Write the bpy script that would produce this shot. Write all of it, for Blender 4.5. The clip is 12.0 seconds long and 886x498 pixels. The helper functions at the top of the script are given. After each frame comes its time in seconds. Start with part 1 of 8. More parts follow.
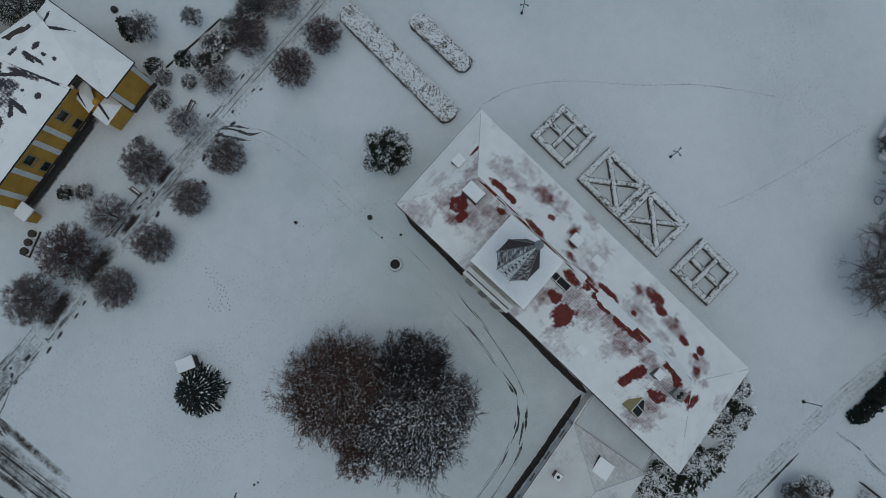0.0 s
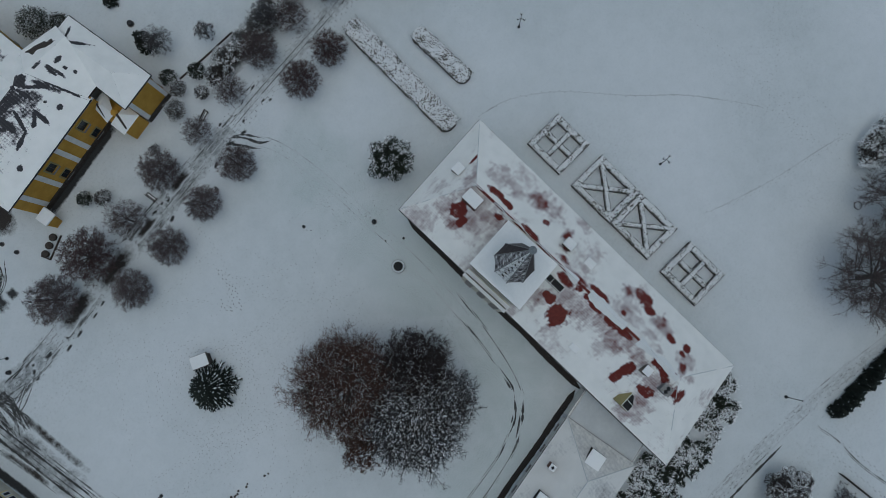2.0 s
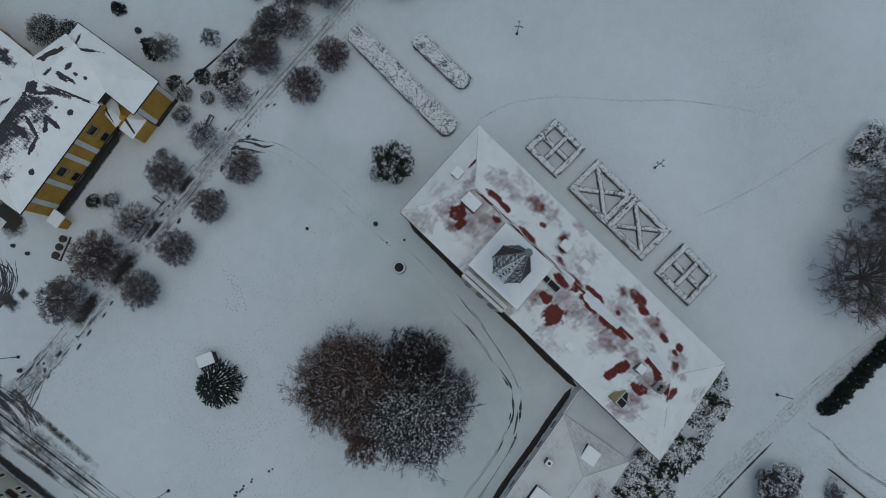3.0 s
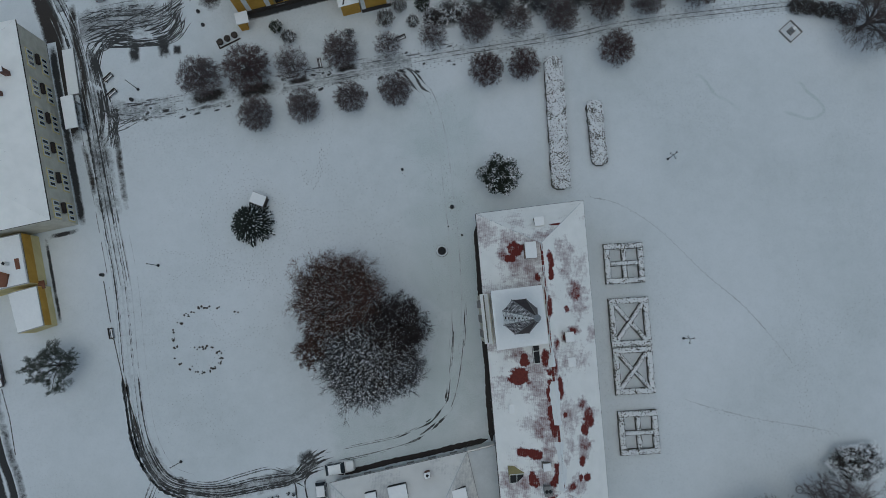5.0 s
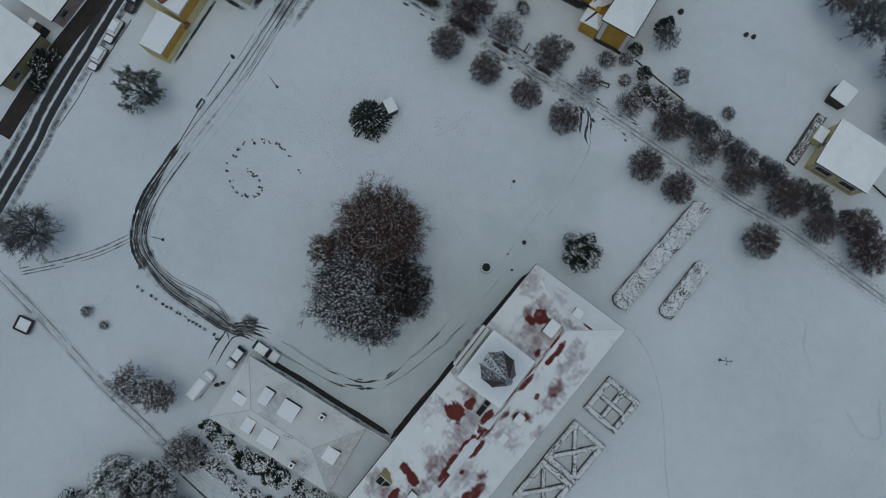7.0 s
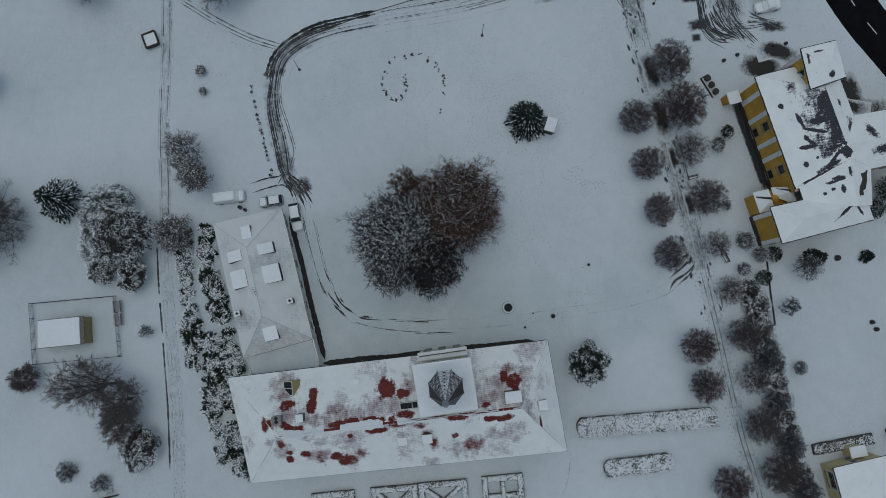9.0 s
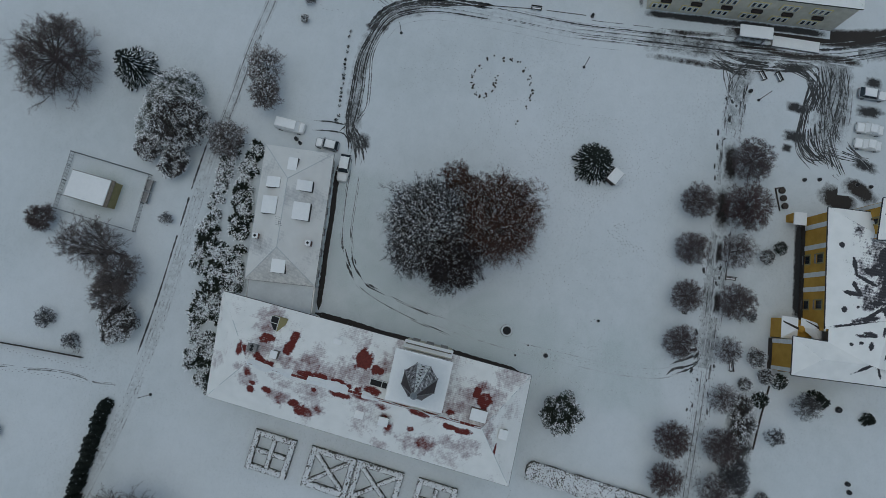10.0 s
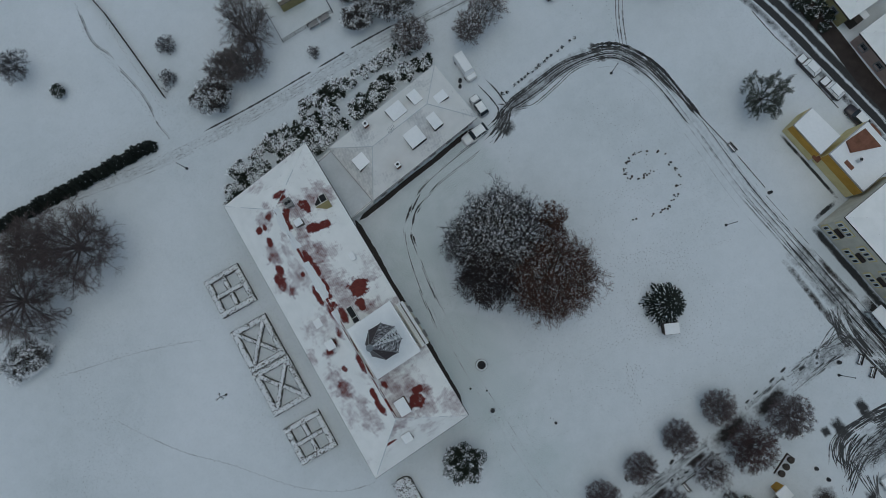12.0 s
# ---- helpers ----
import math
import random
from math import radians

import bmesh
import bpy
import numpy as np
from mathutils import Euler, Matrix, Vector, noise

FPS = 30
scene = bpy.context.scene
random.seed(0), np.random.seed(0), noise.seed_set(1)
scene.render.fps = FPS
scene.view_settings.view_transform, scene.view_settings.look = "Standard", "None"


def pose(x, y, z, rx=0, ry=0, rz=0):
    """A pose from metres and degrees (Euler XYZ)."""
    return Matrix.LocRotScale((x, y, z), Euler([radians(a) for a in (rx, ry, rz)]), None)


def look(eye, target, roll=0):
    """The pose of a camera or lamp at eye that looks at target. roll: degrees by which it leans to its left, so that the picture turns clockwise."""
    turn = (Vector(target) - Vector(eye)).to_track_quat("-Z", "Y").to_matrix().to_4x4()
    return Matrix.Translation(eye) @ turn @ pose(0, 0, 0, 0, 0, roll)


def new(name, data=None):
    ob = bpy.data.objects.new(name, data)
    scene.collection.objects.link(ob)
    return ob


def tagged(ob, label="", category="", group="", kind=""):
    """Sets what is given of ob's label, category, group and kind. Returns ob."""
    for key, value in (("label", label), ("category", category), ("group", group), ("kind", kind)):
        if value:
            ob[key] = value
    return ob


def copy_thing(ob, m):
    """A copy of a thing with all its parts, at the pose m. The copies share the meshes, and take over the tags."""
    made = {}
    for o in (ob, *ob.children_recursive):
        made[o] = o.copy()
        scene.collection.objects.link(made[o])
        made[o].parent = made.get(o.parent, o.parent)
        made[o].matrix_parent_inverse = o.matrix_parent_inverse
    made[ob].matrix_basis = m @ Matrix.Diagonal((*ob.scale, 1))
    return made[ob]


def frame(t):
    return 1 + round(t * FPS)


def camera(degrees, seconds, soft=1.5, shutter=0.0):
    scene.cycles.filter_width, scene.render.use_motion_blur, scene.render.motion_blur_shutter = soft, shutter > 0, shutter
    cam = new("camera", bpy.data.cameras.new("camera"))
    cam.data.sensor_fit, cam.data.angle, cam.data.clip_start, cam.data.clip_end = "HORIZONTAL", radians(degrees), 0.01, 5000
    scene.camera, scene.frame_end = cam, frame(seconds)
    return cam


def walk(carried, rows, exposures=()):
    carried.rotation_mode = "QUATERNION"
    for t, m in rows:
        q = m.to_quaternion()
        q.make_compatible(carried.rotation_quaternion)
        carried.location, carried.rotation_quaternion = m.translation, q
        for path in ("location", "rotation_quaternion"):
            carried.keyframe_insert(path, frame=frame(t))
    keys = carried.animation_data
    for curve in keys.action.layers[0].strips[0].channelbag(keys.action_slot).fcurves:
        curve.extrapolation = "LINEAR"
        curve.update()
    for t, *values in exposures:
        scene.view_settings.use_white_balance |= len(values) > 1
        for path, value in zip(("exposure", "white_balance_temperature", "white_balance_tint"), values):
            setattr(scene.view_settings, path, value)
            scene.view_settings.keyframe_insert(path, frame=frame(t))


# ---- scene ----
cam = camera(67.5, 12.0, soft=0.5)
PATH = [
    (0.0, 0.10, 0.30, 90.94, 5.66, -0.02, -46.08),
    (0.5, 0.05, 0.34, 92.10, 5.67, -0.03, -46.08),
    (1.0, 0.03, 0.37, 93.25, 5.66, -0.03, -46.08),
    (1.5, 0.06, 0.42, 94.46, 5.61, -0.03, -46.09),
    (2.0, 0.12, 0.42, 95.67, 5.57, 0.00, -46.09),
    (2.5, 0.18, 0.36, 96.93, 5.55, 0.04, -46.07),
    (3.0, 0.21, 0.31, 98.18, 5.56, 0.06, -46.06),
    (3.2, 0.22, 0.28, 98.68, 5.57, 0.06, -46.06),
    (4.8, -0.04, 0.06, 107.20, 5.39, 0.03, -8.98),
    (5.0, -0.04, 0.05, 107.23, 5.37, 0.03, -4.69),
    (5.5, 0.00, 0.00, 107.28, 5.39, 0.08, 5.89),
    (6.0, 0.06, -0.09, 107.37, 5.45, 0.15, 17.33),
    (6.5, 0.12, -0.18, 107.46, 5.53, 0.20, 27.89),
    (7.0, 0.16, -0.24, 107.52, 5.60, 0.20, 39.28),
    (7.2, 0.18, -0.25, 107.56, 5.62, 0.21, 43.69),
    (8.8, 0.55, -0.33, 108.09, 5.69, 0.31, 78.85),
    (9.0, 0.58, -0.35, 108.11, 5.70, 0.27, 83.31),
    (9.5, 0.68, -0.45, 108.14, 5.71, 0.20, 93.85),
    (10.0, 0.75, -0.60, 108.14, 5.68, 0.12, 105.21),
    (10.5, 0.79, -0.75, 108.10, 5.57, 0.06, 115.70),
    (11.0, 0.79, -0.87, 108.02, 5.40, 0.06, 127.02),
    (11.5, 0.77, -0.91, 107.95, 5.23, 0.13, 137.57),
    (12.0, 0.73, -0.90, 107.86, 5.13, 0.25, 148.80),
]
walk(cam, [(t, pose(*p)) for t, *p in PATH], exposures=[(0.0, -0.82, 5800, -4), (12.0, -0.82, 5800, -4)])

# ---- light: an overcast winter sky ----
world = bpy.data.worlds.new("overcast_sky")
scene.world = world
world.use_nodes = True
wn = world.node_tree
sky = wn.nodes.new("ShaderNodeTexSky")
sky.sky_type, sky.sun_disc = "NISHITA", False
sky.sun_elevation, sky.sun_rotation = radians(86), radians(200)
sky.dust_density, sky.air_density, sky.ozone_density = 4.0, 1.0, 1.0
wn.links.new(sky.outputs[0], wn.nodes["Background"].inputs[0])
wn.nodes["Background"].inputs[1].default_value = 0.12
sun = new("sun", bpy.data.lights.new("sun", "SUN"))
sun.data.energy, sun.data.angle, sun.data.color = 0.5, radians(150), (1.0, 0.98, 0.96)
sun.matrix_world = look((-2, -4, 64), (0, 0, 0))


# ---- materials ----
def material(name, rough=0.8, metal=0.0, spec=0.3):
    m = bpy.data.materials.new(name)
    m.use_nodes = True
    b = m.node_tree.nodes["Principled BSDF"]
    b.inputs["Roughness"].default_value = rough
    b.inputs["Metallic"].default_value = metal
    b.inputs["Specular IOR Level"].default_value = spec
    return m, m.node_tree, b


def node(nt, kind, **values):
    n = nt.nodes.new(kind)
    for key, value in values.items():
        n.inputs[key.replace("_", " ")].default_value = value
    return n


def coords(nt, scale=(1, 1, 1), turn=0.0, space="Object"):
    tc = nt.nodes.new("ShaderNodeTexCoord")
    mp = nt.nodes.new("ShaderNodeMapping")
    mp.inputs["Scale"].default_value = scale
    mp.inputs["Rotation"].default_value = (0, 0, radians(turn))
    nt.links.new(tc.outputs[space], mp.inputs[0])
    return mp.outputs[0]


def noise_of(nt, vec, scale, detail=4.0, rough=0.55):
    n = node(nt, "ShaderNodeTexNoise", Scale=scale, Detail=detail, Roughness=rough)
    nt.links.new(vec, n.inputs["Vector"])
    return n.outputs["Fac"]


def ramp(nt, fac, stops):
    r = nt.nodes.new("ShaderNodeValToRGB")
    while len(r.color_ramp.elements) < len(stops):
        r.color_ramp.elements.new(0.5)
    for e, (at, col) in zip(r.color_ramp.elements, stops):
        e.position = at
        e.color = (*col, 1) if len(col) == 3 else col
    nt.links.new(fac, r.inputs[0])
    return r.outputs[0]


def mix(nt, fac, a, b, how="MIX"):
    m = nt.nodes.new("ShaderNodeMix")
    m.data_type, m.blend_type = "RGBA", how
    for sock, v in ((m.inputs[0], fac), (m.inputs[6], a), (m.inputs[7], b)):
        if isinstance(v, (tuple, list)):
            sock.default_value = (*v, 1) if len(v) == 3 else v
        elif isinstance(v, (int, float)):
            sock.default_value = v
        else:
            nt.links.new(v, sock)
    return m.outputs[2]


def calc(nt, how, a, b=0.0, clamp=False):
    m = nt.nodes.new("ShaderNodeMath")
    m.operation, m.use_clamp = how, clamp
    for sock, v in zip(m.inputs, (a, b)):
        if isinstance(v, (int, float)):
            sock.default_value = v
        else:
            nt.links.new(v, sock)
    return m.outputs[0]


def bump(nt, bsdf, height, strength=0.5, distance=0.02):
    b = nt.nodes.new("ShaderNodeBump")
    b.inputs["Strength"].default_value, b.inputs["Distance"].default_value = strength, distance
    nt.links.new(height, b.inputs["Height"])
    nt.links.new(b.outputs[0], bsdf.inputs["Normal"])


def plain(name, dark, light, scale=3.0, rough=0.8, metal=0.0, spec=0.3, fine=25.0, relief=0.01):
    """A worn surface between two tones, with coarse stains and fine grain."""
    m, nt, b = material(name, rough, metal, spec)
    v = coords(nt)
    f = calc(nt, "ADD", calc(nt, "MULTIPLY", noise_of(nt, v, scale), 0.65), calc(nt, "MULTIPLY", noise_of(nt, v, fine), 0.35))
    nt.links.new(ramp(nt, f, [(0.32, dark), (0.68, light)]), b.inputs["Base Color"])
    bump(nt, b, noise_of(nt, v, fine), 0.4, relief)
    return m


def snow_material(name, dark=(0.80, 0.805, 0.80), light=(0.90, 0.90, 0.89), scale=0.12, relief=0.05):
    m, nt, b = material(name, 0.75, 0.0, 0.15)
    v = coords(nt)
    f = calc(nt, "ADD", calc(nt, "MULTIPLY", noise_of(nt, v, scale, 5.0), 0.6), calc(nt, "MULTIPLY", noise_of(nt, v, 2.2, 6.0, 0.7), 0.4))
    nt.links.new(ramp(nt, f, [(0.33, dark), (0.62, light)]), b.inputs["Base Color"])
    h = calc(nt, "ADD", noise_of(nt, v, 0.9, 5.0, 0.6), calc(nt, "MULTIPLY", noise_of(nt, v, 7.0, 3.0), 0.3))
    bump(nt, b, h, 0.5, relief)
    return m


def lawn_colour(nt, v):
    """Lawn snow: broad drifts, thin places where the turf greys it, and fine pits."""
    f = calc(nt, "ADD", calc(nt, "MULTIPLY", noise_of(nt, v, 0.035, 5.0, 0.55), 0.75), calc(nt, "MULTIPLY", noise_of(nt, v, 0.5, 5.0, 0.6), 0.25))
    base = ramp(nt, f, [(0.34, (0.575, 0.61, 0.62)), (0.50, (0.65, 0.68, 0.695)), (0.66, (0.71, 0.735, 0.755))])
    patch = ramp(nt, noise_of(nt, v, 0.05, 3.0), [(0.48, (0, 0, 0)), (0.66, (1, 1, 1))])
    speck = ramp(nt, noise_of(nt, v, 3.4, 2.0, 0.5), [(0.29, (1, 1, 1)), (0.35, (0, 0, 0))])
    few = calc(nt, "MULTIPLY", speck, calc(nt, "ADD", calc(nt, "MULTIPLY", patch, 0.55), 0.05))
    crust = ramp(nt, noise_of(nt, v, 2.2, 5.0, 0.75), [(0.33, (0.86, 0.86, 0.86)), (0.5, (1, 1, 1))])
    base = mix(nt, calc(nt, "ADD", calc(nt, "MULTIPLY", patch, 0.5), 0.35), base, crust, "MULTIPLY")
    return mix(nt, few, base, (0.34, 0.35, 0.345))


def ground_material():
    m, nt, b = material("lawn_snow", 0.8, 0.0, 0.12)
    v = coords(nt)
    nt.links.new(lawn_colour(nt, v), b.inputs["Base Color"])
    h = calc(nt, "ADD", noise_of(nt, v, 0.6, 6.0, 0.65), calc(nt, "MULTIPLY", noise_of(nt, v, 5.0, 3.0), 0.35))
    bump(nt, b, h, 0.55, 0.10)
    return m


def slush_material(name, dark, scale=1.0):
    """Wet ground showing through the lawn snow: the mesh attribute cover says how much snow is left."""
    m, nt, b = material(name, 0.7, 0.0, 0.2)
    v = coords(nt)
    at = nt.nodes.new("ShaderNodeAttribute")
    at.attribute_name = "cover"
    rag = calc(nt, "ADD", calc(nt, "MULTIPLY", noise_of(nt, v, 0.7 * scale, 6.0, 0.7), 1.3), calc(nt, "MULTIPLY", noise_of(nt, v, 3.0 * scale, 3.0, 0.6), 0.45))
    worn = calc(nt, "MULTIPLY", calc(nt, "SUBTRACT", 1.0, at.outputs["Fac"]), 4.0, True)
    lay = calc(nt, "ADD", at.outputs["Fac"], calc(nt, "MULTIPLY", calc(nt, "SUBTRACT", rag, 0.875), worn))
    wet = mix(nt, noise_of(nt, v, 6.0, 4.0), dark, tuple(c * 3.0 for c in dark))
    k = ramp(nt, lay, [(0.22, (0, 0, 0)), (0.52, (0.5, 0.5, 0.5)), (0.86, (1, 1, 1))])
    nt.links.new(mix(nt, k, wet, lawn_colour(nt, v)), b.inputs["Base Color"])
    h = calc(nt, "ADD", noise_of(nt, v, 0.6, 6.0, 0.65), calc(nt, "MULTIPLY", rag, 0.5))
    bump(nt, b, h, 0.5, 0.08)
    return m


def track_material(name, cover, dark=(0.045, 0.045, 0.045), scale=1.1):
    """Slush pressed down to wet ground; cover is the share that is still snow."""
    m, nt, b = material(name, 0.6, 0.0, 0.3)
    v = coords(nt)
    f = calc(nt, "ADD", calc(nt, "MULTIPLY", noise_of(nt, v, scale * 0.35, 4.0, 0.6), 0.55), calc(nt, "MULTIPLY", noise_of(nt, v, scale * 4, 5.0, 0.65), 0.45))
    c = 0.5 + (cover - 0.5) * 0.5
    nt.links.new(ramp(nt, f, [(c - 0.10, (0.56, 0.585, 0.60)), (c - 0.01, (0.27, 0.28, 0.28)), (c + 0.07, dark)]), b.inputs["Base Color"])
    bump(nt, b, f, 0.6, 0.03)
    return m


def roof_material(name, tile_dark, tile_light, course=0.33, turn=0.0, rag=0.5, crisp=0.25, grit=0.55, dust=(0.40, 0.38, 0.385), row=0.10, fine=1.0, run=0.55, broad=1.5, ribs=0.0, white=1.0):
    """Snow over roof tiles: the mesh attribute cover says how thick it lies."""
    m, nt, b = material(name, 0.7, 0.0, 0.2)
    v = coords(nt)
    at = nt.nodes.new("ShaderNodeAttribute")
    at.attribute_name = "cover"
    grain = noise_of(nt, v, 9.0, 4.0, 0.7)
    drift = noise_of(nt, v, 0.7, 5.0, 0.65)
    wv = nt.nodes.new("ShaderNodeTexWave")
    wv.bands_direction = "X"
    wv.inputs["Scale"].default_value, wv.inputs["Distortion"].default_value, wv.inputs["Detail"].default_value = 0.314 / course, 0.6, 2.0
    nt.links.new(coords(nt, (1, 1, 1), turn), wv.inputs["Vector"])
    tile = mix(nt, calc(nt, "MULTIPLY", wv.outputs["Fac"], 0.4), mix(nt, grain, tile_dark, tile_light), tuple(c * 0.7 for c in tile_dark))
    wob = calc(nt, "ADD", calc(nt, "MULTIPLY", calc(nt, "SUBTRACT", grain, 0.5), grit), calc(nt, "MULTIPLY", calc(nt, "SUBTRACT", drift, 0.5), 0.5))
    streak = noise_of(nt, coords(nt, (0.35, 3.2, 1.0), turn), 1.0, 5.0, 0.65)
    rows = calc(nt, "ADD", calc(nt, "MULTIPLY", calc(nt, "SUBTRACT", wv.outputs["Fac"], 0.5), -row), calc(nt, "MULTIPLY", calc(nt, "SUBTRACT", streak, 0.5), run))
    torn = calc(nt, "ADD", calc(nt, "MULTIPLY", calc(nt, "SUBTRACT", noise_of(nt, v, broad, 3.0, 0.6), 0.5), rag * 2.0), calc(nt, "MULTIPLY", calc(nt, "SUBTRACT", noise_of(nt, v, 4.0, 6.0, 0.7), 0.5), rag * fine))
    across = nt.nodes.new("ShaderNodeTexWave")
    across.bands_direction = "Y"
    across.inputs["Scale"].default_value, across.inputs["Distortion"].default_value, across.inputs["Detail"].default_value = 0.314 / 0.21, 0.5, 1.0
    nt.links.new(coords(nt, (1, 1, 1), turn), across.inputs["Vector"])
    pans = calc(nt, "MULTIPLY", calc(nt, "SUBTRACT", calc(nt, "ADD", wv.outputs["Fac"], calc(nt, "MULTIPLY", across.outputs["Fac"], 0.5)), 0.75), -ribs)
    lay = calc(nt, "ADD", calc(nt, "ADD", calc(nt, "ADD", calc(nt, "ADD", at.outputs["Fac"], wob), rows), torn), pans)
    full = ramp(nt, at.outputs["Fac"], [(0.93, (0, 0, 0)), (0.995, (1, 1, 1))])
    k = calc(nt, "MAXIMUM", ramp(nt, lay, [(0.47 - crisp, (0, 0, 0)), (0.47 + crisp, (1, 1, 1))]), full)
    snow = ramp(nt, noise_of(nt, v, 0.5, 5.0), [(0.3, tuple(c * white for c in (0.86, 0.855, 0.825))), (0.65, tuple(c * white for c in (0.93, 0.92, 0.89)))])
    low = mix(nt, calc(nt, "MULTIPLY", k, 2.0, True), tile, dust)
    nt.links.new(mix(nt, calc(nt, "SUBTRACT", calc(nt, "MULTIPLY", k, 2.0), 1.0, True), low, snow), b.inputs["Base Color"])
    bump(nt, b, calc(nt, "ADD", k, calc(nt, "MULTIPLY", drift, 0.6)), 0.5, 0.04)
    return m


def leaf_material(name, dark, light, rough=0.7):
    """Twigs, needles or leaves: every loose piece takes its own tone."""
    m, nt, b = material(name, rough, 0.0, 0.2)
    g = nt.nodes.new("ShaderNodeNewGeometry")
    v = coords(nt)
    f = calc(nt, "ADD", calc(nt, "MULTIPLY", g.outputs["Random Per Island"], 0.6), calc(nt, "MULTIPLY", noise_of(nt, v, 0.8), 0.4))
    nt.links.new(ramp(nt, f, [(0.2, dark), (0.8, light)]), b.inputs["Base Color"])
    return m


def glass_material(name, tint=(0.02, 0.025, 0.03)):
    m, nt, b = material(name, 0.08, 0.0, 0.5)
    nt.links.new(mix(nt, noise_of(nt, coords(nt), 2.0), tint, tuple(c * 2.2 for c in tint)), b.inputs["Base Color"])
    return m


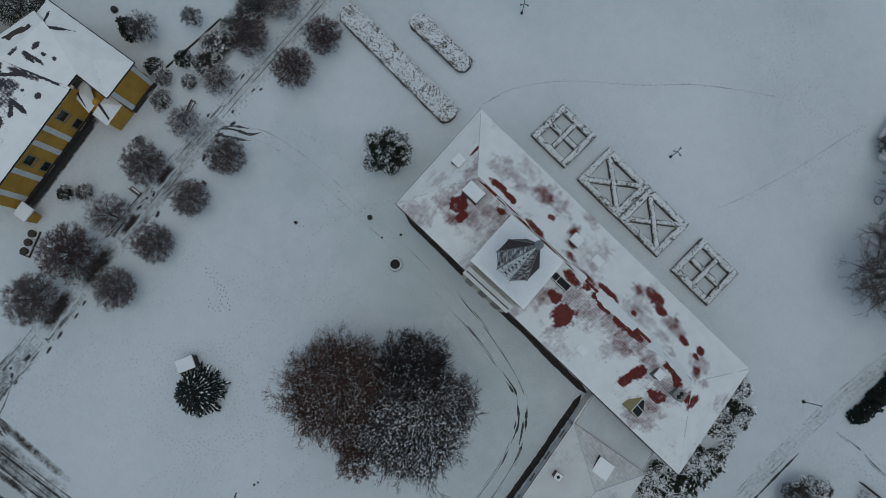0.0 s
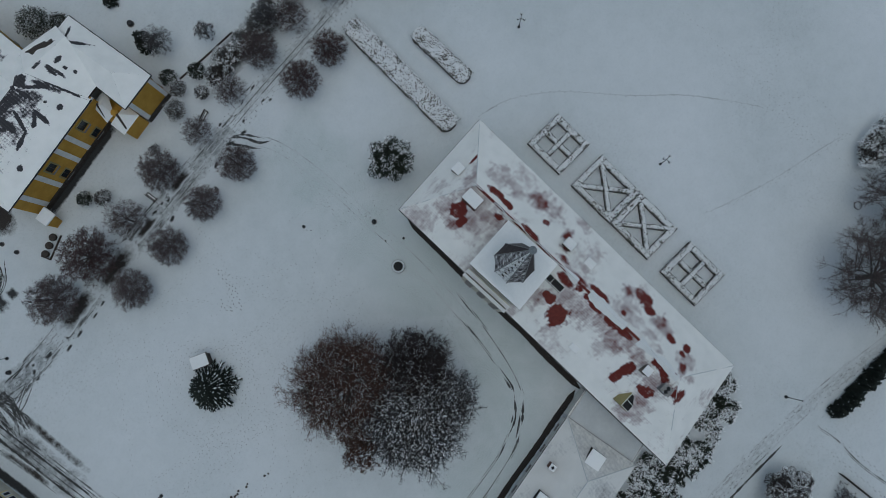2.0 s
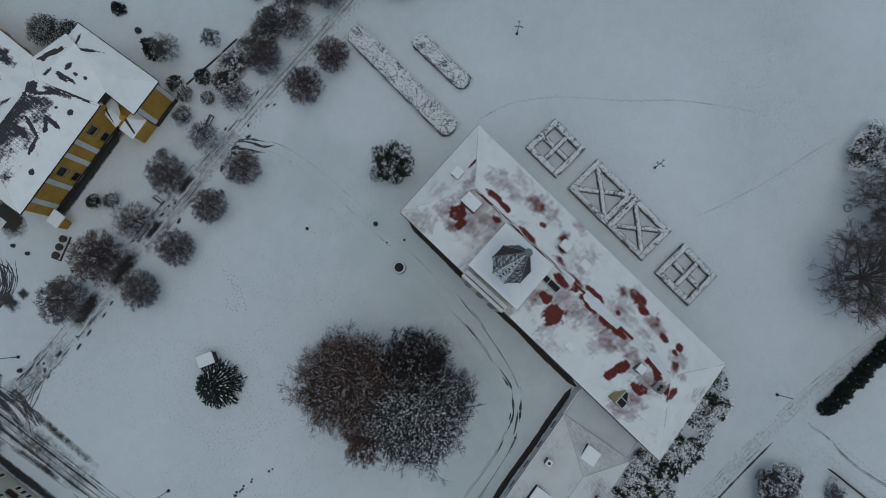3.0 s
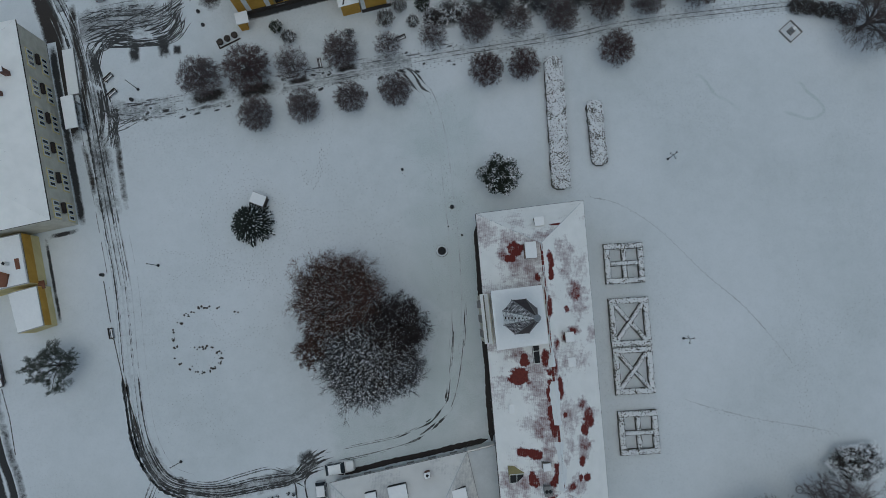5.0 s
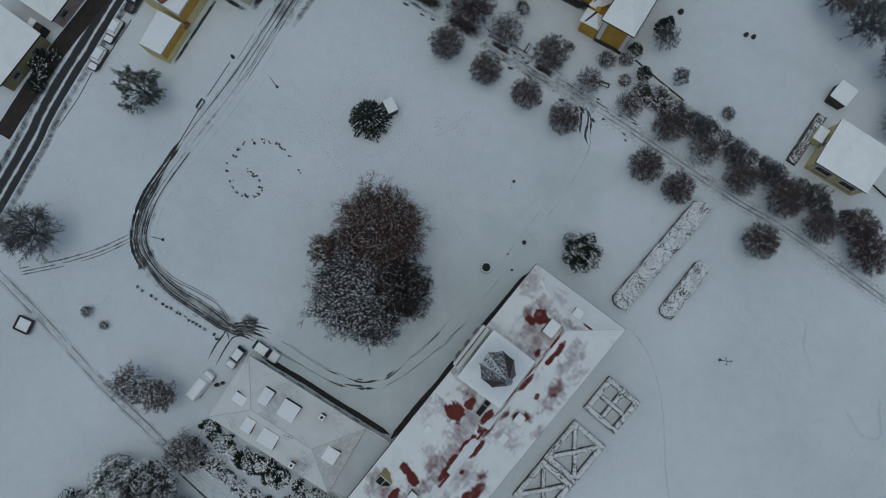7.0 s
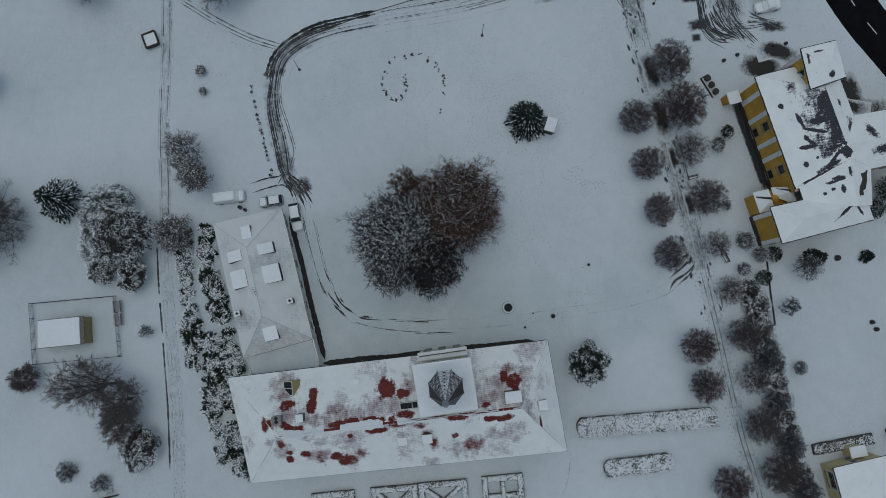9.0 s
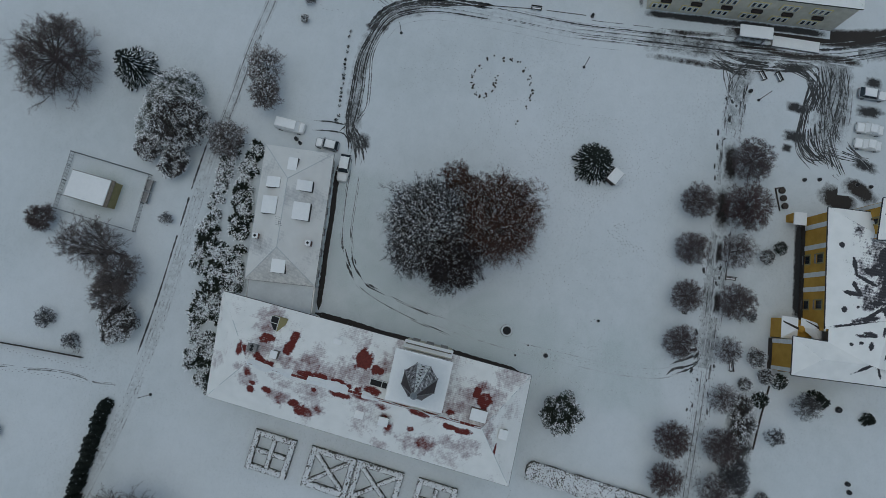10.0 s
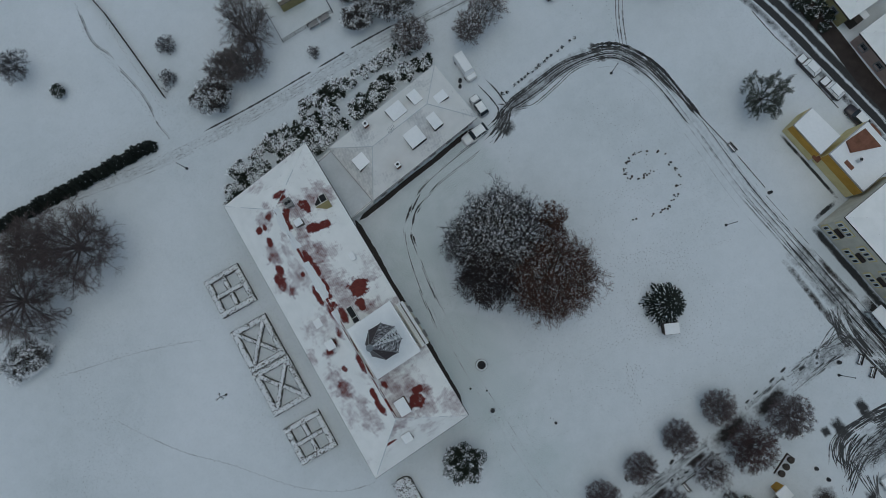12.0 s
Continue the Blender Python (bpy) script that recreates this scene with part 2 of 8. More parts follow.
M = {
    "lawn": ground_material(),
    "snow": snow_material("settled_snow"),
    "fleck": snow_material("twig_snow", (0.84, 0.86, 0.87), (0.92, 0.93, 0.94), 1.5, 0.02),
    "hedge_snow": snow_material("broken_hedge_snow", (0.66, 0.67, 0.675), (0.80, 0.805, 0.81), 0.9, 0.04),
    "scrub_leaf": leaf_material("grey_brown_scrub", (0.035, 0.032, 0.03), (0.12, 0.108, 0.10)),
    "slush": slush_material("soft_slush", (0.022, 0.022, 0.022), 1.3),
    "thin_snow": slush_material("thin_trodden_snow", (0.27, 0.295, 0.295), 0.3),
    "brown_slush": slush_material("brown_slush", (0.022, 0.019, 0.017), 1.4),
    "track": track_material("tyre_slush", 0.30),
    "track_thin": track_material("pressed_snow", 0.72, (0.16, 0.16, 0.16)),
    "track_half": track_material("half_pressed_slush", 0.46, (0.08, 0.08, 0.08)),
    "spire_roof": roof_material("dusted_shingle", (0.030, 0.021, 0.023), (0.066, 0.05, 0.052), 0.5, 90.0, 0.45, 0.2, 0.5, (0.34, 0.32, 0.325), 0.1),
    "wet": track_material("wet_ground", 0.14, (0.030, 0.024, 0.021), 0.9),
    "print": plain("trodden_print", (0.22, 0.23, 0.23), (0.40, 0.41, 0.42)),
    "faint_print": plain("faint_print", (0.43, 0.445, 0.455), (0.53, 0.545, 0.555)),
    "dark_print": plain("muddy_print", (0.05, 0.05, 0.05), (0.13, 0.13, 0.13)),
    "asphalt": plain("wet_asphalt", (0.005, 0.005, 0.0055), (0.011, 0.011, 0.0115), 0.6, 0.7, 0.0, 0.03),
    "brown_way": plain("brown_paving", (0.022, 0.017, 0.015), (0.05, 0.038, 0.033), 0.8),
    "line": plain("road_paint", (0.55, 0.55, 0.55), (0.75, 0.75, 0.75)),
    "red_roof": roof_material("red_tiles_under_snow", (0.12, 0.022, 0.018), (0.19, 0.036, 0.028), 0.25, 0.0, 0.40, 0.36, 0.3, (0.50, 0.44, 0.44), 0.03, 0.9, 0.5, 1.1, 0.065),
    "slate_roof": roof_material("dark_tiles_under_snow", (0.035, 0.036, 0.042), (0.08, 0.075, 0.08), 0.4, 0.0, 0.65, 0.2),
    "snow_roof": roof_material("grey_tiles_under_snow", (0.10, 0.09, 0.085), (0.20, 0.18, 0.17), 0.45),
    "thin_roof_snow": snow_material("thin_grey_snow", (0.50, 0.52, 0.53), (0.60, 0.62, 0.63), 0.3, 0.03),
    "annex_roof": roof_material("thin_snow_on_sheet_roof", (0.22, 0.21, 0.20), (0.34, 0.33, 0.32), 0.45, 8.0, 0.5, 0.4, 0.3, (0.55, 0.55, 0.545), 0.1, 1.0, 0.4, white=0.82),
    "tile": plain("red_clay_tile", (0.11, 0.024, 0.02), (0.20, 0.045, 0.034)),
    "spire": plain("weathered_brown_shingle", (0.03, 0.022, 0.024), (0.08, 0.062, 0.064), 1.2, 0.6),
    "cream": plain("cream_render", (0.52, 0.48, 0.38), (0.68, 0.64, 0.54), 0.8),
    "white": plain("white_painted_render", (0.62, 0.61, 0.58), (0.80, 0.79, 0.76), 0.8),
    "ochre": plain("ochre_render", (0.42, 0.23, 0.035), (0.58, 0.34, 0.06), 0.6),
    "pale_yellow": plain("pale_yellow_render", (0.60, 0.50, 0.24), (0.75, 0.64, 0.34), 0.6),
    "olive": plain("olive_render", (0.23, 0.20, 0.09), (0.36, 0.31, 0.15), 0.6),
    "pink": plain("pinkish_render", (0.33, 0.24, 0.20), (0.46, 0.35, 0.30), 0.6),
    "stone": plain("grey_stone", (0.16, 0.155, 0.15), (0.32, 0.31, 0.30), 2.0),
    "brick": plain("brown_brick", (0.10, 0.05, 0.035), (0.22, 0.12, 0.09), 4.0),
    "rust": plain("rusty_sheet_roof", (0.13, 0.055, 0.03), (0.24, 0.11, 0.07), 1.0),
    "wood": plain("grey_weathered_wood", (0.10, 0.09, 0.075), (0.24, 0.21, 0.17), 3.0),
    "dark_wood": plain("dark_wood", (0.03, 0.025, 0.02), (0.08, 0.065, 0.055), 3.0),
    "frame": plain("white_window_frame", (0.60, 0.60, 0.58), (0.76, 0.76, 0.74)),
    "dark": plain("dark_opening", (0.012, 0.012, 0.013), (0.03, 0.03, 0.03)),
    "glass": glass_material("window_glass"),
    "metal": plain("dark_iron", (0.02, 0.02, 0.022), (0.06, 0.06, 0.062), 4.0, 0.45, 0.6),
    "zinc": plain("grey_zinc", (0.25, 0.26, 0.27), (0.42, 0.43, 0.44), 3.0, 0.4, 0.8),
    "bark": plain("grey_bark", (0.04, 0.036, 0.033), (0.11, 0.10, 0.09), 6.0),
    "twig_grey": leaf_material("grey_twigs", (0.045, 0.044, 0.047), (0.15, 0.145, 0.15)),
    "twig_shaded": leaf_material("shaded_dense_twigs", (0.02, 0.016, 0.016), (0.07, 0.058, 0.058)),
    "twig_brown": leaf_material("brown_twigs", (0.065, 0.05, 0.047), (0.185, 0.148, 0.14)),
    "twig_red": leaf_material("russet_leaves", (0.05, 0.032, 0.027), (0.165, 0.098, 0.078)),
    "leaf_dark": leaf_material("dark_evergreen_leaves", (0.012, 0.016, 0.012), (0.045, 0.055, 0.04)),
    "leaf_box": leaf_material("box_hedge_leaves", (0.014, 0.015, 0.014), (0.055, 0.053, 0.046)),
    "hedge_leaf": leaf_material("clipped_hedge_leaves", (0.045, 0.042, 0.036), (0.14, 0.13, 0.11)),
    "needle": leaf_material("conifer_needles", (0.010, 0.014, 0.012), (0.034, 0.042, 0.034)),
    "twig_avenue": leaf_material("grey_brown_avenue_twigs", (0.055, 0.043, 0.042), (0.168, 0.134, 0.131)),
    "twig_reddish": leaf_material("reddish_avenue_twigs", (0.05, 0.033, 0.031), (0.13, 0.088, 0.083)),
    "twig_pale": leaf_material("pale_grey_brown_twigs", (0.085, 0.072, 0.068), (0.22, 0.19, 0.18)),
    "needle_grey": leaf_material("greyish_pine_needles", (0.05, 0.06, 0.05), (0.13, 0.14, 0.12)),
    "rubber": plain("tyre_rubber", (0.012, 0.012, 0.012), (0.03, 0.03, 0.03)),
    "car_white": plain("white_car_paint", (0.62, 0.62, 0.60), (0.72, 0.72, 0.70), 1.0, 0.3, 0.0, 0.5),
    "car_silver": plain("silver_car_paint", (0.35, 0.36, 0.37), (0.46, 0.47, 0.48), 1.0, 0.3, 0.5, 0.5),
    "car_dark": plain("dark_car_paint", (0.03, 0.025, 0.028), (0.06, 0.05, 0.055), 1.0, 0.3, 0.2, 0.5),
    "car_beige": plain("beige_car_paint", (0.40, 0.36, 0.29), (0.52, 0.47, 0.39), 1.0, 0.3, 0.2, 0.5),
}


# ---- shapes ----
class Geo:
    """Gathers vertices and faces of one mesh."""

    def __init__(self):
        self.v, self.f, self.m = [], [], []

    def add(self, verts, faces, slot=0):
        n = len(self.v)
        self.v.extend(tuple(p) for p in verts)
        self.f.extend(tuple(n + i for i in f) for f in faces)
        self.m.extend([slot] * len(faces))
        return self

    def hexa(self, low, high, slot=0):
        """A solid between two quads of four points each, both counter-clockwise from above."""
        return self.add([*low, *high], [(3, 2, 1, 0), (4, 5, 6, 7), (0, 1, 5, 4), (1, 2, 6, 5), (2, 3, 7, 6), (3, 0, 4, 7)], slot)

    def box(self, x, y, z, a, b, c, turn=0.0, slot=0):
        """A box centred on x, y, standing on z, with the sizes a, b, c."""
        k, s = math.cos(radians(turn)), math.sin(radians(turn))
        q = [(x + k * u - s * w, y + s * u + k * w) for u, w in ((-a / 2, -b / 2), (a / 2, -b / 2), (a / 2, b / 2), (-a / 2, b / 2))]
        return self.hexa([(*p, z) for p in q], [(*p, z + c) for p in q], slot)

    def prism(self, poly, z0, z1, slot=0):
        n = len(poly)
        faces = [tuple(range(n))[::-1], tuple(range(n, 2 * n))]
        faces += [(i, (i + 1) % n, n + (i + 1) % n, n + i) for i in range(n)]
        return self.add([(*p, z0) for p in poly] + [(*p, z1) for p in poly], faces, slot)

    def rod(self, a, b, ra, rb, n=6, caps=True, slot=0):
        a, b = Vector(a), Vector(b)
        w = (b - a).normalized()
        u = w.orthogonal().normalized()
        s = w.cross(u)
        ring = [(math.cos(2 * math.pi * i / n), math.sin(2 * math.pi * i / n)) for i in range(n)]
        verts = [a + (u * c + s * d) * ra for c, d in ring] + [b + (u * c + s * d) * rb for c, d in ring]
        faces = [(i, (i + 1) % n, n + (i + 1) % n, n + i) for i in range(n)]
        if caps:
            faces += [tuple(range(n))[::-1], tuple(range(n, 2 * n))]
        return self.add(verts, faces, slot)

    def lathe(self, x, y, rings, n=16, slot=0):
        """A turned solid from (radius, height) rings, bottom to top."""
        verts = [(x + r * math.cos(2 * math.pi * i / n), y + r * math.sin(2 * math.pi * i / n), z) for r, z in rings for i in range(n)]
        faces = [(k * n + i, k * n + (i + 1) % n, (k + 1) * n + (i + 1) % n, (k + 1) * n + i) for k in range(len(rings) - 1) for i in range(n)]
        faces += [tuple(range(n))[::-1], tuple(range((len(rings) - 1) * n, len(rings) * n))]
        return self.add(verts, faces, slot)

    def chip(self, c, u, w, slot=0):
        """A loose rhomb, for a leaf or a fleck."""
        c, u, w = Vector(c), Vector(u), Vector(w)
        return self.add([c - u, c - w * 0.9, c + u, c + w], [(0, 1, 2, 3)], slot)

    def blob(self, c, a, b, h, rnd, n=6, slot=0):
        """A low, uneven lump of snow."""
        x, y, z = c
        turn = rnd.uniform(0, 6.28)
        ring = [(x + a * rnd.uniform(0.75, 1.1) * math.cos(turn + 6.283 * i / n), y + b * rnd.uniform(0.75, 1.1) * math.sin(turn + 6.283 * i / n), z) for i in range(n)]
        top = [(x + (p[0] - x) * 0.6, y + (p[1] - y) * 0.6, z + h) for p in ring]
        return self.add(ring + top, [(i, (i + 1) % n, n + (i + 1) % n, n + i) for i in range(n)] + [tuple(range(n, 2 * n))], slot)

    def mesh(self, name, mats):
        me = bpy.data.meshes.new(name)
        me.from_pydata(self.v, [], self.f)
        for m in mats if isinstance(mats, (list, tuple)) else [mats]:
            me.materials.append(m)
        if any(self.m):
            me.polygons.foreach_set("material_index", self.m)
        me.update()
        return me


def part(name, geo, mats, parent=None, label="", smooth=False):
    """Links a gathered shape as one mesh object, under a thing or a part."""
    ob = new(name, geo.mesh(name, mats))
    if smooth:
        ob.data.polygons.foreach_set("use_smooth", [True] * len(ob.data.polygons))
    if parent is not None:
        ob.parent = parent
        ob.matrix_parent_inverse = parent.matrix_basis.inverted()
    if label:
        tagged(ob, label)
    return ob


def thing(name, label, category, x=0, y=0, z=0, turn=0, group="", kind=""):
    """An empty at a thing's base, for its parts to hang from."""
    ob = new(name)
    ob.empty_display_size = 0.3
    ob.matrix_basis = pose(x, y, z, 0, 0, turn)
    return tagged(ob, label, category, group, kind)


def lone(name, geo, mats, label, category, group="", kind="", smooth=False):
    return tagged(part(name, geo, mats, None, "", smooth), label, category, group, kind)


def spline(points, step=0.5):
    """Even points on a smooth line through the given ones."""
    p = [Vector((*q, 0)) for q in points]
    p = [2 * p[0] - p[1], *p, 2 * p[-1] - p[-2]]
    out = []
    for a, b, c, d in zip(p, p[1:], p[2:], p[3:]):
        n = max(2, int((c - b).length / step))
        for i in range(n):
            t = i / n
            out.append(0.5 * (2 * b + (c - a) * t + (2 * a - 5 * b + 4 * c - d) * t * t + (3 * b - a - 3 * c + d) * t * t * t))
    out.append(p[-2])
    return out


def ribbon(geo, points, width, z, rnd, shift=0.0, rough=0.25, gaps=0.0, slot=0):
    """A strip that lies on the ground, with ragged edges and gaps."""
    line = spline(points, 0.35)
    left, right = [], []
    for i, p in enumerate(line):
        d = (line[min(i + 1, len(line) - 1)] - line[max(i - 1, 0)]).normalized()
        side = Vector((-d.y, d.x, 0))
        wide = width * 0.5 + min(width, 0.8) * rnd.uniform(-rough, rough) * 0.5
        if gaps:
            wide *= min(1.0, max(0.0, 3.5 * (noise.noise((p.x * 0.35, p.y * 0.35, 7.0 + shift * 17.3)) - gaps * 1.2 + 0.72)))
        if width < 1.2:
            wide *= min(1.0, 0.08 + 0.22 * min(i, len(line) - 1 - i))
        mid = p + side * (shift + 0.25 * min(width, 0.8) * noise.noise((p.x * 0.15, p.y * 0.15, shift)))
        left.append(mid + side * wide)
        right.append(mid - side * wide)
    n = len(line)
    keep = [noise.noise((line[i].x * 0.35, line[i].y * 0.35, 7.0 + shift * 17.3)) > gaps * 1.2 - 0.6 for i in range(n - 1)] if gaps else [True] * (n - 1)
    verts = [(p.x, p.y, z) for p in left] + [(p.x, p.y, z) for p in right]
    geo.add(verts, [(n + i, n + i + 1, i + 1, i) for i in range(n - 1) if keep[i]], slot)


def soft_ribbon(name, points, width, z, deep, rnd, label, mat="slush", cells=8):
    """A strip of thinned snow along a line: deep is how far the snow is gone in its middle."""
    line = spline(points, 0.5)
    verts, cov, n = [], [], len(line)
    seed = rnd.uniform(0, 60)
    for i, p in enumerate(line):
        d = (line[min(i + 1, n - 1)] - line[max(i - 1, 0)]).normalized()
        side = Vector((-d.y, d.x, 0))
        end = min(1.0, min(i, n - 1 - i) / 5)
        wob = 0.35 * noise.noise((p.x * 0.25, p.y * 0.25, seed))
        for j in range(cells + 1):
            w = (j / cells - 0.5) * 2
            verts.append((*(p + side * (w + 0.3 * wob) * width / 2).xy, z))
            cov.append(1.0 - deep * end * (1 - abs(w) ** 2.2) * (1 + wob))
    w1 = cells + 1
    g = Geo().add(verts, [(i * w1 + j, i * w1 + j + 1, (i + 1) * w1 + j + 1, (i + 1) * w1 + j)[::-1] for i in range(n - 1) for j in range(cells)])
    ob = lone(name, g, M[mat], label, "ground", kind="structure")
    ob.data.attributes.new("cover", "FLOAT", "POINT").data.foreach_set("value", cov)
    return ob


def cover_of(x, y, spots, seed=0.0):
    """How thick snow lies at x, y (0 to 1), given bare spots (x, y, rx, ry, depth)."""
    c = 1.0
    wob = 0.5 * noise.noise((x * 0.9, y * 0.9, seed)) + 0.34 * noise.noise((x * 2.4, y * 2.4, seed + 3)) + 0.2 * noise.noise((x * 6, y * 6, seed + 5))
    for sx, sy, rx, ry, deep, *turn in spots:
        u, v = x - sx, y - sy
        if abs(u) + abs(v) > 3 * (rx + ry) + 0.5:
            continue
        if turn:
            k, s = math.cos(radians(turn[0])), math.sin(radians(turn[0]))
            u, v = k * u + s * v, k * v - s * u
        d = math.hypot(u / (rx + 0.05), v / (ry + 0.05)) + wob
        edge = 0.25 if deep > 0.9 else 0.6
        c = min(c, 1 - deep * min(1, max(0, (1.12 + edge - d) / (2 * edge))))
    return c


def snow_slope(name, corners, spots, mat, parent, res=0.25, lift=0.05, seed=0.0, label="", haze=0.0):
    """Snow on a roof slope: corners are eave, eave, ridge, ridge. Its height and the attribute cover follow the bare spots."""
    a, b, c, d = [Vector(p) for p in corners]
    nu = max(2, int(max((b - a).length, (c - d).length) / res))
    nv = max(2, int(max((d - a).length, (c - b).length) / res))
    verts, cov = [], []
    for j in range(nv + 1):
        for i in range(nu + 1):
            u, w = i / nu, j / nv
            p = (a.lerp(b, u)).lerp(d.lerp(c, u), w)
            k = cover_of(p.x, p.y, spots, seed)
            if haze:
                k = min(k, 1 - haze * max(0, noise.noise((p.x * 0.22, p.y * 0.22, seed + 9)) * 1.6))
            cov.append(k)
            edge = 0.04 * noise.noise((p.x * 1.1, p.y * 1.1, seed + 5))
            verts.append((p.x, p.y, p.z + 0.012 + (lift + edge) * max(0.0, k - 0.15)))
    w1 = nu + 1
    faces = [(j * w1 + i, j * w1 + i + 1, (j + 1) * w1 + i + 1, (j + 1) * w1 + i) for j in range(nv) for i in range(nu)]
    g = Geo()
    g.add(verts, faces)
    ob = part(name, g, mat, parent, label, True)
    at = ob.data.attributes.new("cover", "FLOAT", "POINT")
    at.data.foreach_set("value", cov)
    return ob


def wall_run(geo, p, q, z0, z1, thick, openings, slot=0):
    """A wall from p to q (its outer face on the right of the way) with openings (from, to, sill, head) cut through it."""
    p, q = Vector((*p, 0)), Vector((*q, 0))
    d = (q - p).normalized()
    inn = Vector((-d.y, d.x, 0)) * thick
    long = (q - p).length
    solid = Geo()
    us = sorted({0, long, *(v for o in openings for v in o[:2])})
    zs = sorted({z0, z1, *(v for o in openings for v in o[2:4])})
    for u0, u1 in zip(us, us[1:]):
        for a, b in zip(zs, zs[1:]):
            if any(o[0] <= (u0 + u1) / 2 <= o[1] and o[2] <= (a + b) / 2 <= o[3] for o in openings):
                continue
            s, e = p + d * u0, p + d * u1
            low = [s, e, e + inn, s + inn]
            solid.hexa([(v.x, v.y, a) for v in low], [(v.x, v.y, b) for v in low])
    # weld the blocks into one body without inner faces
    place, keep, count = {}, [], {}
    index = [place.setdefault(tuple(round(c, 3) for c in v), len(place)) for v in solid.v]
    for f in solid.f:
        k = tuple(sorted(index[i] for i in f))
        count[k] = count.get(k, 0) + 1
    for f in solid.f:
        if count[tuple(sorted(index[i] for i in f))] == 1:
            keep.append(tuple(index[i] for i in f))
    geo.add(list(place), keep, slot)


def windows_in(parent, p, q, openings, deep=0.22, frame_mat="stone", sill=True, bars=(1, 1), surround=None):
    """A framed window in each opening of a wall run."""
    p, q = Vector((*p, 0)), Vector((*q, 0))
    d = (q - p).normalized()
    out = Vector((d.y, -d.x, 0))
    turn = math.degrees(math.atan2(d.y, d.x))
    for u0, u1, a, b in openings:
        mid = p + d * ((u0 + u1) / 2) - out * deep
        w, h, t = u1 - u0, b - a, 0.09
        g = Geo()
        for s in (-1, 1):
            c = mid + d * s * (w / 2 - t / 2)
            g.box(c.x, c.y, a, t, 0.08, h, turn)
        for z in (a, b - t):
            g.box(mid.x, mid.y, z, w - 2 * t, 0.08, t, turn)
        for i in range(bars[0]):
            c = mid + d * ((i + 1) / (bars[0] + 1) - 0.5) * w
            g.box(c.x, c.y, a + t, 0.05, 0.06, h - 2 * t, turn)
        for i in range(bars[1]):
            g.box(mid.x, mid.y, a + h * (i + 1) / (bars[1] + 1), w - 2 * t, 0.05, 0.05, turn)
        win = part("window", g, M[frame_mat], parent)
        pane = Geo().box(mid.x - out.x * 0.05, mid.y - out.y * 0.05, a, w, 0.02, h, turn)
        part("pane", pane, M["glass"], win)
        if sill:
            c = mid + out * (deep + 0.06)
            part("sill", Geo().box(c.x, c.y, a - 0.08, w + 0.2, 0.34, 0.07, turn), M["stone"], win)
        if surround:
            g = Geo()
            for s in (-1, 1):
                c = p + d * ((u0 + u1) / 2 + s * (w / 2 + 0.11)) + out * 0.03
                g.box(c.x, c.y, a, 0.2, 0.07, h, turn)
            c = p + d * ((u0 + u1) / 2) + out * 0.03
            g.box(c.x, c.y, b, w + 0.44, 0.07, 0.2, turn)
            part("surround", g, M[surround], win)


# ---- ground, roads and tracks ----
R0 = random.Random(11)
g = Geo()
n = 24
ring = [-2400 + 4800 * i / n for i in range(n + 1)]
g.add([(x, y, 0) for y in ring for x in ring], [(j * (n + 1) + i, j * (n + 1) + i + 1, (j + 1) * (n + 1) + i + 1, (j + 1) * (n + 1) + i) for j in range(n) for i in range(n)])
lone("ground", g, M["lawn"], "snow-covered lawn of a park, crossed by tracks", "ground", kind="structure")

WEST_ROAD = [(-65, 66), (-58.6, 52), (-55.9, 40), (-54.4, 30), (-52.8, 19), (-51.2, 8), (-50.4, -6), (-49.2, -16), (-46.2, -22.2), (-42.0, -24.6), (-37, -25.1), (-31, -24.7), (-26, -23.8), (-22, -22.4)]
COURT = [(-22, -22.0), (-17.3, -21.4), (-10.8, -20.4), (-5.8, -19.0), (-2.6, -16.8), (-0.6, -13.3), (1.0, -6.7), (2.2, 0.7), (2.6, 9.9), (2.4, 19.0), (2.0, 28.0), (0.8, 35.0), (-1.2, 38.3), (-3.6, 40.2)]
AVENUE = [(-53, 36.4), (-49.3, 36.8), (-43.4, 37.4), (-35.7, 38.3), (-26.1, 39.5), (-16.7, 40.4), (-9.3, 41.3), (-2.0, 42.0), (5.2, 42.7), (14.0, 43.3), (25.4, 44.2), (33, 45.3), (44.0, 46.0), (55.3, 46.4), (70, 46.8)]
SOUTH = [(-66, -40.8), (-59.0, -41.3), (-50.2, -42.0), (-42.1, -42.9), (-34.2, -43.7), (-25.4, -44.1), (-16.7, -44.7), (-9.2, -44.9), (0.1, -44.9), (11.1, -44.9), (20.0, -45.3), (30.6, -46.2), (44.4, -48.6), (58, -51.0), (80, -54)]
SIDE = [(-47.3, -22.5), (-49.9, -28.0), (-53.3, -33.1), (-58, -39.0)]


def tracks(name, line, lanes, label, mat="track", z=0.012, kind="structure"):
    """Tyre or foot tracks beside one another along a line: (shift, width, gaps) each."""
    g = Geo()
    for i, (shift, width, gaps) in enumerate(lanes):
        ribbon(g, line, width, z + 0.004 * i, R0, shift, 0.5, gaps)
    return lone(name, g, M[mat], label, "track", kind=kind)


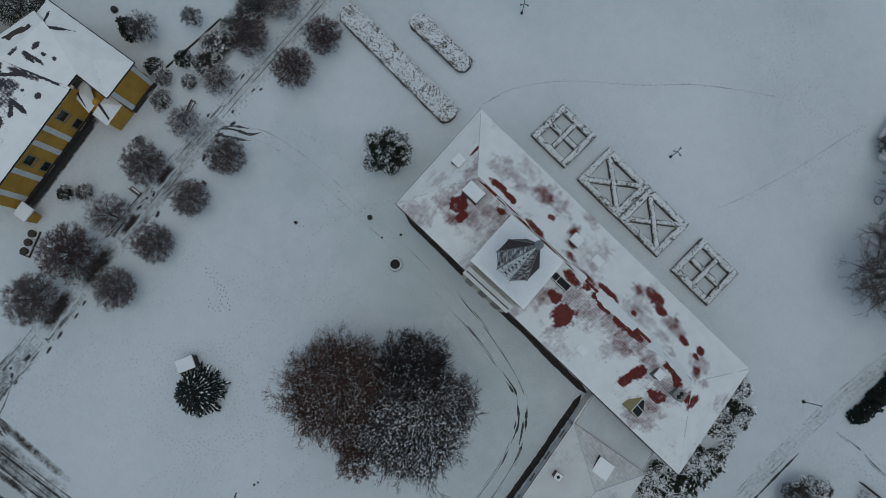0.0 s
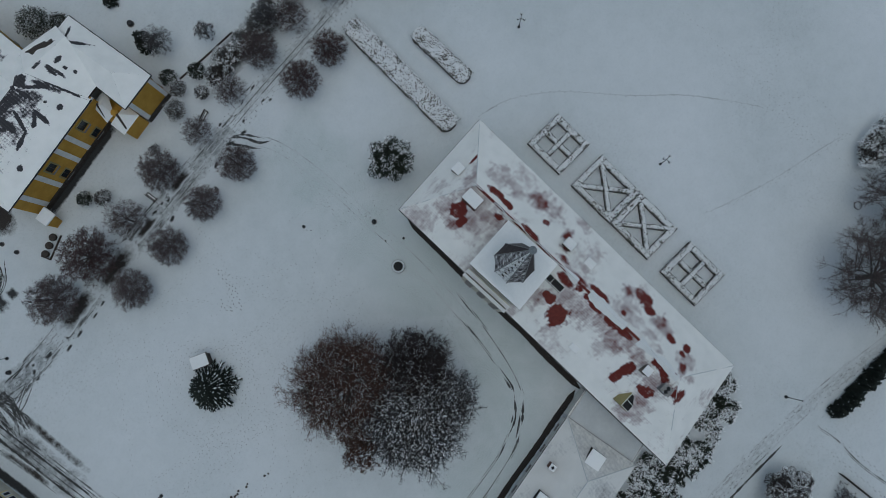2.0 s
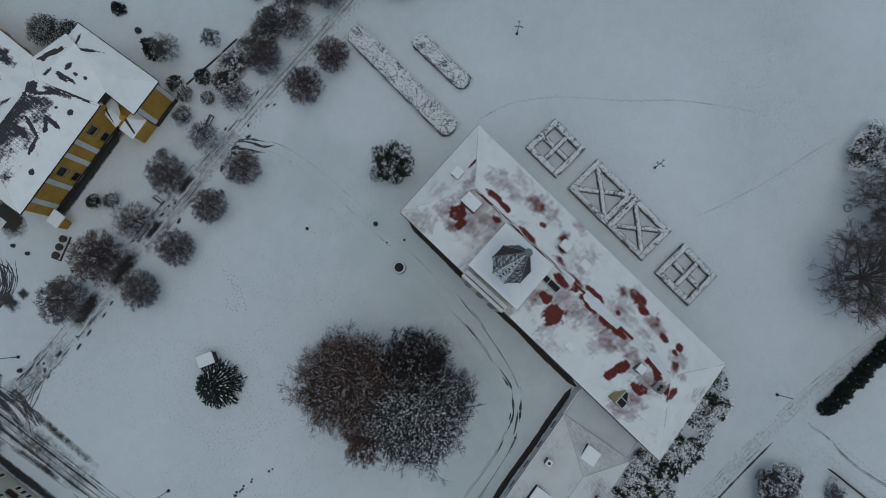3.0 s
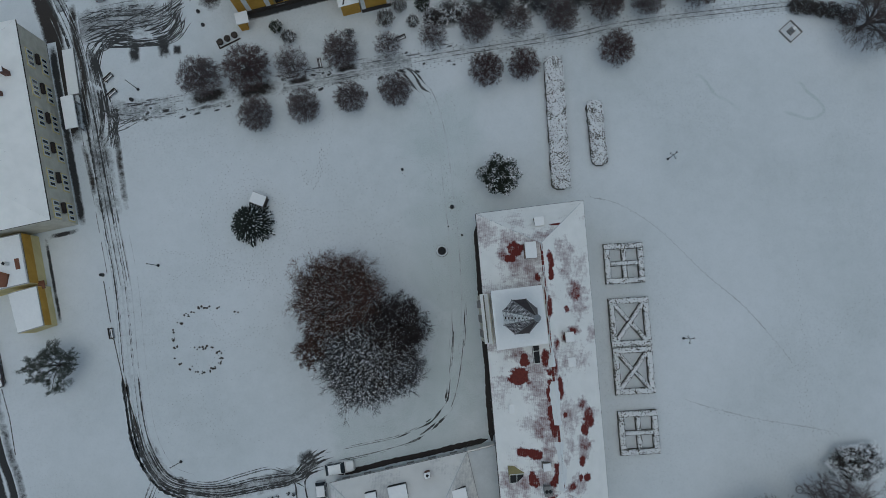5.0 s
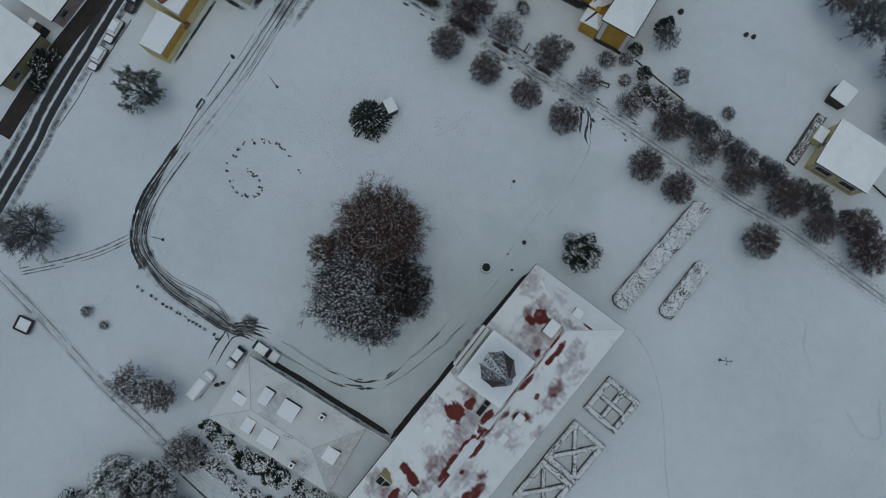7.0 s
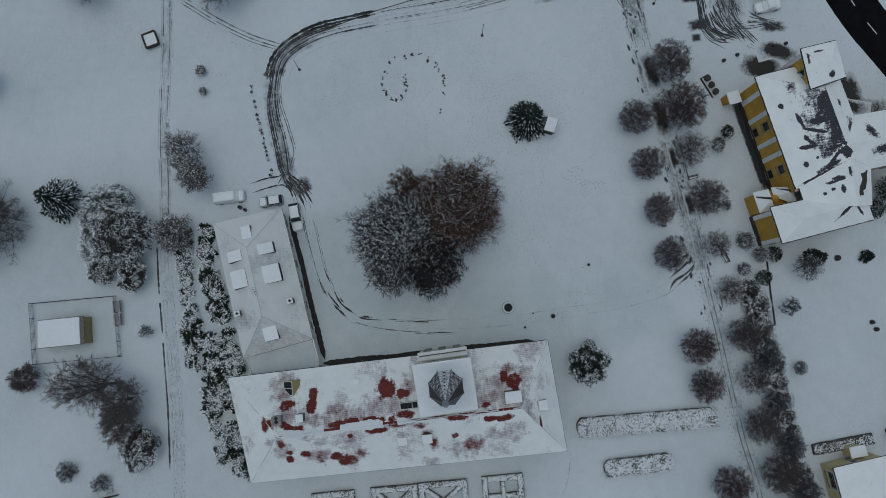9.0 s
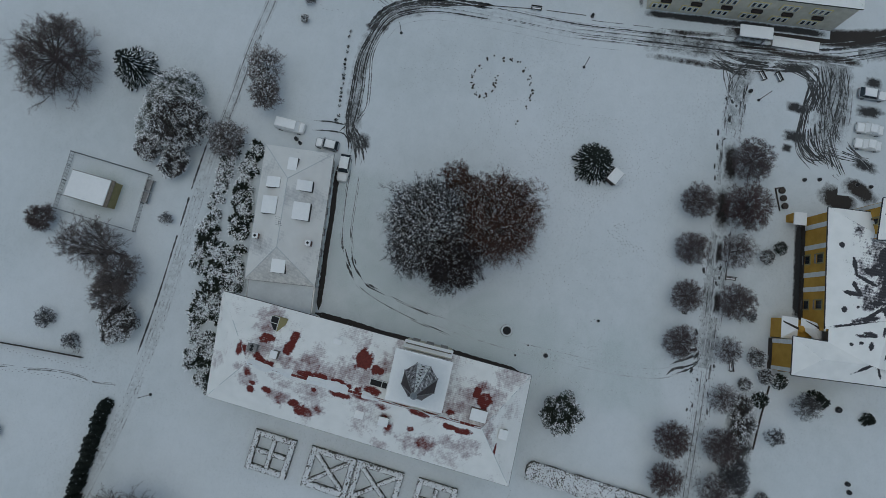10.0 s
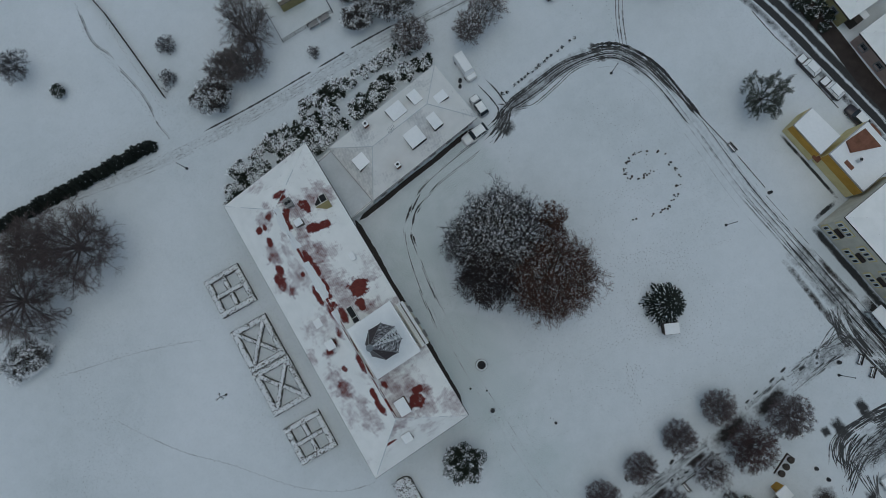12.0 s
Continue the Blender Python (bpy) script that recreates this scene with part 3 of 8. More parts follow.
soft_ribbon("worn_drive", WEST_ROAD[:5], 5.0, 0.006, 0.5, R0, "churned slush on the west drive")
soft_ribbon("worn_drive", WEST_ROAD[3:9], 3.8, 0.005, 0.18, R0, "thinly worn snow on the west drive")
soft_ribbon("worn_drive", WEST_ROAD[7:], 3.6, 0.007, 0.5, R0, "worn snow round the bend of the drive")
soft_ribbon("worn_verge", [(-51.9, 36.0), (-51.5, 33), (-51.1, 28.6), (-50.6, 24.1), (-50.1, 20)], 1.4, 0.008, 0.65, R0, "muddy verge beside the west drive", "brown_slush")
soft_ribbon("worn_verge", [(-57.2, 33), (-55.9, 27.0), (-55.4, 23.0)], 1.2, 0.0085, 0.75, R0, "muddy verge beside the west drive", "brown_slush")
tracks("tyre_tracks", WEST_ROAD[:7], [(-1.2, 0.32, 0.0), (0.35, 0.26, 0.0)], "dark tyre tracks in the snow of the west drive", "track")
tracks("tyre_tracks", WEST_ROAD[:6], [(-0.95, 0.12, 0.0), (-0.4, 0.15, 0.0), (0.7, 0.12, 0.1), (1.15, 0.2, 0.0), (-2.2, 0.12, 0.3)], "thin tyre lines on the west drive", "track_half")
tracks("tyre_tracks", WEST_ROAD[4:10], [(-1.6, 0.16, 0.1), (-1.1, 0.2, 0.0), (-0.3, 0.14, 0.0), (0.4, 0.2, 0.0), (1.2, 0.16, 0.0), (2.4, 0.08, 0.2)], "pale tyre tracks on the west drive", "track_thin")
tracks("tyre_tracks", WEST_ROAD[6:10], [(-1.6, 0.5, 0.0), (-1.0, 0.36, 0.0), (0.3, 0.24, 0.0), (0.9, 0.22, 0.0)], "dark tyre tracks round the bend of the drive", "track")
tracks("tyre_tracks", [(-50.2, -12), (-48.4, -18.5), (-45.4, -22.0), (-41.3, -23.4), (-38.0, -23.8), (-34.1, -23.0), (-29.6, -22.2), (-27.7, -22.7), (-25.8, -23.4)], [(-0.15, 0.16, 0.0), (0.2, 0.14, 0.2)], "curving tyre track to the annex", "track_half", 0.02)
tracks("tyre_tracks", [(-50.6, -12), (-49.0, -19.0), (-46.0, -23.4), (-41.0, -25.1), (-37.3, -25.8), (-33.8, -25.6), (-30.2, -25.2), (-27.1, -24.9), (-25.3, -24.4)], [(-0.22, 0.2, 0.0), (0.1, 0.34, 0.0), (0.5, 0.14, 0.1)], "dark double tyre track to the annex", "track", 0.03)
tracks("tyre_tracks", [(-48.8, -17), (-45.8, -22.4), (-41.1, -24.3), (-36.4, -24.6), (-32.2, -23.9), (-27.9, -23.6), (-25.8, -23.6)], [(0, 0.26, 0.0), (0.35, 0.14, 0.1)], "dark tyre track to the annex", "track", 0.045)
tracks("tyre_tracks", [(-39.0, -25.2), (-35.7, -24.9), (-32.2, -24.2), (-28.9, -24.2), (-27.1, -24.9)], [(0, 0.2, 0.0)], "crossing tyre track before the annex", "track_half", 0.055)
UPPER = [(-20.5, -20.6), (-16.2, -20.1), (-13.0, -19.7), (-8.7, -19.1), (-6.0, -18.2), (-3.4, -17.2), (-1.6, -15.4), (-0.5, -13.9), (0.0, -11.7), (0.9, -6.7), (1.9, 0.7)]
LOWER = [(-18.5, -21.9), (-14.2, -21.4), (-11.1, -20.9), (-7.9, -20.3), (-5.5, -19.6), (-2.8, -18.0), (-0.5, -15.9), (1.2, -12.0), (2.6, -6.0), (3.6, 1.0)]
tracks("tyre_tracks", UPPER, [(0, 0.13, 0.25), (0.25, 0.1, 0.5)], "tyre track past the low annex", "track_half", 0.014)
tracks("tyre_tracks", LOWER, [(0, 0.13, 0.25), (-0.25, 0.1, 0.5)], "tyre track past the low annex", "track_half", 0.016)
tracks("tyre_tracks", UPPER[3:9], [(0, 0.34, 0.35), (0.4, 0.22, 0.5)], "dark skid marks in the court", "track", 0.025)
tracks("tyre_tracks", LOWER[3:7], [(0, 0.3, 0.3), (0.4, 0.2, 0.5)], "dark skid marks in the court", "track", 0.03)
tracks("tyre_tracks", COURT[6:], [(-0.75, 0.13, 0.15), (0.75, 0.13, 0.2)], "faint tyre tracks through the court", "track_thin")
tracks("tyre_tracks", [(0.9, -6.0), (1.4, -2.5), (1.9, 1.0)], [(0, 0.22, 0.3)], "dark skid mark in the court", "track", 0.03)
tracks("tyre_tracks", [(3.1, -2.6), (3.3, -1.2), (3.5, 0.2)], [(0, 0.2, 0.2)], "dark skid mark in the court", "track", 0.03)
for i, (line, wide) in enumerate((([(-3.4, 41.0), (-2.4, 40.4), (-1.4, 38.9), (-0.6, 37.2), (0.8, 36.2)], 0.34), ([(-3.2, 39.8), (-2.5, 38.6), (-1.4, 36.9)], 0.3), ([(-2.6, 40.9), (-1.2, 39.6), (0.2, 37.4)], 0.26), ([(-3.8, 40.4), (-3.0, 39.4), (-2.2, 37.8), (-1.0, 36.4)], 0.2))):
    tracks("tyre_tracks", line, [(0, wide, 0.1)], "dark skid marks leaving the avenue", "track", 0.034 + 0.002 * i)
tracks("foot_tracks", AVENUE[3:], [(-1.0, 0.12, 0.3), (-0.4, 0.14, 0.25), (0.45, 0.14, 0.2), (1.1, 0.12, 0.3)], "trodden tracks along the tree avenue", "track_thin")
tracks("foot_tracks", AVENUE[:7], [(-1.5, 0.1, 0.5), (-0.9, 0.13, 0.45), (-0.2, 0.1, 0.55), (0.55, 0.12, 0.45), (1.4, 0.1, 0.35)], "dark thin trodden lines along the tree avenue", "track_half", 0.02)
tracks("foot_tracks", AVENUE[7:], [(-0.35, 0.13, 0.05), (0.35, 0.13, 0.1)], "thin trodden lines along the tree avenue", "track_half", 0.03)
tracks("foot_tracks", AVENUE[:9], [(-1.3, 0.26, 0.62), (0.9, 0.28, 0.6), (1.7, 0.26, 0.62)], "dark trodden slush along the tree avenue", "track_half")
tracks("foot_tracks", SOUTH, [(-0.9, 0.22, 0.2), (-0.3, 0.2, 0.3), (0.3, 0.22, 0.25), (0.8, 0.22, 0.2)], "trodden tracks on the southern path", "track_thin")
tracks("foot_tracks", SOUTH[:7], [(-0.6, 0.14, 0.1), (0.5, 0.14, 0.15)], "dark thin ruts on the southern path", "track_half", 0.03)
tracks("foot_tracks", SOUTH[6:11], [(-1.5, 0.26, 0.1)], "dark rut beside the southern path")
tracks("foot_tracks", SIDE, [(-0.5, 0.22, 0.1), (0.1, 0.22, 0.15), (0.6, 0.18, 0.2)], "trodden link between drive and southern path", "track_half")
# turning marks in front of the annex and by the parking place
for i, (p, m, q, w) in enumerate((((-27.5, -23.6), (-25.5, -23.4), (-21.6, -20.0), 0.3), ((-26.0, -23.8), (-24.2, -22.6), (-20.0, -20.0), 0.34), ((-26.5, -23.9), (-24.0, -23.0), (-19.1, -21.3), 0.26), ((-27.5, -24.6), (-24.3, -24.3), (-20.8, -23.1), 0.28), ((-26.2, -24.4), (-24.0, -23.6), (-20.6, -21.8), 0.36), ((-25.0, -23.4), (-23.4, -21.8), (-21.0, -20.6), 0.2), ((-25.5, -24.2), (-23.4, -23.6), (-20.8, -22.6), 0.2), ((-25.2, -23.8), (-23.0, -22.4), (-20.4, -21.0), 0.22), ((-26.4, -24.0), (-25.4, -25.2), (-24.7, -30.1), 0.22), ((-23.0, -22.6), (-23.9, -24.8), (-23.1, -29.9), 0.2), ((-27.6, -24.6), (-25.2, -24.8), (-23.6, -25.8), 0.16))):
    c = ((p[0] + m[0]) / 2 + 0.2, (p[1] + m[1]) / 2 - 0.1)
    tracks("tyre_tracks", [p, c, m, ((m[0] + q[0]) / 2 - 0.2, (m[1] + q[1]) / 2 + 0.15), q], [(0, w, 0.0)], "fan of turning tracks in slush", "track", 0.06 + 0.002 * i)
# thin court snow; its grey also paints in shade from the manor and annex
soft_ribbon("worn_shaded_court", [(-20, -20.5), (-8, -18.5), (0, -13), (2.5, -4), (3.0, 8), (2.6, 18), (2, 28), (0, 37)], 18.0, 0.004, 0.62, R0, "thin trodden snow of the court, greyed further for shade", "thin_snow", 14)
soft_ribbon("muddy_apron", [(-66, 67), (-63.4, 58), (-61.6, 51.4), (-60.6, 45.0), (-59.2, 38.5), (-58.2, 32.0)], 3.8, 0.0098, 1.25, R0, "bare muddy apron before the pale house", "brown_slush")
soft_ribbon("muddy_apron", [(-58.4, 57), (-57.8, 51.0), (-56.6, 45.0), (-56.6, 39.0), (-56.0, 33.0)], 1.7, 0.0099, 0.9, R0, "muddy verge of the drive", "brown_slush")
soft_ribbon("worn_parking", [(-60, 51), (-54, 52.6), (-48, 53.2), (-42, 53.4)], 8.0, 0.009, 0.5, R0, "churned slush on the parking place")
soft_ribbon("worn_parking", [(-60, 44), (-54, 38.5), (-48, 37.2), (-40, 38)], 5.0, 0.0095, 0.45, R0, "churned slush where avenue and drive meet")
soft_ribbon("worn_path", AVENUE[1:9], 4.6, 0.0075, 0.42, R0, "trodden snow along the tree avenue")
soft_ribbon("worn_path", AVENUE[7:], 3.6, 0.0078, 0.25, R0, "thinly trodden snow along the tree avenue")
soft_ribbon("worn_path", SOUTH, 3.4, 0.0072, 0.2, R0, "thinly trodden snow on the southern path")
TURNS = (
    ([(-56.2, 49.8), (-49.9, 51.1), (-45.8, 53.0), (-43.8, 54.0)], [(-56.5, 55.1), (-51.5, 55.6), (-46.8, 55.4), (-43.8, 54.7)], 8, 0.13, "track"),
    ([(-53.6, 48.6), (-47.6, 48.1), (-42.2, 48.5), (-39.4, 50.5)], [(-53.7, 50.2), (-47.7, 49.1), (-42.7, 49.6), (-40.2, 53.3)], 6, 0.13, "track"),
    ([(-42.2, 48.5), (-39.8, 50.1), (-38.9, 52.5)], [(-45.6, 49.6), (-41.6, 52.1), (-42.0, 56.1)], 6, 0.12, "track"),
    ([(-43.2, 51.2), (-42.8, 55.3), (-42.4, 60.9)], [(-41.8, 52.9), (-41.6, 56.1), (-41.2, 59.3)], 4, 0.12, "track"))
TURNS += (
    ([(-41.7, 53.5), (-38.9, 54.9), (-37.3, 57.0)], [(-41.7, 54.1), (-39.3, 55.5), (-37.8, 57.5)], 2, 0.14, "track_half"),
    ([(-56.0, 46.1), (-53.6, 48.6), (-50.2, 49.5), (-46.8, 49.2)], [(-54.9, 42.9), (-54.3, 47.0), (-52.3, 48.2), (-48.6, 51.1)], 7, 0.14, "track"),
    ([(-52.5, 33.2), (-50.1, 34.1), (-47.6, 35.4)], [(-52.9, 38.5), (-49.9, 38.1), (-47.4, 37.8)], 6, 0.15, "track_half"),
    ([(-52.0, 30.8), (-51.6, 34.8), (-52.8, 37.2), (-54.6, 38.8)], [(-53.4, 32.3), (-51.2, 35.7), (-50.8, 38.1), (-47.4, 38.4)], 7, 0.15, "track"),
    ([(-54.8, 32.0), (-54.4, 33.0), (-54.0, 36.8), (-54.5, 42.9), (-55.7, 49.0)], [(-51.8, 31.0), (-51.5, 33.0), (-51.9, 36.9), (-53.2, 42.9), (-54.8, 47.8)], 9, 0.17, "track"))
TURNS += (
    ([(-54.7, 39.9), (-52.9, 48.6), (-47.4, 48.0), (-41.6, 48.6), (-38.7, 52.1)], [(-55.8, 45.9), (-52.0, 50.4), (-46.4, 50.0), (-42.4, 50.8), (-39.9, 54.6)], 6, 0.13, "track"),
    ([(-57.0, 50.2), (-53.4, 51.4), (-47.0, 51.0), (-43.8, 53.0), (-37.7, 55.8)], [(-56.5, 54.6), (-52.4, 54.9), (-47.0, 54.4), (-43.6, 54.4), (-38.6, 57.6)], 4, 0.14, "track"),
    ([(-56.6, 49.6), (-52.0, 50.6), (-47.7, 50.8), (-43.0, 51.6), (-39.5, 54.6)], [(-57.0, 53.4), (-52.0, 55.0), (-47.0, 54.4), (-42.6, 53.4), (-39.2, 56.3)], 4, 0.17, "track"),
    ([(-55.9, 46.0), (-54.6, 49.4), (-47.8, 48.9), (-43.0, 48.6), (-39.4, 50.6)], [(-55.0, 50.4), (-50.0, 51.6), (-46.0, 52.4), (-43.0, 52.8), (-40.4, 53.4)], 4, 0.15, "track"),
    ([(-51.0, 53.6), (-46.6, 54.2), (-43.6, 56.0), (-42.4, 61.3)], [(-54.1, 55.4), (-48.6, 55.8), (-44.8, 56.4), (-41.0, 60.8)], 4, 0.13, "track_half"),
    ([(-52.0, 49.0), (-48.2, 52.0), (-44.0, 51.6), (-42.8, 55.2)], [(-55.4, 52.6), (-49.8, 56.2), (-46.0, 53.2), (-41.0, 53.2)], 5, 0.12, "track_half"))
for n, (A, B, count, wide, mat) in enumerate(TURNS):
    count = int(count * 1.4)
    for i in range(count):
        f = i / max(1, count - 1) + R0.uniform(-0.06, 0.06)
        turn = R0.uniform(-0.45, 0.45)
        line = []
        for k, (p, q) in enumerate(zip(A, B)):
            e = min(1.1, max(-0.1, f + turn * (k / (len(A) - 1) - 0.5) * 2))
            line.append((p[0] + (q[0] - p[0]) * e + R0.uniform(-0.3, 0.3), p[1] + (q[1] - p[1]) * e + R0.uniform(-0.3, 0.3)))
        tracks("tyre_tracks", line, [(0, wide * R0.uniform(0.7, 1.5), 0.12)], "turning tracks on the parking place", mat, 0.014 + 0.0012 * i + 0.0004 * n)
# dark strip along the foot of the manor and annex walls
g = Geo()
ribbon(g, [(6.45, 13.6), (6.25, 4), (6.15, -8), (5.95, -21.2)], 0.9, 0.02, R0, 0, 0.16)
ribbon(g, [(5.4, -20.55), (2.0, -21.1), (-8, -22.6), (-18.6, -24.1)], 0.85, 0.024, R0, 0, 0.16)
lone("ground_strip", g, M["wet"], "dark strip on the ground along the walls", "ground", kind="structure")


# ---- the manor ----
def hip_roof(parent, nw, ne, se, sw, rn, rs, eave, ridge, snow_mat, spots, tile_mat, thick=0.25, res=0.25, haze=0.0, seed=0.0):
    """A hipped roof over four plan corners with a ridge from rn to rs, as a solid body and four snow slopes."""
    low = [(*p, eave - thick) for p in (nw, sw, se, ne)]
    top = [(*p, eave) for p in (nw, sw, se, ne)]
    a, b = (*rn, ridge), (*rs, ridge)
    g = Geo()
    g.add(low + top + [a, b], [(3, 2, 1, 0), (0, 1, 5, 4), (1, 2, 6, 5), (2, 3, 7, 6), (3, 0, 4, 7), (4, 5, 9, 8), (5, 6, 9), (6, 7, 8, 9), (7, 4, 8)])
    part("roof", g, M[tile_mat], parent)
    nw3, sw3, se3, ne3 = top
    for i, q in enumerate(((nw3, sw3, b, a), (se3, ne3, a, b), (sw3, se3, b, b), (ne3, nw3, a, a))):
        snow_slope("roof_snow", q, spots[i], M[snow_mat], parent, res, 0.08, seed + i, haze=haze)


def chimney(parent, x, y, z0, z1, a, b, turn=0.0, mat="brick", snow=0.18, pots=1):
    g = Geo()
    g.box(x, y, z0, a, b, z1 - z0 - 0.15, turn)
    g.box(x, y, z1 - 0.15, a + 0.16, b + 0.16, 0.15, turn)
    ch = part("chimney", g, M[mat], parent)
    if snow:
        cap = Geo()
        for s, dz in ((1.0, 0.0), (0.93, snow * 0.6)):
            cap.box(x, y, z1 + dz, (a + 0.12) * s, (b + 0.12) * s, snow * (0.6 if s == 1 else 0.4), turn)
        part("snow_cap", cap, M["snow"], ch)
    else:
        g = Geo()
        for i in range(pots):
            off = (i - (pots - 1) / 2) * a / max(1, pots)
            g.box(x + off, y, z1, 0.42, 0.42, 0.06, turn + 45)
        part("flue", g, M["dark"], ch)
    return ch


NW, NE, SE, SW = (6.02, 14.26), (22.41, 14.99), (21.59, -31.6), (6.02, -33.74)
RN, RS = (14.5, 8.5), (14.4, -25.6)
manor = thing("manor_house", "long manor house, snowy hipped red tile roof, spired tower", "building", 14, -9, 0)
WEST_BARE = [(10.0, -10.2, 1.15, 1.2, 1.0), (9.7, -20.8, 0.9, 0.5, 1.0), (11.1, -20.9, 1.0, 0.55, 1.0), (10.7, -24.5, 0.6, 0.95, 1.0), (13.1, -27.8, 0.8, 1.2, 1.0), (10.9, -8.2, 0.6, 0.5, 1.0), (11.0, -7.4, 0.3, 0.4, 1.0), (13.8, -15.4, 0.5, 1.1, 0.97), (13.9, -17.2, 0.4, 1.0, 0.97), (13.7, -12.4, 0.3, 1.0, 1.0), (14.0, -11.0, 0.3, 0.5, 1.0), (14.0, -22.9, 0.5, 1.0, 1.0), (13.6, -24.4, 0.4, 0.5, 1.0), (13.7, -7.8, 0.5, 1.2, 0.96), (13.2, -24.8, 0.4, 0.5, 0.95), (14.0, -9.6, 0.3, 0.5, 0.95)]
WEST_DUST = [(10.0, -6.8, 1.2, 1.1, 0.62), (12.2, -9.1, 1.1, 1.4, 0.6), (12.7, -12.1, 1.5, 1.6, 0.62), (13.1, -14.8, 1.0, 2.1, 0.66), (12.6, -17.2, 1.2, 1.5, 0.7), (13.9, -18.3, 1.0, 1.8, 0.62), (10.9, -16.9, 1.0, 0.8, 0.5), (7.8, -25.1, 1.0, 1.6, 0.68), (9.4, -25.0, 0.7, 1.4, 0.68), (7.0, -25.0, 0.8, 1.1, 0.6), (12.0, -24.6, 1.1, 1.5, 0.62), (12.9, -20.8, 0.5, 1.8, 0.62), (12.2, -22.9, 0.8, 1.4, 0.5), (7.5, -5.7, 1.4, 0.7, 0.5), (8.1, -11.2, 1.4, 1.0, 0.42)]
WEST_BARE_N = [(11.1, 8.1, 0.9, 1.1, 1.0), (10.3, 6.9, 0.8, 0.5, 1.0), (9.3, 7.6, 0.5, 0.8, 0.75), (13.7, 3.7, 0.3, 0.7, 0.95), (13.8, 2.4, 0.3, 0.5, 0.9), (10.4, 9.6, 1.4, 1.2, 0.6), (11.9, 5.8, 2.1, 1.5, 0.62), (13.1, 3.9, 1.0, 2.1, 0.66), (13.2, 8.6, 1.1, 1.2, 0.55), (12.8, 1.7, 0.7, 1.0, 0.5)]
EAST_BARE = [(15.4, -11.8, 0.4, 1.2, 1.0), (15.3, -13.0, 0.3, 0.5, 0.9), (15.7, -15.7, 0.3, 0.3, 1.0), (18.6, -14.7, 0.5, 0.8, 0.78), (19.5, -17.3, 0.8, 0.9, 0.97), (18.7, -18.5, 0.5, 0.8, 1.0), (19.8, -16.2, 0.7, 0.8, 0.85), (18.5, -20.2, 0.8, 1.0, 0.72), (18.1, -21.4, 0.7, 1.0, 0.7), (17.8, -22.5, 0.4, 0.6, 1.0), (18.3, -24.9, 0.5, 0.5, 1.0), (17.3, -24.7, 0.3, 0.4, 0.95), (15.7, -25.5, 0.8, 0.5, 0.9), (17.0, -25.6, 0.8, 1.1, 0.55), (16.4, -16.9, 0.5, 1.6, 0.5), (16.1, -19.4, 0.5, 1.1, 0.5), (15.4, -21.5, 0.4, 0.7, 0.5), (14.9, -8.6, 0.3, 1.4, 0.8)]
EAST_BARE_N = [(15.8, 6.2, 0.4, 1.2, 1.0), (15.7, 4.3, 0.3, 1.0, 1.0), (19.4, 1.4, 1.0, 1.1, 0.82), (17.6, -1.0, 0.4, 0.4, 0.95), (19.8, -0.3, 1.2, 1.5, 0.55), (18.1, 4.6, 0.8, 1.2, 0.55), (18.3, 6.8, 1.4, 1.6, 0.5), (18.0, 8.3, 1.0, 0.9, 0.5), (15.0, 0.1, 0.3, 1.0, 0.97), (14.8, -1.4, 0.3, 0.5, 0.9), (18.5, -4.1, 0.8, 0.5, 0.9), (16.9, -5.0, 0.5, 0.5, 0.9), (15.4, -5.8, 0.4, 0.7, 0.9), (21.6, -4.8, 0.8, 1.0, 0.52), (19.1, -8.3, 1.2, 1.2, 0.45), (16.8, -8.5, 0.7, 1.1, 0.55), (15.5, 3.5, 0.3, 0.3, 1.0)]
SOUTH_BARE = [(12.9, -27.6, 0.8, 0.6, 1.0), (15.4, -26.8, 0.5, 0.8, 0.7)]
NORTH_BARE = [(16.6, 10.0, 1.2, 0.7, 0.5), (17.4, 11.3, 0.8, 0.12, 1.0), (14.4, 9.6, 1.6, 0.7, 0.55)]
hip_roof(manor, NW, NE, SE, SW, RN, RS, 8.1, 14.0, "red_roof", tuple([(x, y, a * (1.15 if k < 0.9 else 1.0), b * (1.15 if k < 0.9 else 1.0), k * (0.86 if k < 0.72 else 1.0)) for x, y, a, b, k in spots] for spots in (WEST_BARE + WEST_DUST + WEST_BARE_N, EAST_BARE + EAST_BARE_N, SOUTH_BARE, NORTH_BARE)), "tile", res=0.13, haze=0.38, seed=2.0)
inset = [(6.55, -33.1), (21.05, -30.95), (21.85, 14.4), (6.6, 13.7)]
for i in range(4):
    p, q = inset[i], inset[(i + 1) % 4]
    long = math.dist(p, q)
    count = max(3, int(long / 3.1))
    op = []
    for k in range(count):
        u = (k + 0.5) * long / count
        op += [(u - 0.55, u + 0.55, 1.1, 3.0), (u - 0.55, u + 0.55, 4.8, 6.7)]
    g = Geo()
    wall_run(g, p, q, 0, 7.9, 0.45, op)
    w = part("wall", g, M["cream"], manor)
    windows_in(w, p, q, op)
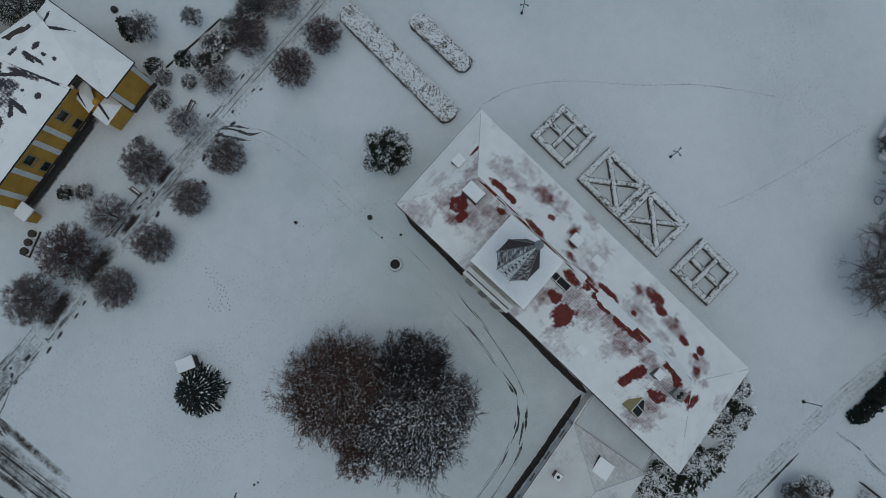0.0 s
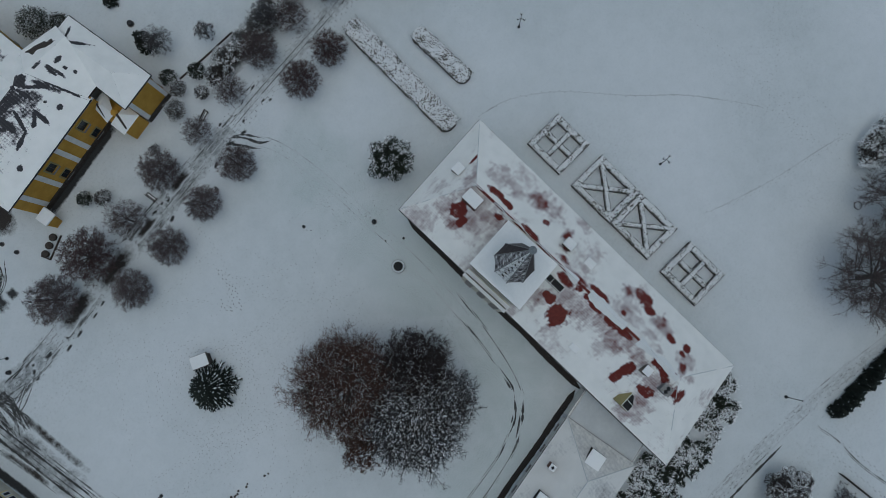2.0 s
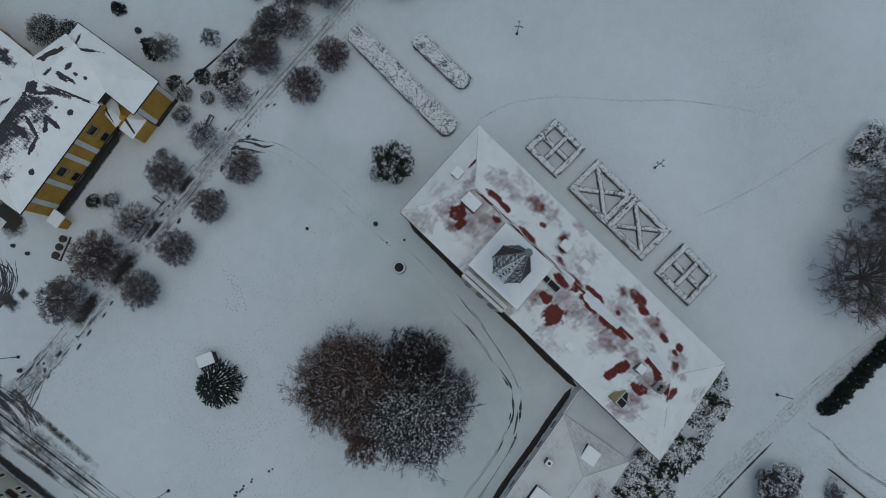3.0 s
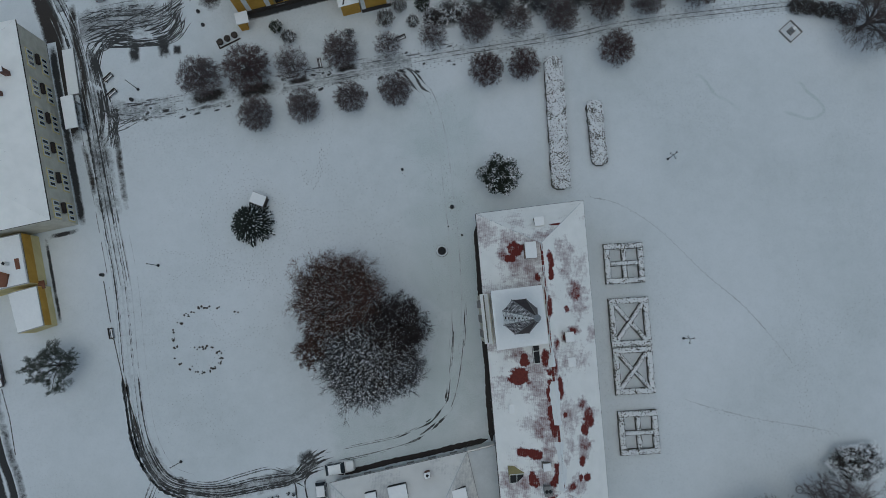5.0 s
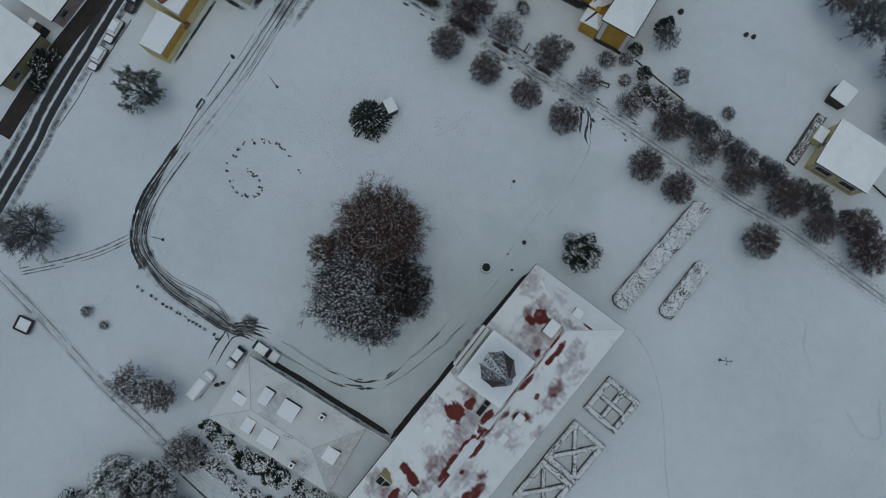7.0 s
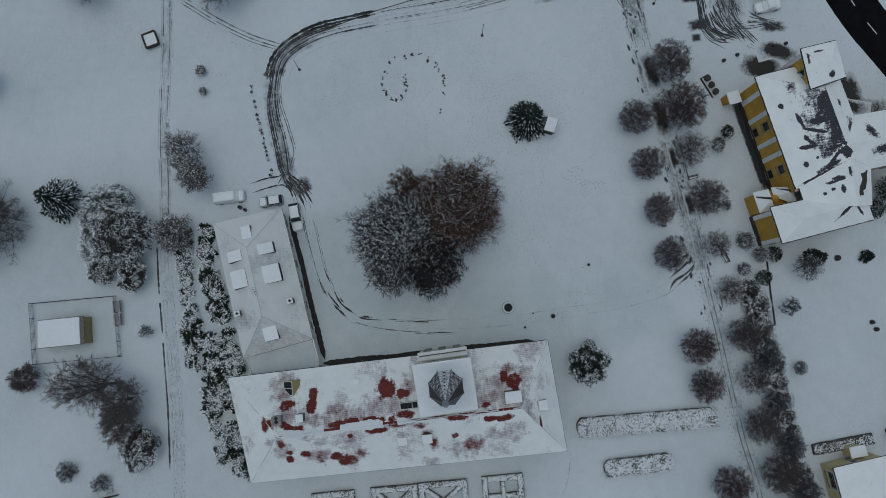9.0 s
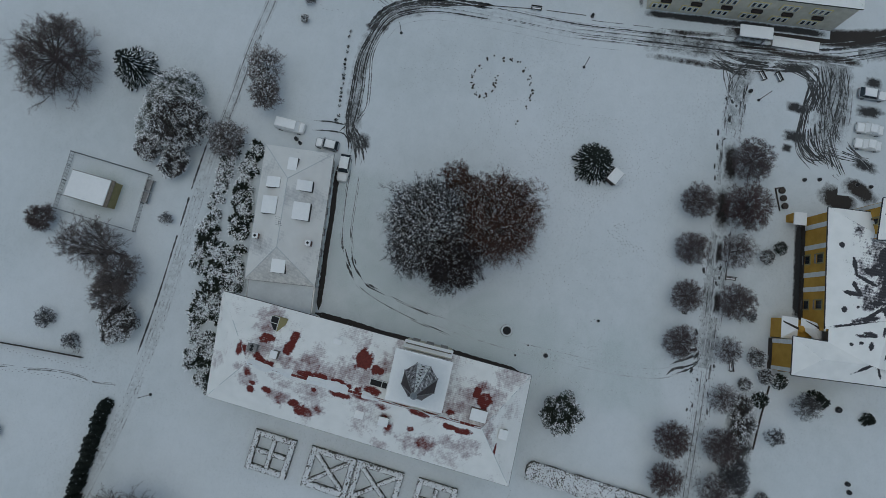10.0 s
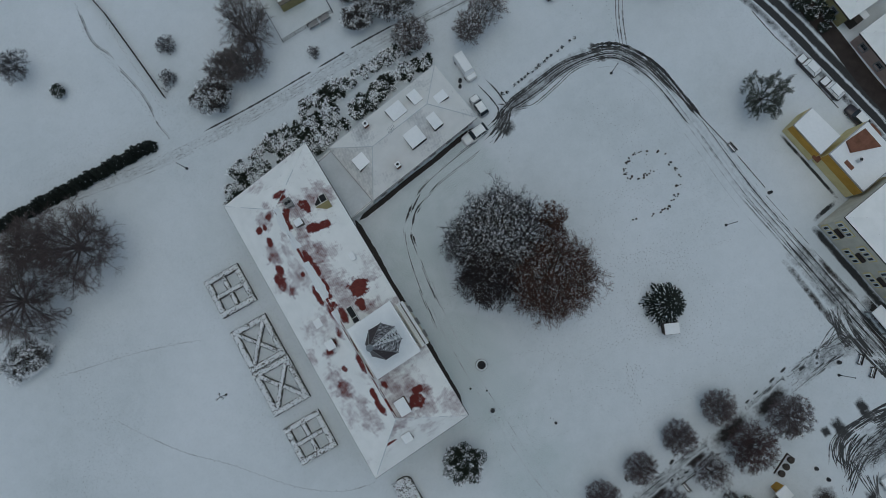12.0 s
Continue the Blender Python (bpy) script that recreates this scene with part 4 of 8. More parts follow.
# ridge cap with patches of snow
g = Geo()
a, b = Vector((*RS, 14.0)), Vector((*RN, 14.0))
for i in range(42):
    p, q = a.lerp(b, i / 42), a.lerp(b, (i + 0.94) / 42)
    g.rod(p + Vector((0, 0, 0.02)), q + Vector((0, 0, 0.05)), 0.17, 0.17, 8)
part("ridge_tiles", g, M["tile"], manor)
g = Geo()
for i in range(120):
    sec = []
    for j in (i, i + 1):
        p = a.lerp(b, j / 120)
        south = min(1.0, max(0.0, (-6.0 - p.y) / 3.0))
        wide = 0.13 + 0.05 * noise.noise((p.y * 0.9, 2.0, 0)) + south * (0.42 + 0.45 * noise.noise((p.y * 0.35, 8.0, 0)) + 0.15 * noise.noise((p.y * 1.7, 5.0, 0)))
        off = 0.25 * noise.noise((p.y * 0.5, 0, 0))
        sec.append([(p.x + off - wide, p.y, 14.18 - 0.72 * (wide - off)), (p.x + off * 0.4, p.y, 14.32), (p.x + off + wide, p.y, 14.16 - 0.78 * (wide + off))])
    if noise.noise((sec[0][1][1] * 0.25, 3.1, 0)) > -0.28:
        g.add(sec[0] + sec[1], [(0, 3, 4, 1), (1, 4, 5, 2)])
tagged(part("ridge_snow", g, M["snow"], manor), kind="stuff")
g = Geo()
for p, q in ((NW, RN), (NE, RN), (SE, RS), (SW, RS)):
    a, b = Vector((*p, 8.14)), Vector((*q, 14.04))
    for i in range(26):
        if noise.noise((p[0] + i * 0.31, p[1], 6.0)) > -0.12:
            g.rod(a.lerp(b, i / 26), a.lerp(b, (i + 0.9) / 26), 0.05, 0.05, 6)
tagged(part("hip_tiles", g, M["thin_roof_snow"], manor, "grey hip tiles half hidden by snow"), kind="stuff")
# gutters
g = Geo()
for p, q in ((NW, SW), (SW, SE), (SE, NE), (NE, NW)):
    g.rod((*p, 7.92), (*q, 7.92), 0.09, 0.09, 6)
part("gutter", g, M["metal"], manor)
# chimneys, hatches and dormers
chimney(manor, 12.9, 7.6, 12.2, 14.5, 1.5, 2.2, 0, "brick", 0.2)
chimney(manor, 17.4, -5.0, 10.9, 13.2, 1.1, 1.3, 0, "wood", 0.2)
chimney(manor, 12.4, -22.3, 12.0, 14.1, 1.0, 0.9, 0, "wood", 0.2)
chimney(manor, 12.3, -25.6, 11.6, 13.9, 0.95, 1.2, 0, "stone", 0, 2)


def roof_box(parent, name, x, y, z, a, b, h, turn, mat, snow=True, rim=None):
    """A dormer or hatch box that stands out of a roof, with a snowy lid or an open dark well."""
    g = Geo().box(x, y, z - 1.2, a, b, h + 1.2, turn)
    ob = part(name, g, M[mat], parent)
    if snow:
        s = Geo().box(x, y, z + h, a + 0.1, b + 0.1, 0.1, turn).box(x, y, z + h + 0.1, a - 0.1, b - 0.1, 0.06, turn)
        part("snow_cap", s, M["snow"], ob)
    if rim:
        k, s = math.cos(radians(turn)), math.sin(radians(turn))
        g = Geo()
        for u, w, p, q in ((0, b / 2, a, 0.1), (0, -b / 2, a, 0.1), (a / 2, 0, 0.1, b), (-a / 2, 0, 0.1, b), (0, b * 0.18, a, 0.08)):
            g.box(x + k * u - s * w, y + s * u + k * w, z + h, p, q, 0.08, turn)
        part("frame", g, M[rim], ob)
        part("well", Geo().box(x, y, z + h + 0.004, a - 0.1, b - 0.1, 0.02, turn), M["dark"], ob)
    return ob


roof_box(manor, "dormer", 14.9, 11.9, 11.0, 1.3, 1.2, 0.7, 0, "wood")
roof_box(manor, "roof_hatch", 12.5, -7.0, 12.8, 0.9, 2.5, 0.5, 0, "wood", False, "frame")
roof_box(manor, "skylight", 8.8, -14.7, 10.0, 1.1, 1.2, 0.12, 0, "zinc")
roof_box(manor, "skylight", 17.6, -8.6, 11.8, 1.0, 1.2, 0.1, 0, "zinc")
g = Geo().add([(7.4, -25.1, 8.6), (9.5, -25.1, 8.6), (9.5, -22.8, 8.6), (7.4, -22.8, 8.6), (7.4, -25.1, 9.75), (9.5, -25.1, 9.75), (9.5, -22.8, 9.75), (7.4, -22.8, 9.75), (7.4, -23.7, 10.75), (9.5, -23.7, 10.75)], [(3, 2, 1, 0), (0, 1, 5, 4), (2, 3, 7, 6), (1, 2, 6, 9, 5), (3, 0, 4, 8, 7), (6, 7, 8, 9), (4, 5, 9, 8)])
lit = part("dormer", g, M["olive"], manor, "gabled dormer, olive on one slope and glazed on the other")
part("glazing", Geo().hexa([(7.52, -25.02, 9.84), (9.38, -25.02, 9.84), (9.38, -23.82, 10.66), (7.52, -23.82, 10.66)], [(7.52, -25.05, 9.88), (9.38, -25.05, 9.88), (9.38, -23.85, 10.70), (7.52, -23.85, 10.70)]), M["dark"], lit)
for p, q in (((7.45, -25.1, 9.8), (9.45, -25.1, 9.8)), ((7.45, -25.1, 9.8), (7.45, -23.7, 10.8)), ((9.45, -25.1, 9.8), (9.45, -23.7, 10.8)), ((7.45, -23.7, 10.8), (9.45, -23.7, 10.8)), ((8.45, -25.08, 9.84), (8.45, -23.75, 10.76))):
    part("frame_bar", Geo().rod(p, q, 0.06, 0.06, 4), M["frame"], lit)

# the tower: a front bay, a square body, a flared snowy roof and a faceted spire
TN = [(6.65, 2.28), (6.8, -5.85), (13.93, -5.45), (13.76, 2.55)]
mid = (10.3, -1.6)
tower_poly = [(mid[0] + (x - mid[0]) * 0.88, mid[1] + (y - mid[1]) * 0.88) for x, y in TN]
g = Geo()
for i in range(4):
    p, q = tower_poly[i], tower_poly[(i + 1) % 4]
    long = math.dist(p, q)
    op = [(long * f - 0.4, long * f + 0.4, 13.0, 14.8) for f in (0.25, 0.5, 0.75)]
    wall_run(g, p, q, 8.2, 15.8, 0.4, op)
tower = part("tower", g, M["cream"], manor, "square tower storey with small windows")
for i in range(4):
    p, q = tower_poly[i], tower_poly[(i + 1) % 4]
    long = math.dist(p, q)
    windows_in(tower, p, q, [(long * f - 0.4, long * f + 0.4, 13.0, 14.8) for f in (0.25, 0.5, 0.75)], sill=False)
bay = [(5.75, -5.1), (6.65, -5.1), (6.5, 2.0), (5.6, 2.0)]
g = Geo()
op = [(f - 0.5, f + 0.5, a, a + 1.8) for f in (1.3, 3.55, 5.8) for a in (1.2, 4.8, 7.4)]
wall_run(g, bay[3], bay[0], 0, 9.6, 0.4, op)
g.hexa([(*bay[0], 0), (bay[1][0], bay[1][1], 0), (bay[1][0], bay[1][1] + 0.4, 0), (bay[0][0] + 0.4, bay[0][1] + 0.4, 0)], [(*bay[0], 9.6), (*bay[1], 9.6), (bay[1][0], bay[1][1] + 0.4, 9.6), (bay[0][0] + 0.4, bay[0][1] + 0.4, 9.6)])
g.hexa([(bay[3][0] + 0.4, bay[3][1] - 0.4, 0), (bay[2][0], bay[2][1] - 0.4, 0), (*bay[2], 0), (*bay[3], 0)], [(bay[3][0] + 0.4, bay[3][1] - 0.4, 9.6), (bay[2][0], bay[2][1] - 0.4, 9.6), (*bay[2], 9.6), (*bay[3], 9.6)])
b1 = part("front_bay", g, M["cream"], manor, "projecting cream front bay")
windows_in(b1, bay[3], bay[0], op)
part("cornice", Geo().prism([(5.6, -5.2), (6.9, -5.2), (6.75, 2.1), (5.45, 2.1)], 9.6, 9.72), M["cream"], b1)
part("ledge_snow", Geo().prism([(5.62, -5.18), (6.75, -5.18), (6.6, 2.08), (5.47, 2.08)], 9.72, 9.8), M["snow"], b1)
part("parapet", Geo().prism([(6.05, -5.0), (6.2, -5.0), (6.05, 1.9), (5.9, 1.9)], 9.8, 10.1), M["wood"], b1)
g = Geo()
g.prism([TN[0], TN[1], TN[2], TN[3]], 15.75, 16.0)
part("tower_eaves", g, M["wood"], tower)
g = Geo()
rows = []
steps = 14
for k in range(steps + 1):
    f = k / steps
    z = 16.02 + 1.9 * f ** 1.6 + 0.1
    for i in range(32):
        a = 2 * math.pi * i / 32
        c, s = math.cos(a), math.sin(a)
        sq = 1 / max(abs(c), abs(s))
        u, w = c * sq, s * sq
        top = (10.22 + 2.3 * c, -1.5 + 2.3 * s)
        ex = TN[2][0] * (u + 1) / 2 + TN[1][0] * (1 - u) / 2
        ex2 = TN[3][0] * (u + 1) / 2 + TN[0][0] * (1 - u) / 2
        wy = (w + 1) / 2
        edge = (ex2 * wy + ex * (1 - wy), (TN[0][1] + (TN[3][1] - TN[0][1]) * (u + 1) / 2) * wy + (TN[1][1] + (TN[2][1] - TN[1][1]) * (u + 1) / 2) * (1 - wy))
        rows.append((edge[0] + (top[0] - edge[0]) * f, edge[1] + (top[1] - edge[1]) * f, z + 0.03 * noise.noise((edge[0] + f * 3, edge[1], 4))))
faces = [(k * 32 + i, k * 32 + (i + 1) % 32, (k + 1) * 32 + (i + 1) % 32, (k + 1) * 32 + i) for k in range(steps) for i in range(32)]
g.add(rows, faces)
low = [(x, y, 16.0) for x, y, z in rows[:32]]
g.add(low + rows[:32], [(i, (i + 1) % 32, 32 + (i + 1) % 32, 32 + i) for i in range(32)])
part("tower_snow", g, M["snow"], tower, "smooth snow on the flared tower roof", True)
g = Geo()
APEX = (10.25, -1.55, 34.0)
base = [(10.22 + 2.55 * math.cos(radians(22.5 + 45 * i)), -1.5 + 2.55 * math.sin(radians(22.5 + 45 * i)), 17.5) for i in range(8)]
tip = [(APEX[0] + 0.16 * math.cos(radians(22.5 + 45 * i)), APEX[1] + 0.16 * math.sin(radians(22.5 + 45 * i)), 33.2) for i in range(8)]
g.add(base + tip, [(i, (i + 1) % 8, 8 + (i + 1) % 8, 8 + i) for i in range(8)])
spire = part("spire", g, M["spire"], manor, "tall faceted brown shingle spire")
for i, bare in ((2, 0.56), (3, 0.36), (4, 0.6), (5, 0.98), (1, 0.98), (7, 0.6), (6, 0.75)):
    shrink = lambda p, q: tuple(p[k] + (q[k] - p[k]) * 0.01 for k in range(3))
    snow_slope("dusted_facet", [shrink(base[i], tip[i]), shrink(base[(i + 1) % 8], tip[i]), tip[(i + 1) % 8], tip[i]], [(10.2, -1.5, 60, 60, bare)], M["spire_roof"], spire, 0.2, 0.05, 70.0 + i)
for i in range(8):
    part("hip_batten", Geo().rod(base[i], tip[i], 0.06, 0.05, 5), M["stone"], spire)
for k in range(7):
    f = 0.12 + 0.11 * k
    p = Vector(base[3]).lerp(Vector(tip[3]), f).lerp(Vector(base[4]).lerp(Vector(tip[4]), f), 0.5)
    part("roof_hook", Geo().box(p.x - 0.08, p.y, p.z, 0.16, 0.3 * (1.2 - f), 0.12), M["dark_wood"], spire)
g = Geo().lathe(APEX[0], APEX[1], [(0.16, 33.1), (0.36, 33.4), (0.42, 33.7), (0.28, 34.0), (0.06, 34.2), (0.04, 35.6)], 12)
part("finial", g, M["zinc"], spire)

# ---- the low annex and the flat link to the manor ----
annex = thing("annex", "low annex with a snowy hipped roof and flat dormers", "building", -8.5, -28.5, 0, 8)
AN = [(-19.4, -24.35), (-18.05, -35.4), (3.55, -32.4), (1.8, -21.4)]
# the spot greys the whole east hip, painting in its shaded tone
hip_roof(annex, AN[3], AN[2], AN[1], AN[0], (-2.5, -28.1), (-13.2, -29.5), 3.9, 7.2, "annex_roof", ([], [], [], [(1.0, -27.0, 9.0, 9.0, 0.34)]), "wood", res=0.3, haze=0.5, seed=20.0)


def shed_dormer(parent, x, y, a, b, turn=8.0, lift=0.0):
    """A wide dormer whose nearly level, snowy lid runs back into the slope; its front, coloured dark for shade, holds a
    low window.
    """
    k, s = math.cos(radians(turn)), math.sin(radians(turn))
    far = lambda u, w: (x + k * u - s * w, y + s * u + k * w)
    ridge = lambda px, py: abs((py + 28.1) * k - (px + 2.5) * s)
    out = 1.0 if (y + 28.1) * k - (x + 2.5) * s > 0 else -1.0
    slope = lambda px, py: 7.2 - 3.3 * ridge(px, py) / 5.65
    back, front = far(0, -out * b / 2), far(0, out * b / 2)
    top = slope(*back) + 0.06 + lift
    lip = top - 0.12 * b
    q = [far(-a / 2, -b / 2), far(a / 2, -b / 2), far(a / 2, b / 2), far(-a / 2, b / 2)]
    z = [top, top, lip, lip] if out > 0 else [lip, lip, top, top]
    low = slope(*front) - 0.6
    box = part("dormer", Geo().hexa([(*p, low) for p in q], [(*p, h) for p, h in zip(q, z)]), M["dark_wood"], parent, "wide dormer, its front coloured dark for shade")
    big = q
    part("snow_cap", Geo().hexa([(*p, h + 0.004) for p, h in zip(big, z)], [(x + (p[0] - x) * 0.98, y + (p[1] - y) * 0.98, h + 0.13) for p, h in zip(big, z)]), M["snow"], box)
    c = far(0, out * (b / 2 + 0.012))
    part("window", Geo().box(*c, low + 0.75, a * 0.8, 0.03, max(0.2, lip - low - 0.9), turn), M["dark"], box)


ain = [(-17.7, -34.95), (3.1, -32.0), (1.45, -21.85), (-18.95, -24.8)]
for i in range(4):
    p, q = ain[i], ain[(i + 1) % 4]
    long = math.dist(p, q)
    count = max(2, int(long / 3.4))
    op = [((k + 0.5) * long / count - 0.5, (k + 0.5) * long / count + 0.5, 1.0, 2.6) for k in range(count)]
    g = Geo()
    wall_run(g, p, q, 0, 3.7, 0.4, op)
    w = part("wall", g, M["white"], annex)
    windows_in(w, p, q, op)
for x, y, a, b in ((-12.9, -26.9, 1.7, 2.4), (-8.9, -26.3, 2.8, 2.6), (-12.2, -31.7, 1.7, 2.2), (-8.6, -31.3, 2.8, 2.4)):
    shed_dormer(annex, x, y, a, b)
for x, y, z in ((-4.4, -23.9, 6.3), (-3.4, -32.2, 6.0)):
    ch = chimney(annex, x, y, 4.0, z, 0.75, 0.75, 8, "brick", 0.1)
    part("flue", Geo().box(x, y, z, 0.35, 0.35, 0.2, 53), M["dark"], ch)
for x, y, b in ((0.1, -27.4, 2.2), (-15.6, -29.7, 1.5)):
    side = 1.0 if x > -5 else -1.0
    near = 5.0 if side > 0 else 5.2
    k, s = math.cos(radians(8)), math.sin(radians(8))
    at_ = lambda u, w: (x + k * u - s * w, y + s * u + k * w)
    q = [at_(-1.2, -b / 2), at_(1.2, -b / 2), at_(1.2, b / 2), at_(-1.2, b / 2)]
    hi = [near + (1.05 if (u < 0) == (side > 0) else 0.85) for u in (-1, 1, 1, -1)]
    # dark sides paint in the shade below the lid
    box = part("dormer", Geo().hexa([(*p, 4.2) for p in q], [(*p, h) for p, h in zip(q, hi)]), M["dark_wood"], annex, "small end dormer, its sides coloured dark for shade")
    part("snow_cap", Geo().hexa([(*p, h + 0.004) for p, h in zip(q, hi)], [(x + (p[0] - x) * 0.97, y + (p[1] - y) * 0.97, h + 0.13) for p, h in zip(q, hi)]), M["snow"], box)
for p, q, z in ((AN[0], (-13.2, -29.5), 3.9), (AN[1], (-13.2, -29.5), 3.9), (AN[2], (-2.5, -28.1), 3.9), (AN[3], (-2.5, -28.1), 3.9), ((-13.2, -29.5), (-2.5, -28.1), 7.2)):
    part("hip_cap", Geo().rod((*p, z + 0.1), (*q, 7.3), 0.06, 0.06, 6), M["thin_roof_snow"], annex)
mast = part("aerial", Geo().rod((-6.3, -28.6, 6.9), (-6.3, -28.6, 8.4), 0.03, 0.025, 6), M["metal"], annex, "thin roof aerial with cross rods")
for k in range(5):
    part("aerial_rod", Geo().rod((-6.9 + 0.28 * k, -28.9 + 0.1 * k - 0.5, 8.3), (-6.9 + 0.28 * k, -28.9 + 0.1 * k + 0.5, 8.3), 0.015, 0.015, 4), M["metal"], mast)
part("aerial_boom", Geo().rod((-7.0, -28.95, 8.3), (-5.6, -28.4, 8.3), 0.02, 0.02, 4), M["metal"], mast)
link = thing("link_building", "flat-roofed low link under smooth snow", "building", 3.8, -26.5, 0, 8)
lk = [(1.9, -21.6), (3.45, -31.9), (6.1, -31.4), (6.1, -20.9)]
part("wall", Geo().prism(lk, 0, 3.2), M["white"], link)
big = [(1.8, -21.45), (3.35, -32.05), (6.25, -31.55), (6.25, -20.75)]
part("roof", Geo().prism(big, 3.2, 3.4), M["zinc"], link)
sm = [(1.95, -21.7), (3.5, -31.8), (6.15, -31.3), (6.15, -21.0)]
part("roof_snow", Geo().prism(sm, 3.4, 3.55), M["thin_roof_snow"], link)

# ---- the yellow house north of the avenue ----
yellow = thing("yellow_house", "ochre house with white bands and broken snow on dark tiled roofs", "house", -17, 58, 0, 10)
DARK_S = [(-23.6, 59.8, 2.6, 1.5, 0.70), (-21.4, 60.6, 1.3, 1.4, 0.74), (-25.6, 61.2, 1.4, 0.8, 0.8), (-28.2, 56.2, 1.7, 0.7, 0.62), (-29.5, 55.9, 0.25, 1.2, 1.0), (-25.1, 54.5, 0.35, 0.3, 1.0), (-22.3, 56.8, 1.4, 0.2, 1.0, 20), (-20.6, 58.5, 1.5, 0.2, 1.0, 70), (-23.5, 60.9, 1.8, 0.8, 0.97), (-20.8, 61.3, 1.5, 0.8, 0.97), (-24.9, 60.0, 0.9, 0.7, 0.92), (-22.0, 59.4, 0.5, 1.1, 0.95), (-18.3, 57.1, 0.22, 1.1, 1.0), (-19.2, 57.6, 0.9, 0.2, 1.0, 40), (-17.4, 59.6, 1.3, 1.2, 0.64), (-19.2, 60.9, 1.5, 0.9, 0.8), (-17.0, 62.3, 1.25, 1.1, 1.0)]
DARK_S += [(-22.4, 58.2, 2.0, 1.6, 0.5), (-25.8, 58.8, 1.8, 1.4, 0.55), (-19.0, 58.8, 1.6, 1.2, 0.55), (-20.2, 61.6, 2.4, 0.7, 0.9), (-13.8, 58.4, 2.7, 0.16, 1.0, 111), (-15.9, 60.4, 1.9, 0.2, 1.0, 140), (-14.9, 59.7, 1.6, 0.35, 0.8, 118), (-17.6, 60.6, 1.6, 0.18, 1.0, 100), (-15.7, 56.7, 0.32, 0.25, 1.0), (-16.5, 58.3, 0.25, 0.2, 1.0)]
DARK_N = [(-17.0, 62.4, 1.1, 0.8, 1.0), (-20.5, 64.5, 1.6, 0.6, 0.8), (-17.5, 66.0, 1.4, 0.6, 0.9), (-24.5, 63.0, 0.6, 0.3, 0.8)]
DARK_E = [(-14.0, 59.2, 0.45, 1.0, 0.95), (-13.3, 57.6, 0.22, 1.0, 0.95), (-12.8, 56.2, 0.12, 0.9, 0.95), (-15.4, 61.6, 0.6, 0.8, 1.0)]
Y0, Y1, Y2, Y3 = (-30.4, 51.6), (-12.2, 54.9), (-14.2, 67.1), (-32.2, 64.0)
hip_roof(yellow, Y1, Y2, Y3, Y0, (-15.6, 62.6), (-26.8, 60.6), 8.0, 10.5, "slate_roof", (DARK_S, DARK_N, [], DARK_E), "dark_wood", res=0.11, haze=0.15, seed=31.0)
LINK = [(-12.9, 60.8, 0.25, 0.8, 0.95), (-11.2, 61.0, 0.5, 0.25, 0.95), (-12.4, 59.6, 0.14, 0.7, 0.95), (-10.8, 58.6, 0.2, 0.2, 1.0), (-11.4, 59.8, 0.16, 0.25, 1.0), (-13.6, 62.2, 0.7, 0.14, 0.95)]
hip_roof(yellow, (-9.4, 55.9), (-8.4, 66.0), (-15.4, 67.0), (-12.5, 55.4), (-8.3, 62.3), (-16.0, 62.5), 8.02, 10.35, "slate_roof", (LINK, LINK, [], []), "dark_wood", res=0.2, seed=36.0)
WE = [(-9.9, 50.6), (-4.2, 51.5), (-6.2, 65.85), (-11.4, 65.1)]
DARK_W = [(-8.0, 61.1, 1.7, 0.16, 1.0, 131), (-8.1, 63.1, 1.25, 0.16, 1.0, 36), (-8.9, 62.2, 0.4, 0.3, 1.0), (-10.6, 59.7, 0.25, 0.2, 1.0), (-10.9, 60.6, 0.2, 0.3, 1.0), (-10.3, 61.7, 1.2, 0.14, 1.0, 6)]
hip_roof(yellow, WE[3], WE[2], WE[1], WE[0], (-8.6, 61.8), (-7.5, 54.5), 8.0, 10.0, "slate_roof", (DARK_W, DARK_W, [], DARK_W), "dark_wood", res=0.12, seed=41.0)
NWG = [(-22.4, 62.6), (-13.7, 63.8), (-15.6, 84.0), (-23.6, 82.8)]
hip_roof(yellow, NWG[3], NWG[2], NWG[1], NWG[0], (-19.3, 79.0), (-17.6, 61.6), 7.8, 10.4, "slate_roof", ([(-19.6, 67.0, 1.2, 0.5, 0.9)], [(-16.5, 69.0, 0.6, 1.6, 0.9), (-17.3, 72.0, 0.4, 1.4, 0.8)], [], []), "dark_wood", res=0.35, seed=44.0)
PV = [(-32.9, 57.5), (-26.55, 57.9), (-27.8, 63.5), (-33.6, 63.0)]
hip_roof(yellow, PV[3], PV[2], PV[1], PV[0], (-30.6, 61.6), (-30.3, 59.6), 11.2, 11.9, "slate_roof", ([(-32.2, 60.2, 0.15, 0.8, 0.95)], [(-28.4, 61.4, 0.35, 0.35, 0.95)], [(-31.2, 58.3, 1.0, 0.12, 0.95)], []), "dark_wood", res=0.3, seed=47.0)


